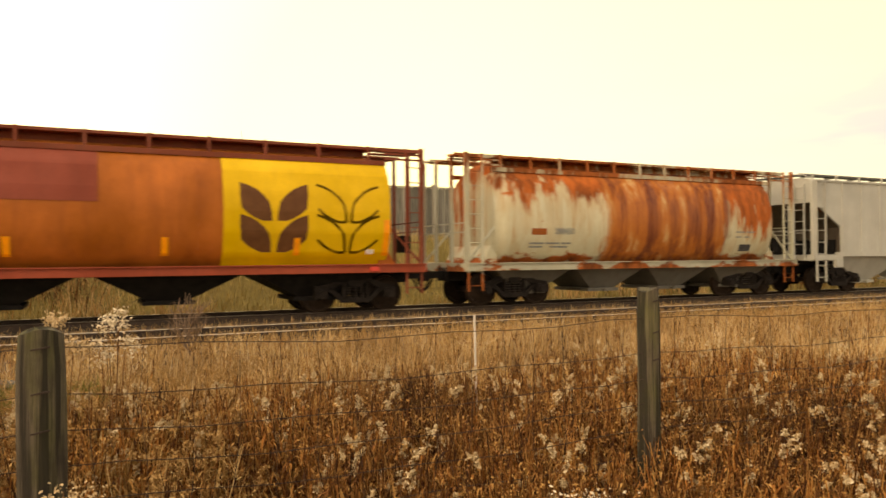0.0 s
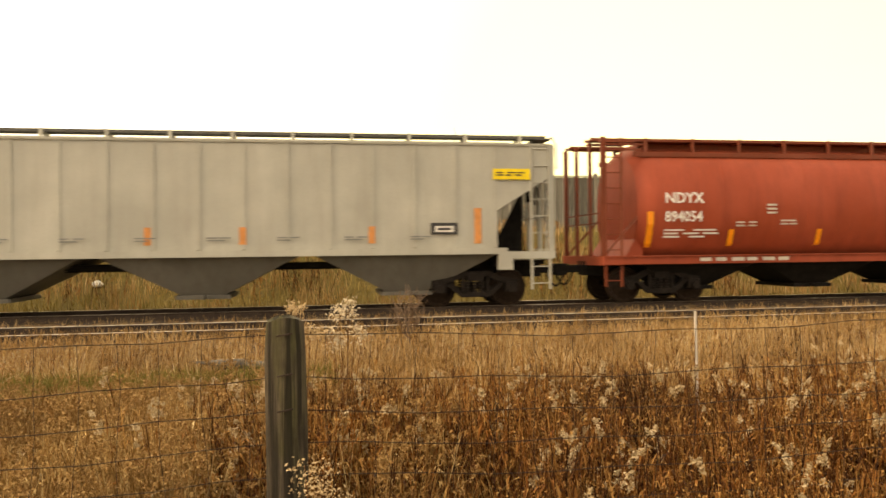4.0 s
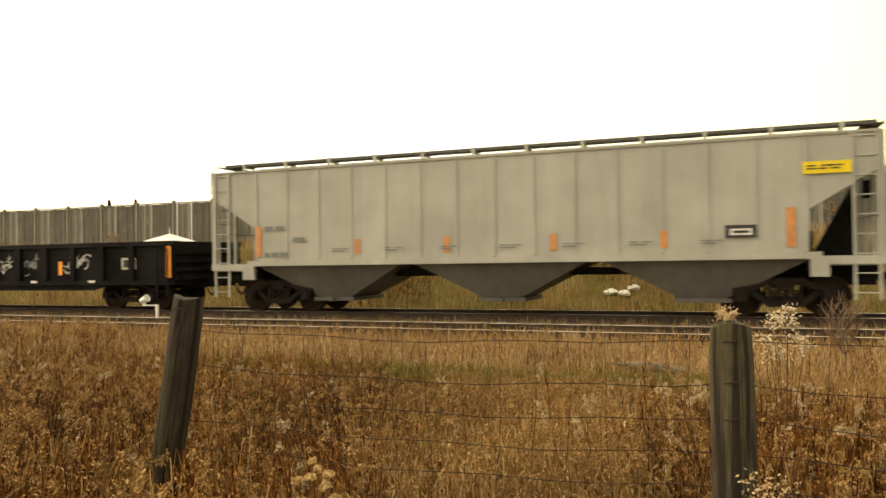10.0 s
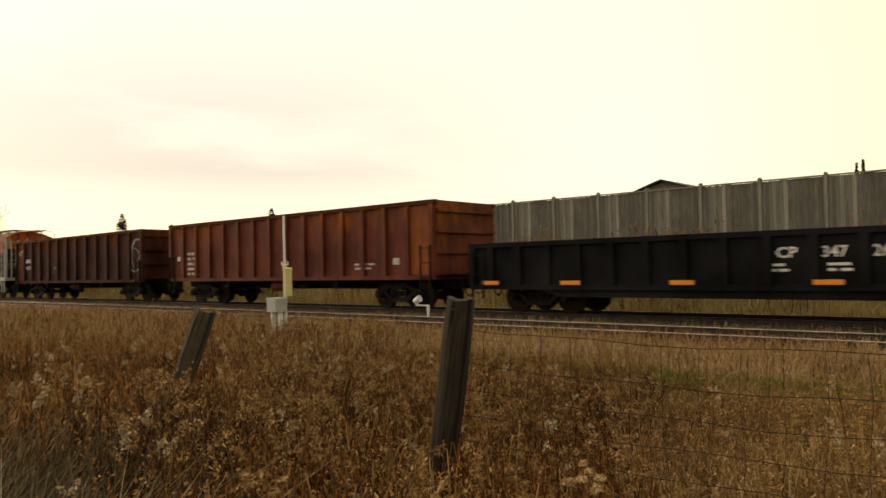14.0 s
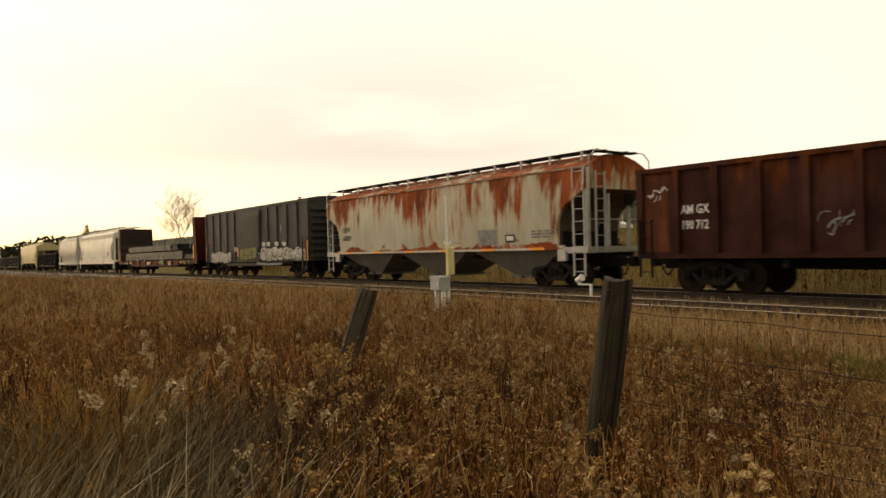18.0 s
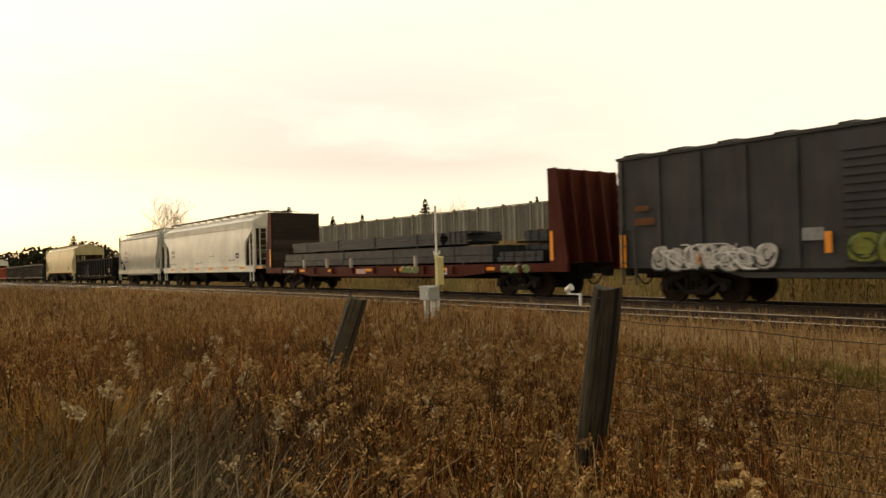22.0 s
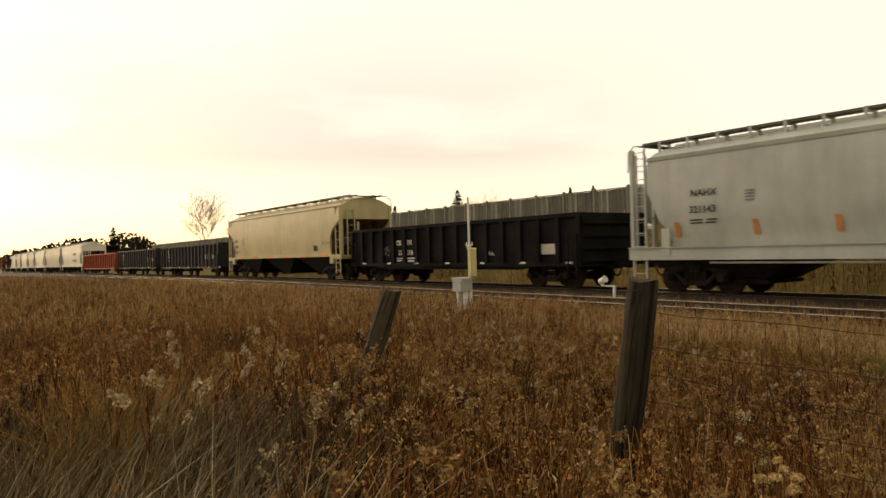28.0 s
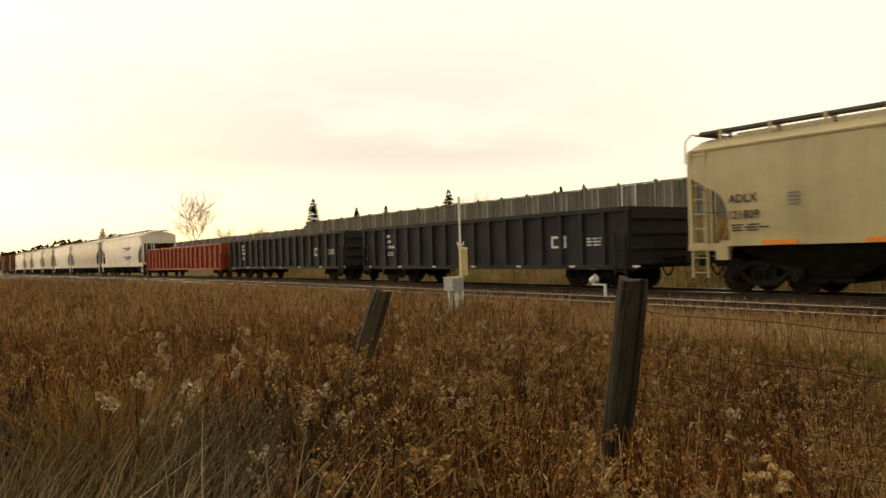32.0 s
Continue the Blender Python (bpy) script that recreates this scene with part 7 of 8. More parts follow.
        if kind == 1:
            patch(c, s, 2.85, 6.9, 1.005, 1.185, "yellow", "yellow_sill", "yellow painted sill", 0.42, 1)
            patch(c, s, 6.35, 6.55, 1.46, 1.58, "white", "stencil_mark", off=0.024, n=1)
            part("marker_lamp", Geo().box(6.4, 6.62, -1.62, -1.58, 1.04, 1.15), "tag_red", c, "small red painted mark")
        if kind == 2:
            graffiti(c, s, -3.5, 0.0, 1.2, 1.85, "tag_green", "tag_grey", 11, 10)
            graffiti(c, s, 0.37, 1.9, 1.3, 2.1, "tag_pink", "white", 12, 5)
            patch(c, s, 1.4, 2.2, 1.32, 1.45, "tag_pink", "graffiti_tail", off=0.016, n=2)
            graffiti(c, s, 2.2, 5.3, 1.22, 1.95, "tag_green", "tag_green", 13, 9, shine="tag_green")
            patch(c, s, -4.2, -0.2, 1.005, 1.185, "tag_green", "painted_sill", "green sprayed sill", 0.42, 1)
            patch(c, s, 1.9, 7.1, 1.005, 1.185, "tag_lime", "painted_sill", "lime and pink sprayed sill", 0.42, 1)
    # E, H: ribbed grey hoppers with a yellow placard
    for xl, xr, small, ends in ((-43.0, -26.25, (-4.6, -1.1, 0.96, 3.9), (-6.4, 6.45)), (-96.27, -79.45, (-3.77, -1.25, 1.47, 4.0), (-6.83, 6.62))):
        c, s, L = box_hopper("covered_hopper", xl, xr, "pale grey ribbed covered hopper with a yellow placard", "hopgrey", RIB, cut=1.4, zhi=3.2, curve=STEEP, ribs=17, baymat="bayshade")
        h = L / 2
        patch(c, s, h - 1.55, h - 0.62, 3.1, 3.36, "sign_yellow", "placard", "yellow placard with small print", 0.062, 1)
        bars(c, s, h - 1.47, 3.25, [(0.8, 3), (0.7, 3)], "ink", 0.03, 8, 0.07)
        bars(c, s, ends[0] + 0.2, 2.27, [(0.75, 2), (0.0001, 1), (0.0001, 1), (0.75, 3)], "greyink", 0.12, 9, 0.06)
        bars(c, s, ends[0] + 1.1, 1.95, [(0.5, 1)], "greyink", 0.12, 10, 0.06)
        for k in range(7):
            bars(c, s, -h + 3.9 + k * 1.55, 1.72, [(0.55, 2), (0.45, 1)], "greyink", 0.03, 20 + k, 0.06)
        patch(c, s, 5.3, 5.95, 1.78, 2.06, "ink", "stencil_panel", "black stencil panel", 0.062, 1)
        patch(c, s, 5.4, 5.85, 1.84, 1.98, "white", "stencil_mark", "", 0.066, 1)
        patch(c, s, 5.46, 5.79, 1.88, 1.94, "ink", "stencil_mark", "", 0.069, 1)
        tapes(c, s, "oldtape", 1.58, 0.40, small, 1.56, 0.85, ends)
    # G: smooth blue-grey hopper on a deep side sill
    c, s, L = box_hopper("covered_hopper", -77.95, -61.7, "smooth blue-grey covered hopper with a deep side sill", "bluegrey", SMO, cut=1.25, zhi=3.3, curve=SHORT, nbay=3, fullsill=True, eave=(3.53, 3.65, 3.77, 3.88), bayw=2.3)
    h = L / 2
    letter(c, s, "NAHX", -6.48, 2.04, 0.24, "greyink", off=0.03)
    letter(c, s, "470391", -5.2, 2.04, 0.24, "greyink", off=0.03, squeeze=0.95)
    bars(c, s, -6.4, 1.82, [(1.4, 2), (1.0, 2)], "greyink", 0.04, 31, 0.03)
    bars(c, s, 2.4, 1.78, [(1.2, 2), (1.2, 2)], "greyink", 0.04, 32, 0.03)
    bars(c, s, 5.2, 1.84, [(1.2, 2), (1.0, 2)], "greyink", 0.04, 33, 0.03)
    patch(c, s, 4.2, 4.66, 1.68, 1.9, "ink", "stencil_panel", off=0.03, n=1)
    patch(c, s, 4.25, 4.61, 1.75, 1.84, "white", "stencil_mark", off=0.034, n=1)
    tapes(c, s, "oldtape", 1.45, 0.42, (-4.28, -1.62, 1.36, 3.97), 1.4, 0.9, (-6.92, 6.68))
    patch(c, s, -h + 1.0, -h + 1.6, 1.06, 1.25, "white", "stencil_mark", off=0.11, n=1)
    patch(c, s, -h + 1.9, -h + 2.15, 1.06, 1.25, "gonrust", "rust_patch", off=0.11, n=1)
    # I, J: low black gondolas
    c, s, L = gondola("gondola", -114.02, -97.6, "low black gondola car covered in white graffiti", "gonblack", 0.62, 1.95, 15, belly=0.16, phase=-0.3)
    h = L / 2
    for k, (x, w) in enumerate(((0.5, 1.0), (2.0, 0.9), (5.1, 0.8), (6.2, 0.9), (7.4, 1.2), (9.3, 0.6), (10.4, 0.7), (12.0, 1.3))):
        scribble(c, s, -h + x, -h + x + w, 1.1, 1.8, "tag_white" if k % 3 else "tag_grey", 40 + k)
    letter(c, s, "TAB", -4.85, 1.46, 0.26, "cream", off=0.02, squeeze=1.1)
    letter(c, s, "3644", -4.85, 1.12, 0.26, "cream", off=0.02, squeeze=1.1)
    bars(c, s, -3.4, 1.6, [(0.45, 2), (0.4, 2), (0.45, 2), (0.3, 1)], "tag_grey", 0.07, 51, 0.02)
    for k in range(6):
        patch(c, s, -h + 1.2 + k * 2.4, -h + 1.45 + k * 2.4, 0.86, 0.93, "white", "stencil_mark", off=0.11, n=1)
    tapes(c, Side([(1.63, 0.5), (1.63, 2.2)]), "amber", 1.1, 0.42, (-5.1, -2.1, 1.08, 3.9), 1.0, 0.92, (-h + 0.12, h - 0.12))
    patch(c, s, h - 2.0, h - 1.45, 1.25, 1.6, "cream", "stencil_panel", off=0.02, n=1)
    patch(c, s, h - 1.93, h - 1.52, 1.31, 1.54, "ink", "stencil_mark", off=0.024, n=1)
    c, s, L = gondola("gondola", -131.6, -115.8, "low black gondola car with white stencils", "gonblack", 0.50, 1.93, 17, belly=0.2, phase=-0.3)
    h = L / 2
    letter(c, s, "CP", 0.84, 1.44, 0.34, "white", "", 0.02, 1.1)
    letter(c, s, "347", 1.78, 1.44, 0.34, "white", "", 0.02, 1.0)
    letter(c, s, "268", 2.76, 1.44, 0.34, "white", "", 0.02, 1.0)
    bars(c, s, 0.65, 1.25, [(0.5, 1), (0.5, 2)], "white", 0.06, 61, 0.02)
    bars(c, s, 1.9, 1.25, [(0.5, 1), (0.5, 2)], "white", 0.06, 62, 0.02)
    bars(c, s, 4.25, 1.7, [(0.22, 1), (0.22, 1)], "white", 0.09, 63, 0.02)
    bars(c, s, 5.65, 1.55, [(0.5, 1), (0.5, 1), (0.5, 1), (0.5, 1), (0.5, 1)], "white", 0.05, 64, 0.02)
    for x in (-7.1, -4.4, -1.3, 1.93, 5.1):
        part("reflector", Geo().box(x - 0.3, x + 0.3, -1.66, -1.63, 0.84, 0.95), "orange", c)
    part("reflector", Geo().box(7.2, 7.75, -1.66, -1.63, 0.8, 1.02), "orange", c)
    # K, L: high rusty gondolas
    c, s, L = gondola("high_gondola", -149.1, -133.0, "high-sided rusty red-brown gondola car", "gonbrown", 1.0, 3.40, 16, capmat="gondark", ribw=0.08)
    h = L / 2
    patch(c, s, 6.74, h - 0.02, 1.16, 3.39, "gonrust", "rust_panel", "orange rusted side panel", 0.006, 1)
    bars(c, s, -6.6, 2.15, [(0.7, 2), (0.9, 2), (0.9, 2), (0.9, 1), (0.7, 2)], "cream", 0.11, 71, 0.02)
    patch(c, s, -h + 0.6, -h + 0.85, 1.9, 2.1, "white", "stencil_mark", off=0.02, n=1)
    bars(c, s, 4.3, 1.5, [(1.0, 3), (0.9, 2)], "cream", 0.07, 72, 0.02)
    patch(c, s, 6.15, 6.45, 1.5, 1.72, "cream", "stencil_panel", off=0.02, n=1)
    c, s, L = gondola("high_gondola", -167.5, -151.6, "dark rusty high-sided gondola with white reporting mark", "gondark", 0.98, 3.40, 14, ribw=0.1)
    h = L / 2
    patch(c, s, -h + 0.05, -h + 1.05, 1.16, 3.38, "darkrust", "rust_panel", "mottled rusted end panel", 0.006, 1)
    letter(c, s, "AM GX", -6.5, 2.2, 0.34, "white", off=0.02, squeeze=0.8)
    letter(c, s, "190 712", -6.5, 1.78, 0.34, "white", off=0.02, squeeze=0.76)
    scribble(c, s, -h + 5.0, -h + 6.2, 1.3, 2.3, "tag_grey", 81, 8)
    graffiti(c, s, h - 1.2, h - 0.3, 1.5, 3.2, "gondark", "tag_grey", 82, 1)
    scribble(c, s, -h + 0.3, -h + 1.1, 2.6, 3.1, "white", 83, 8)
    # M: rusty grey hopper
    M = [(1.50, 1.38), (1.56, 2.0), (1.57, 2.7), (1.55, 3.4), (1.50, 3.90), (1.25, 4.02), (0.9, 4.18), (0.45, 4.29), (0.0, 4.32)]
    c, s, L = box_hopper("covered_hopper", -186.65, -169.45, "grey covered hopper with heavy orange rust streaks", "rusty_b", M, cut=1.25, zhi=3.2, curve=ROUND, nbay=3, roofmat="roofrust", framemat="galv", boardmat="under", baymat="bayshade")
    h = L / 2
    letter(c, s, "CEFX", -6.95, 2.3, 0.33, "ink", off=0.03)
    letter(c, s, "10707", -6.95, 1.9, 0.33, "ink", off=0.03)
    part("sill_stripe", Geo().box(-h + 1.2, h - 2.2, -1.6, -1.585, 1.28, 1.36), "cream", c)
    for k in range(6):
        part("reflector", Geo().box(-h + 1.9 + k * 2.55, -h + 2.6 + k * 2.55, -1.615, -1.602, 1.28, 1.37), "amber", c)
    patch(c, s, 3.25, 4.3, 1.5, 2.05, "tag_grey", "paint_patch", "grey repaint patch", 0.012, 3)
    patch(c, s, 4.75, 5.25, 1.58, 1.85, "ink", "stencil_panel", off=0.014, n=1)
    patch(c, s, 4.82, 5.18, 1.64, 1.8, "white", "stencil_mark", off=0.018, n=1)
    bars(c, s, 6.1, 1.9, [(1.3, 4), (1.2, 2), (1.0, 2)], "greyink", 0.05, 91, 0.02)
    # N: boxcar
    c, s, L = boxcar("boxcar", -204.4, -188.65, "charcoal boxcar with a ribbed door and white graffiti", "boxcar")
    h = L / 2
    sp = Side([(1.58, 0.6), (1.58, 4.0)])
    graffiti(c, sp, -6.7, -3.1, 0.9, 1.6, "tag_silver", "ink", 101, 7)
    graffiti(c, Side([(1.66, 0.6), (1.66, 4.0)]), -1.35, 1.2, 1.05, 1.85, "tag_lime", "tag_dark", 102, 4, "illegible lime and green graffiti", "tag_green")
    graffiti(c, sp, 1.75, 5.6, 0.95, 1.78, "tag_silver", "ink", 103, 5)
    graffiti(c, sp, 5.5, 7.6, 1.0, 1.68, "tag_silver", "ink", 104, 5)
    for k, x in enumerate((1.95, 2.6, 3.75, 4.7)):
        graffiti(c, sp, x, x + 0.42, 1.82, 2.08, "tag_white", "tag_grey", 110 + k, 1)
    for x, z in ((2.2, 1.3), (4.7, 1.35), (-5.2, 1.25)):
        q = Geo()
        fan(q, sp, blob(x, z, 0.14, 0.22, 14, random.Random(7), 0.08), 0.0205)
        part("spray_patch", q, "tag_peach", c)
    scribble(c, Side([(1.602, 0.6), (1.602, 4.0)]), 5.3, 7.3, 1.0, 1.7, "tag_white", 160, 20)
    scribble(c, Side([(1.602, 0.6), (1.602, 4.0)]), -6.6, -3.4, 0.95, 1.6, "tag_white", 161, 26)
    graffiti(c, sp, 1.3, 1.7, 1.05, 1.5, "tag_blue", "tag_grey", 106, 1)
    stroke_geo = Geo()
    stroke(stroke_geo, Side([(1.502, 0.4), (1.502, 4.0)]), [(0.9, 0.86), (2.6, 0.80), (4.4, 0.84)], 0.06, 0.02)
    part("spray_band", stroke_geo, "tag_grey", c)
    patch(c, sp, 4.5, 4.62, 2.55, 3.0, "tag_blue", "spray_mark", off=0.02, n=1)
    patch(c, sp, -h + 0.6, -h + 1.3, 2.2, 2.4, "leaf", "faded_lettering", off=0.02, n=1)
    patch(c, sp, -h + 0.6, -h + 1.1, 2.6, 2.75, "leaf", "faded_lettering", off=0.02, n=1)
    patch(c, sp, -2.45, -1.95, 1.6, 1.9, "tag_grey", "stencil_panel", off=0.02, n=1)
    tape(c, sp, h - 0.1, 1.0, 1.08, 0.2, "amber")
    tape(c, sp, -h + 0.18, 1.0, 0.95, 0.2, "amber")
    tape(c, sp, -1.85, 1.3, 0.5, 0.16, "orange")
    # O: bulkhead flatcar with its load
    c, s, L = bulkhead_flat("bulkhead_flatcar", -228.85, -207.05, "red-brown bulkhead flatcar loaded with steel bundles")
    h = L / 2
    letter(c, s, "DJXT 603764", -9.4, 0.9, 0.2, "white", off=0.012, squeeze=1.35)
    for x in (-7.2, -4.2, -0.7, 1.6, 4.6, 7.4):
        part("reflector", Geo().box(x, x + 0.55, -1.53, -1.503, 0.94, 1.06), "amber", c)
    for x in (-h + 0.12, h - 0.12):
        tape(c, Side([(1.5, 0.6), (1.5, 3)]), x, 1.25, 0.95, 0.14, "amber")
    patch(c, s, -1.6, -0.75, 0.84, 1.05, "tag_pink", "stencil_panel", off=0.012, n=1)
    patch(c, s, h - 6.3, h - 5.7, 0.8, 1.06, "white", "stencil_panel", off=0.012, n=1)
    patch(c, s, h - 6.22, h - 5.78, 0.86, 1.0, "ink", "stencil_mark", off=0.016, n=1)
    graffiti(c, s, h - 9.2, h - 7.6, 0.86, 1.14, "tag_lime", "tag_green", 121, 4)
    graffiti(c, s, h - 2.6, h - 1.2, 0.86, 1.14, "tag_lime", "tag_green", 122, 4)
    # P, Q: white and grey smooth hoppers
    c, s, L = box_hopper("covered_hopper", -247.7, -230.9, "white covered hopper car with a deep side sill", "whitehop", TALL, cut=1.3, zhi=3.5, curve=ROUND, nbay=4, fullsill=True, eave=(3.61, 3.72, 3.83, 3.94))
    h = L / 2
    letter(c, s, "SIRX", -6.45, 2.36, 0.28, "ink", off=0.03, squeeze=1.2)
    letter(c, s, "523018", -6.45, 2.06, 0.24, "greyink", off=0.03)
    bars(c, s, -h + 1.6, 1.6, [(1.6, 3), (1.4, 2)], "greyink", 0.03, 131, 0.03)
    bars(c, s, 1.2, 2.0, [(1.5, 1)], "greyink", 0.03, 132, 0.03)
    bars(c, s, -1.4, 1.62, [(1.6, 2), (1.0, 1)], "greyink", 0.03, 133, 0.03)
    bars(c, s, 4.6, 1.72, [(1.2, 2), (0.9, 1)], "greyink", 0.03, 134, 0.03)
    patch(c, s, 5.75, 6.25, 1.82, 2.12, "ink", "stencil_panel", off=0.03, n=1)
    patch(c, s, 5.83, 6.17, 1.9, 2.0, "white", "stencil_mark", off=0.035, n=1)
    for k in range(7):
        part("reflector", Geo().box(-h + 1.8 + k * 2.6, -h + 2.5 + k * 2.6, -1.605, -1.592, 1.15, 1.26), "amber", c)
    c, s, L = box_hopper("covered_hopper", -260.9, -248.7, "short grey covered hopper with two bays", "greyhop", QPR, cut=0.85, zhi=3.0, curve=LINE, nbay=2, fullsill=True, framemat="greyhop", eave=(3.88, 3.95), deck=0.62, bayw=3.2)
    h = L / 2
    part("brake_pipe", Geo().tube((-3.4, -1.48, 0.9), (4.2, -1.48, 0.9), 0.03, n=6), "galv", c)
    for x in (-h + 1.35, h - 1.35):
        part("bolster_web", Geo().box(x - 0.14, x + 0.14, -1.62, -1.592, 1.1, 1.88), "greyhop", c)
    letter(c, s, "NAHX", -3.9, 2.72, 0.27, "ink", off=0.03, squeeze=1.05)
    letter(c, s, "321143", -3.95, 2.27, 0.27, "ink", off=0.03, squeeze=1.05)
    bars(c, s, -3.95, 2.05, [(1.1, 2), (1.0, 2)], "ink", 0.04, 141, 0.03)
    for k in range(4):
        patch(c, s, -2.25, -1.98, 2.5 + 0.08 * k, 2.54 + 0.08 * k, "greyink", "stencil_mark", off=0.03, n=1)
    tapes(c, s, "oldtape", 1.62, 0.4, (-2.0, 0.1, 2.3), 1.62, 0.42, (-4.4, 4.3))
    # R: high black gondola
    c, s, L = gondola("gondola", -278.6, -262.9, "black gondola car with white reporting mark", "gonblack", 0.66, 2.42, 17, belly=0.12)
    h = L / 2
    letter(c, s, "CE", -3.66, 1.72, 0.3, "white", off=0.02, squeeze=1.1)
    letter(c, s, "FX", -2.77, 1.72, 0.3, "white", off=0.02, squeeze=1.1)
    letter(c, s, "31", -3.5, 1.28, 0.3, "white", off=0.02)
    letter(c, s, "518", -2.77, 1.28, 0.3, "white", off=0.02)
    bars(c, s, -3.66, 1.1, [(0.6, 2), (0.6, 1)], "white", 0.05, 156, 0.02)
    bars(c, s, -2.75, 1.1, [(0.6, 2), (0.6, 1)], "white", 0.06, 151, 0.02)
    scribble(c, s, -4.8, -4.2, 1.2, 1.8, "tag_grey", 152, 10)
    scribble(c, s, h - 6.4, h - 5.7, 1.1, 1.8, "tag_grey", 153, 8)
    scribble(c, s, h - 5.2, h - 4.5, 1.0, 1.5, "tag_white", 154, 8)
    patch(c, s, 5.7, 6.6, 1.2, 1.55, "cream", "stencil_panel", off=0.02, n=1)
    scribble(c, s, 5.8, 6.5, 1.25, 1.5, "ink", 155, 6)
    for k in range(7):
        patch(c, s, -h + 1.2 + k * 2.3, -h + 1.5 + k * 2.3, 0.88, 0.94, "white", "stencil_mark", off=0.11, n=1)
    # S: beige hopper
    c, s, L = box_hopper("covered_hopper", -296.9, -279.8, "beige covered hopper car with black stencils", "beige", M, cut=1.2, zhi=3.2, curve=ROUND, nbay=3, framemat="beige")
    h = L / 2
    letter(c, s, "ADLX", -7.25, 2.4, 0.3, "ink", off=0.03, squeeze=1.0)
    letter(c, s, "121809", -7.3, 1.98, 0.3, "ink", off=0.03, squeeze=1.0)
    bars(c, s, -7.2, 1.8, [(0.9, 2), (1.1, 3), (0.8, 2)], "ink", 0.035, 161, 0.03)
    for k in range(4):
        patch(c, s, -5.65, -5.35, 2.25 + 0.09 * k, 2.29 + 0.09 * k, "greyink", "stencil_mark", off=0.03, n=1)
    bars(c, s, 6.4, 2.02, [(1.1, 2), (0.8, 2)], "greyink", 0.04, 162, 0.03)
    patch(c, s, 5.35, 5.8, 1.6, 1.9, "ink", "stencil_panel", off=0.03, n=1)
    for k in range(6):
        part("reflector", Geo().box(-h + 2.2 + k * 2.5, -h + 3.1 + k * 2.5, -1.6, -1.575, 1.29, 1.40), "orange", c)
    # T, U: charcoal gondolas
    for xl, xr in ((-314.9, -298.9), (-333.05, -316.7)):
        c, s, L = gondola("gondola", xl, xr, "charcoal ribbed gondola car with white stencils", "gongrey", 0.66, 2.42, 18, ribw=0.07)
        h = L / 2
        bars(c, s, -6.1, 2.05, [(0.5, 1), (0.5, 2), (0.9, 3)], "white", 0.12, 171, 0.02)
        patch(c, s, 4.6, 5.3, 1.35, 1.75, "white", "stencil_panel", off=0.02, n=1)
        patch(c, s, 4.7, 5.2, 1.43, 1.67, "gongrey", "stencil_mark", off=0.025, n=1)
        bars(c, s, 6.2, 1.6, [(0.8, 3), (0.8, 3), (0.8, 3)], "white", 0.05, 172, 0.02)
        for k in range(7):
            patch(c, s, -h + 0.5 + k * 2.6, -h + 0.75 + k * 2.6, 0.72, 0.78, "white", "stencil_mark", off=0.11, n=1)
        bars(c, s, -h + 2.1, 1.35, [(0.5, 2), (0.5, 2)], "white", 0.05, 173, 0.02)
    # V: red gondola
    gondola("gondola", -354.9, -334.6, "bright red ribbed gondola car", "gonred", 0.62, 2.35, 19, ribw=0.07)
    # W and the far hoppers
    c, s, L = box_hopper("covered_hopper", -374.8, -356.5, "white covered hopper with two blue marks", "whitehop", SMO, cut=1.7, zhi=3.1, curve=ROUND, nbay=4, fullsill=True)
    h = L / 2
    for z in (1.7, 2.6):
        q = Geo()
        fan(q, s, [(0.5, z + 0.3), (5.2, z + 0.3), (4.2, z), (0.5, z - 0.15), (3.4, z + 0.05)], 0.03)
        part("blue_mark", q, "blue", c)
    for k, (xl, xr) in enumerate(((-394.6, -376.2), (-409.8, -395.8), (-421.9, -411.1), (-435.4, -423.2), (-446.2, -436.7), (-462.6, -447.5))):
        box_hopper("covered_hopper", xl, xr, "pale grey covered hopper far down the train", "whitehop" if k % 2 else "greyhop", SMO, cut=1.7, zhi=3.1, curve=ROUND, nbay=3, fullsill=True)
    for xl, xr in ((-479.2, -464.0), (-496.2, -480.7)):
        boxcar("boxcar", xl, xr, "dark red boxcar far down the train", "gonbrown")


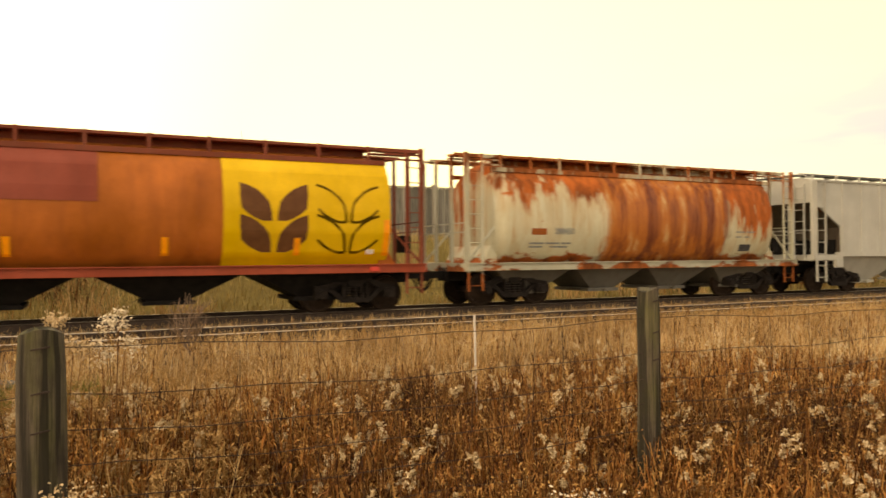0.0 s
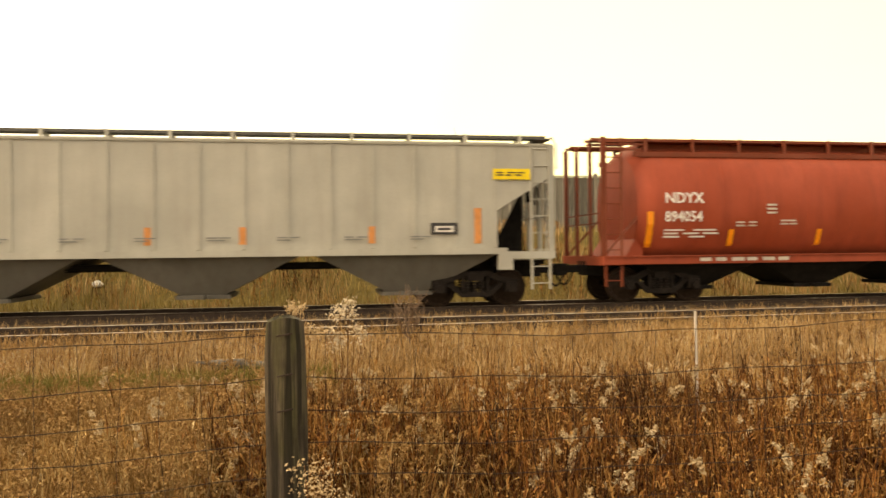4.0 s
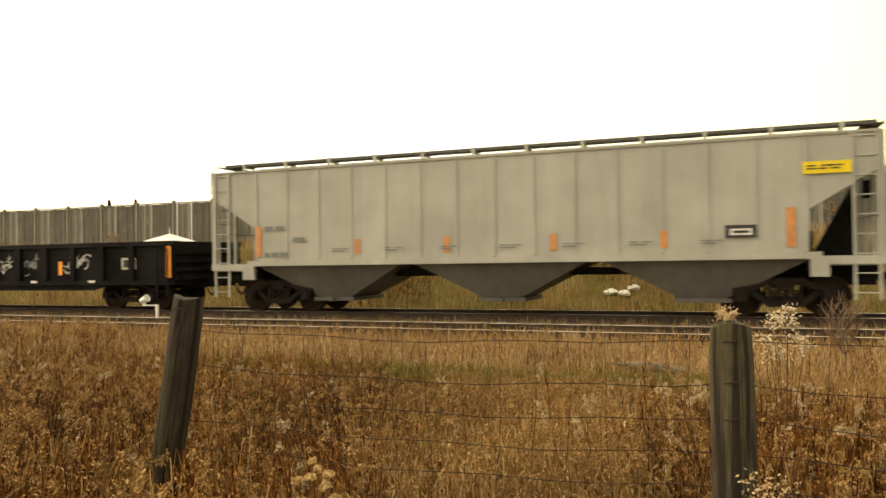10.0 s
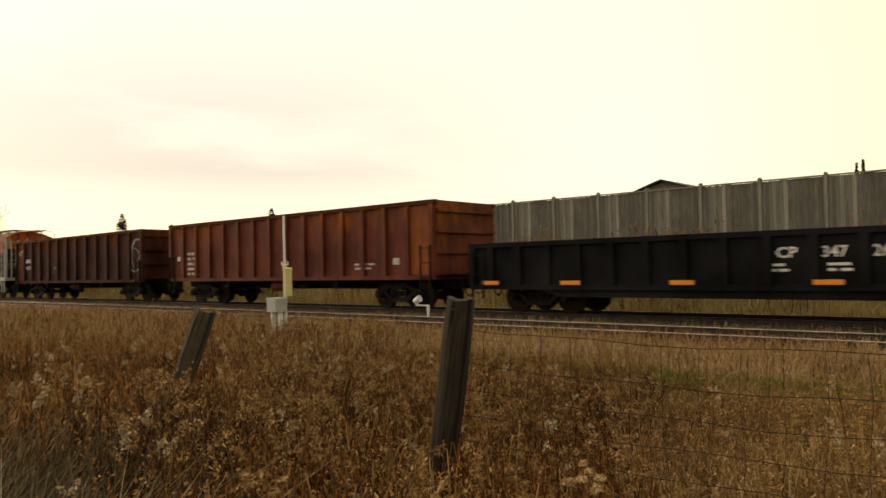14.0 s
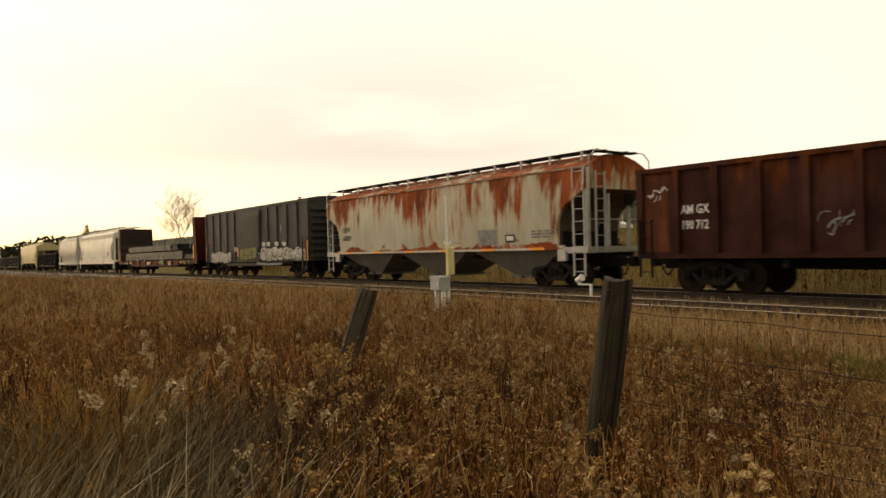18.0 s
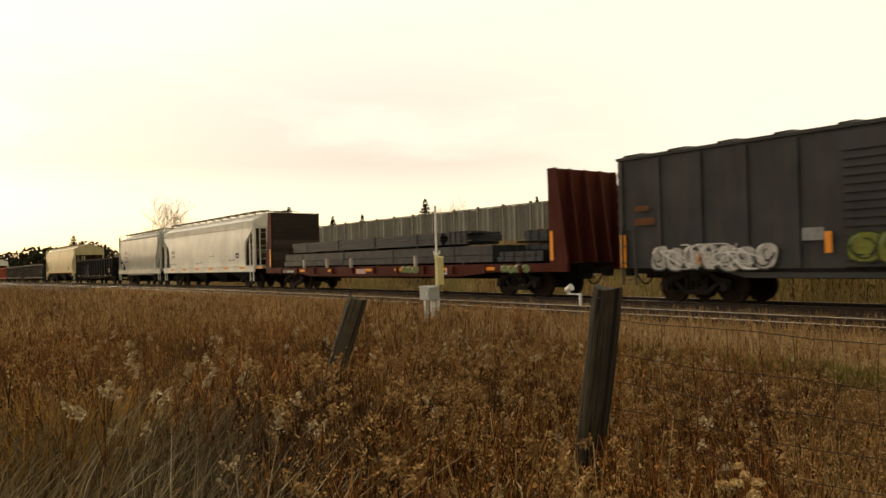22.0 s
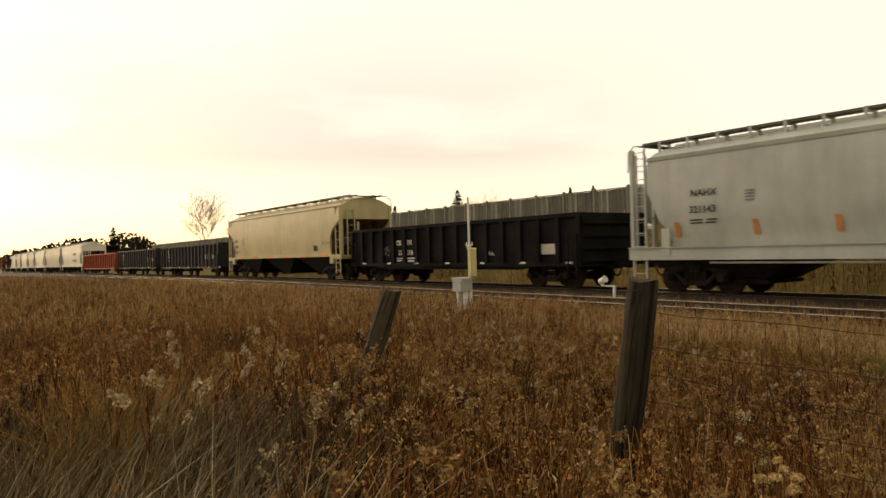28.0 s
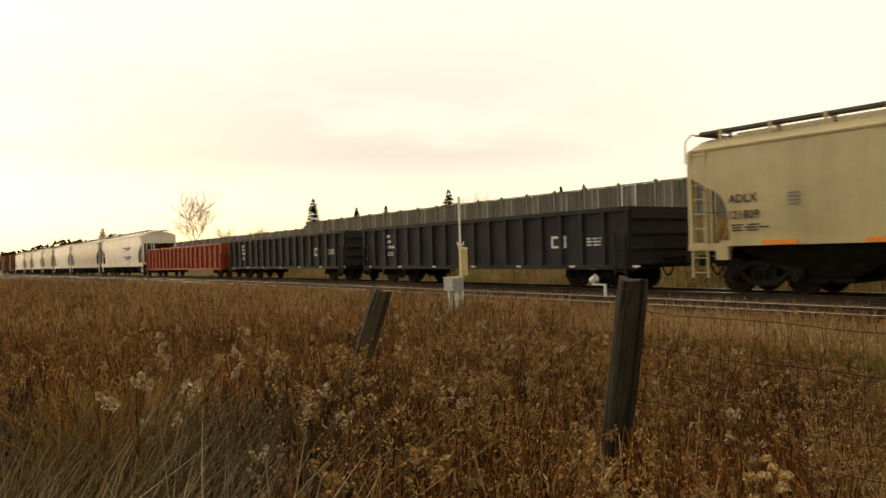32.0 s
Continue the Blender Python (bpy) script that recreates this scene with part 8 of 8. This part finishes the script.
def steel_load(xc):
    """Bundles of flat steel on the flatcar, in three stacks."""
    out = []
    rnd = random.Random(5)
    def bundle(x0, x1, y0, y1, z0, z1, n):
        b = thing("steel_bundle", "bundle of dark flat steel bars on timber bearers", "steel bundle", group="steel load on the flatcar")
        k = 0
        hh = (z1 - z0) / n
        for k in range(n):
            a, e = rnd.uniform(-0.12, 0.12), rnd.uniform(-0.12, 0.12)
            part("steel_bar", Geo().box(x0 + a, x1 + e, y0 + 0.01 * (k % 2), y1, z0 + k * hh, z0 + (k + 1) * hh - 0.012), "load", b)
        for j in range(4):
            x = x0 + (x1 - x0) * (j + 0.5) / 4
            part("band", Geo().box(x - 0.03, x + 0.03, y0 - 0.012, y1 + 0.012, z0 - 0.004, z1 + 0.01), "loadend", b)
        CARS.append((b, xc))
    bundle(-9.4, 7.6, -1.34, -0.15, 1.24, 1.50, 1)
    bundle(-9.3, 7.55, -1.33, -0.15, 1.508, 1.86, 1)
    bundle(-9.4, 7.4, 0.15, 1.34, 1.24, 1.86, 2)
    bundle(-8.4, 4.6, -1.30, -0.35, 1.95, 2.42, 4)
    bundle(4.95, 6.3, -1.28, -0.35, 1.95, 2.42, 6)
    bundle(-8.4, 5.2, 0.05, 1.28, 1.95, 2.46, 4)
    bundle(7.9, 10.0, -1.25, -0.2, 1.24, 1.6, 2)
    bundle(7.9, 9.7, 0.1, 1.3, 1.95, 2.36, 4)
    bundle(7.8, 10.1, 0.1, 1.3, 1.24, 1.86, 3)
    for x in (-9, -6, -3, 0, 3, 6, 9):
        low = solid("timber_bearer", Geo().box(x - 0.06, x + 0.06, -1.35, 1.35, 1.152, 1.24), "bulkwood", "dark timber bearer under the steel load", "timber", group="bearers under the steel load")
        CARS.append((low, xc))
        if x < 6 or x > 8.9:
            top = solid("timber_bearer", Geo().box(x - 0.06, x + 0.06, -1.32, 1.32, 1.862, 1.948), "bulkwood", "dark timber bearer between layers of steel", "timber", group="bearers under the steel load")
            CARS.append((top, xc))
    for x in (-6.6, -4.2, -1.9, 3.2):
        st = Geo()
        st.box(x - 0.05, x + 0.05, -1.62, -1.5, 1.12, 1.55)
        CARS.append((solid("stake", st, "cream", "pale timber stake in a side pocket", "stake", group="stakes on the flatcar"), xc))


# ---- everything in place ----
BALLAST = ballast_material()
build_ground()
far_track = build_track(TRACK_Y, "track_far", "far railway track on ballast under the train")
near_track = build_track(NEAR_Y, "track_near", "near railway track with worn rails on sleepers")
build_wall()
build_farm_fence()
build_lineside()
build_train()
steel_load(-217.95)
build_trees()
build_vegetation()
build_sleepers(near_track, NEAR_Y, -75.0, 220)
build_sleepers(far_track, TRACK_Y, -75.0, 220)


# ---- what moves ----
def travel(t):
    """Metres that the train has rolled since the start."""
    u = t / 10.0
    return 79.1862 * u ** 1 + 1.8012 * u ** 2 + 3.7359 * u ** 3 - 3.3028 * u ** 4 + 1.5450 * u ** 5 - 0.3993 * u ** 6 + 0.0427 * u ** 7


def motions():
    for car, x0 in CARS:
        rows = []
        for k in range(33):
            x = x0 + travel(k)
            fall = math.degrees(math.atan2(drop(x - 3) - drop(x + 3), 6.0))
            rows.append((k, pose(x, TRACK_Y, drop(x), 0, fall, 0)))
        walk(car, rows)
    step = 2.0 / FPS
    n = int(round(32.0 / step))
    spin = [(k * step, travel(k * step) / WHEEL_R) for k in range(n + 1)]
    for w in WHEELSETS:
        at = w.location.copy()
        walk(w, [(t, Matrix.Translation(at) @ Matrix.Rotation(a, 4, "Y")) for t, a in spin])


motions()
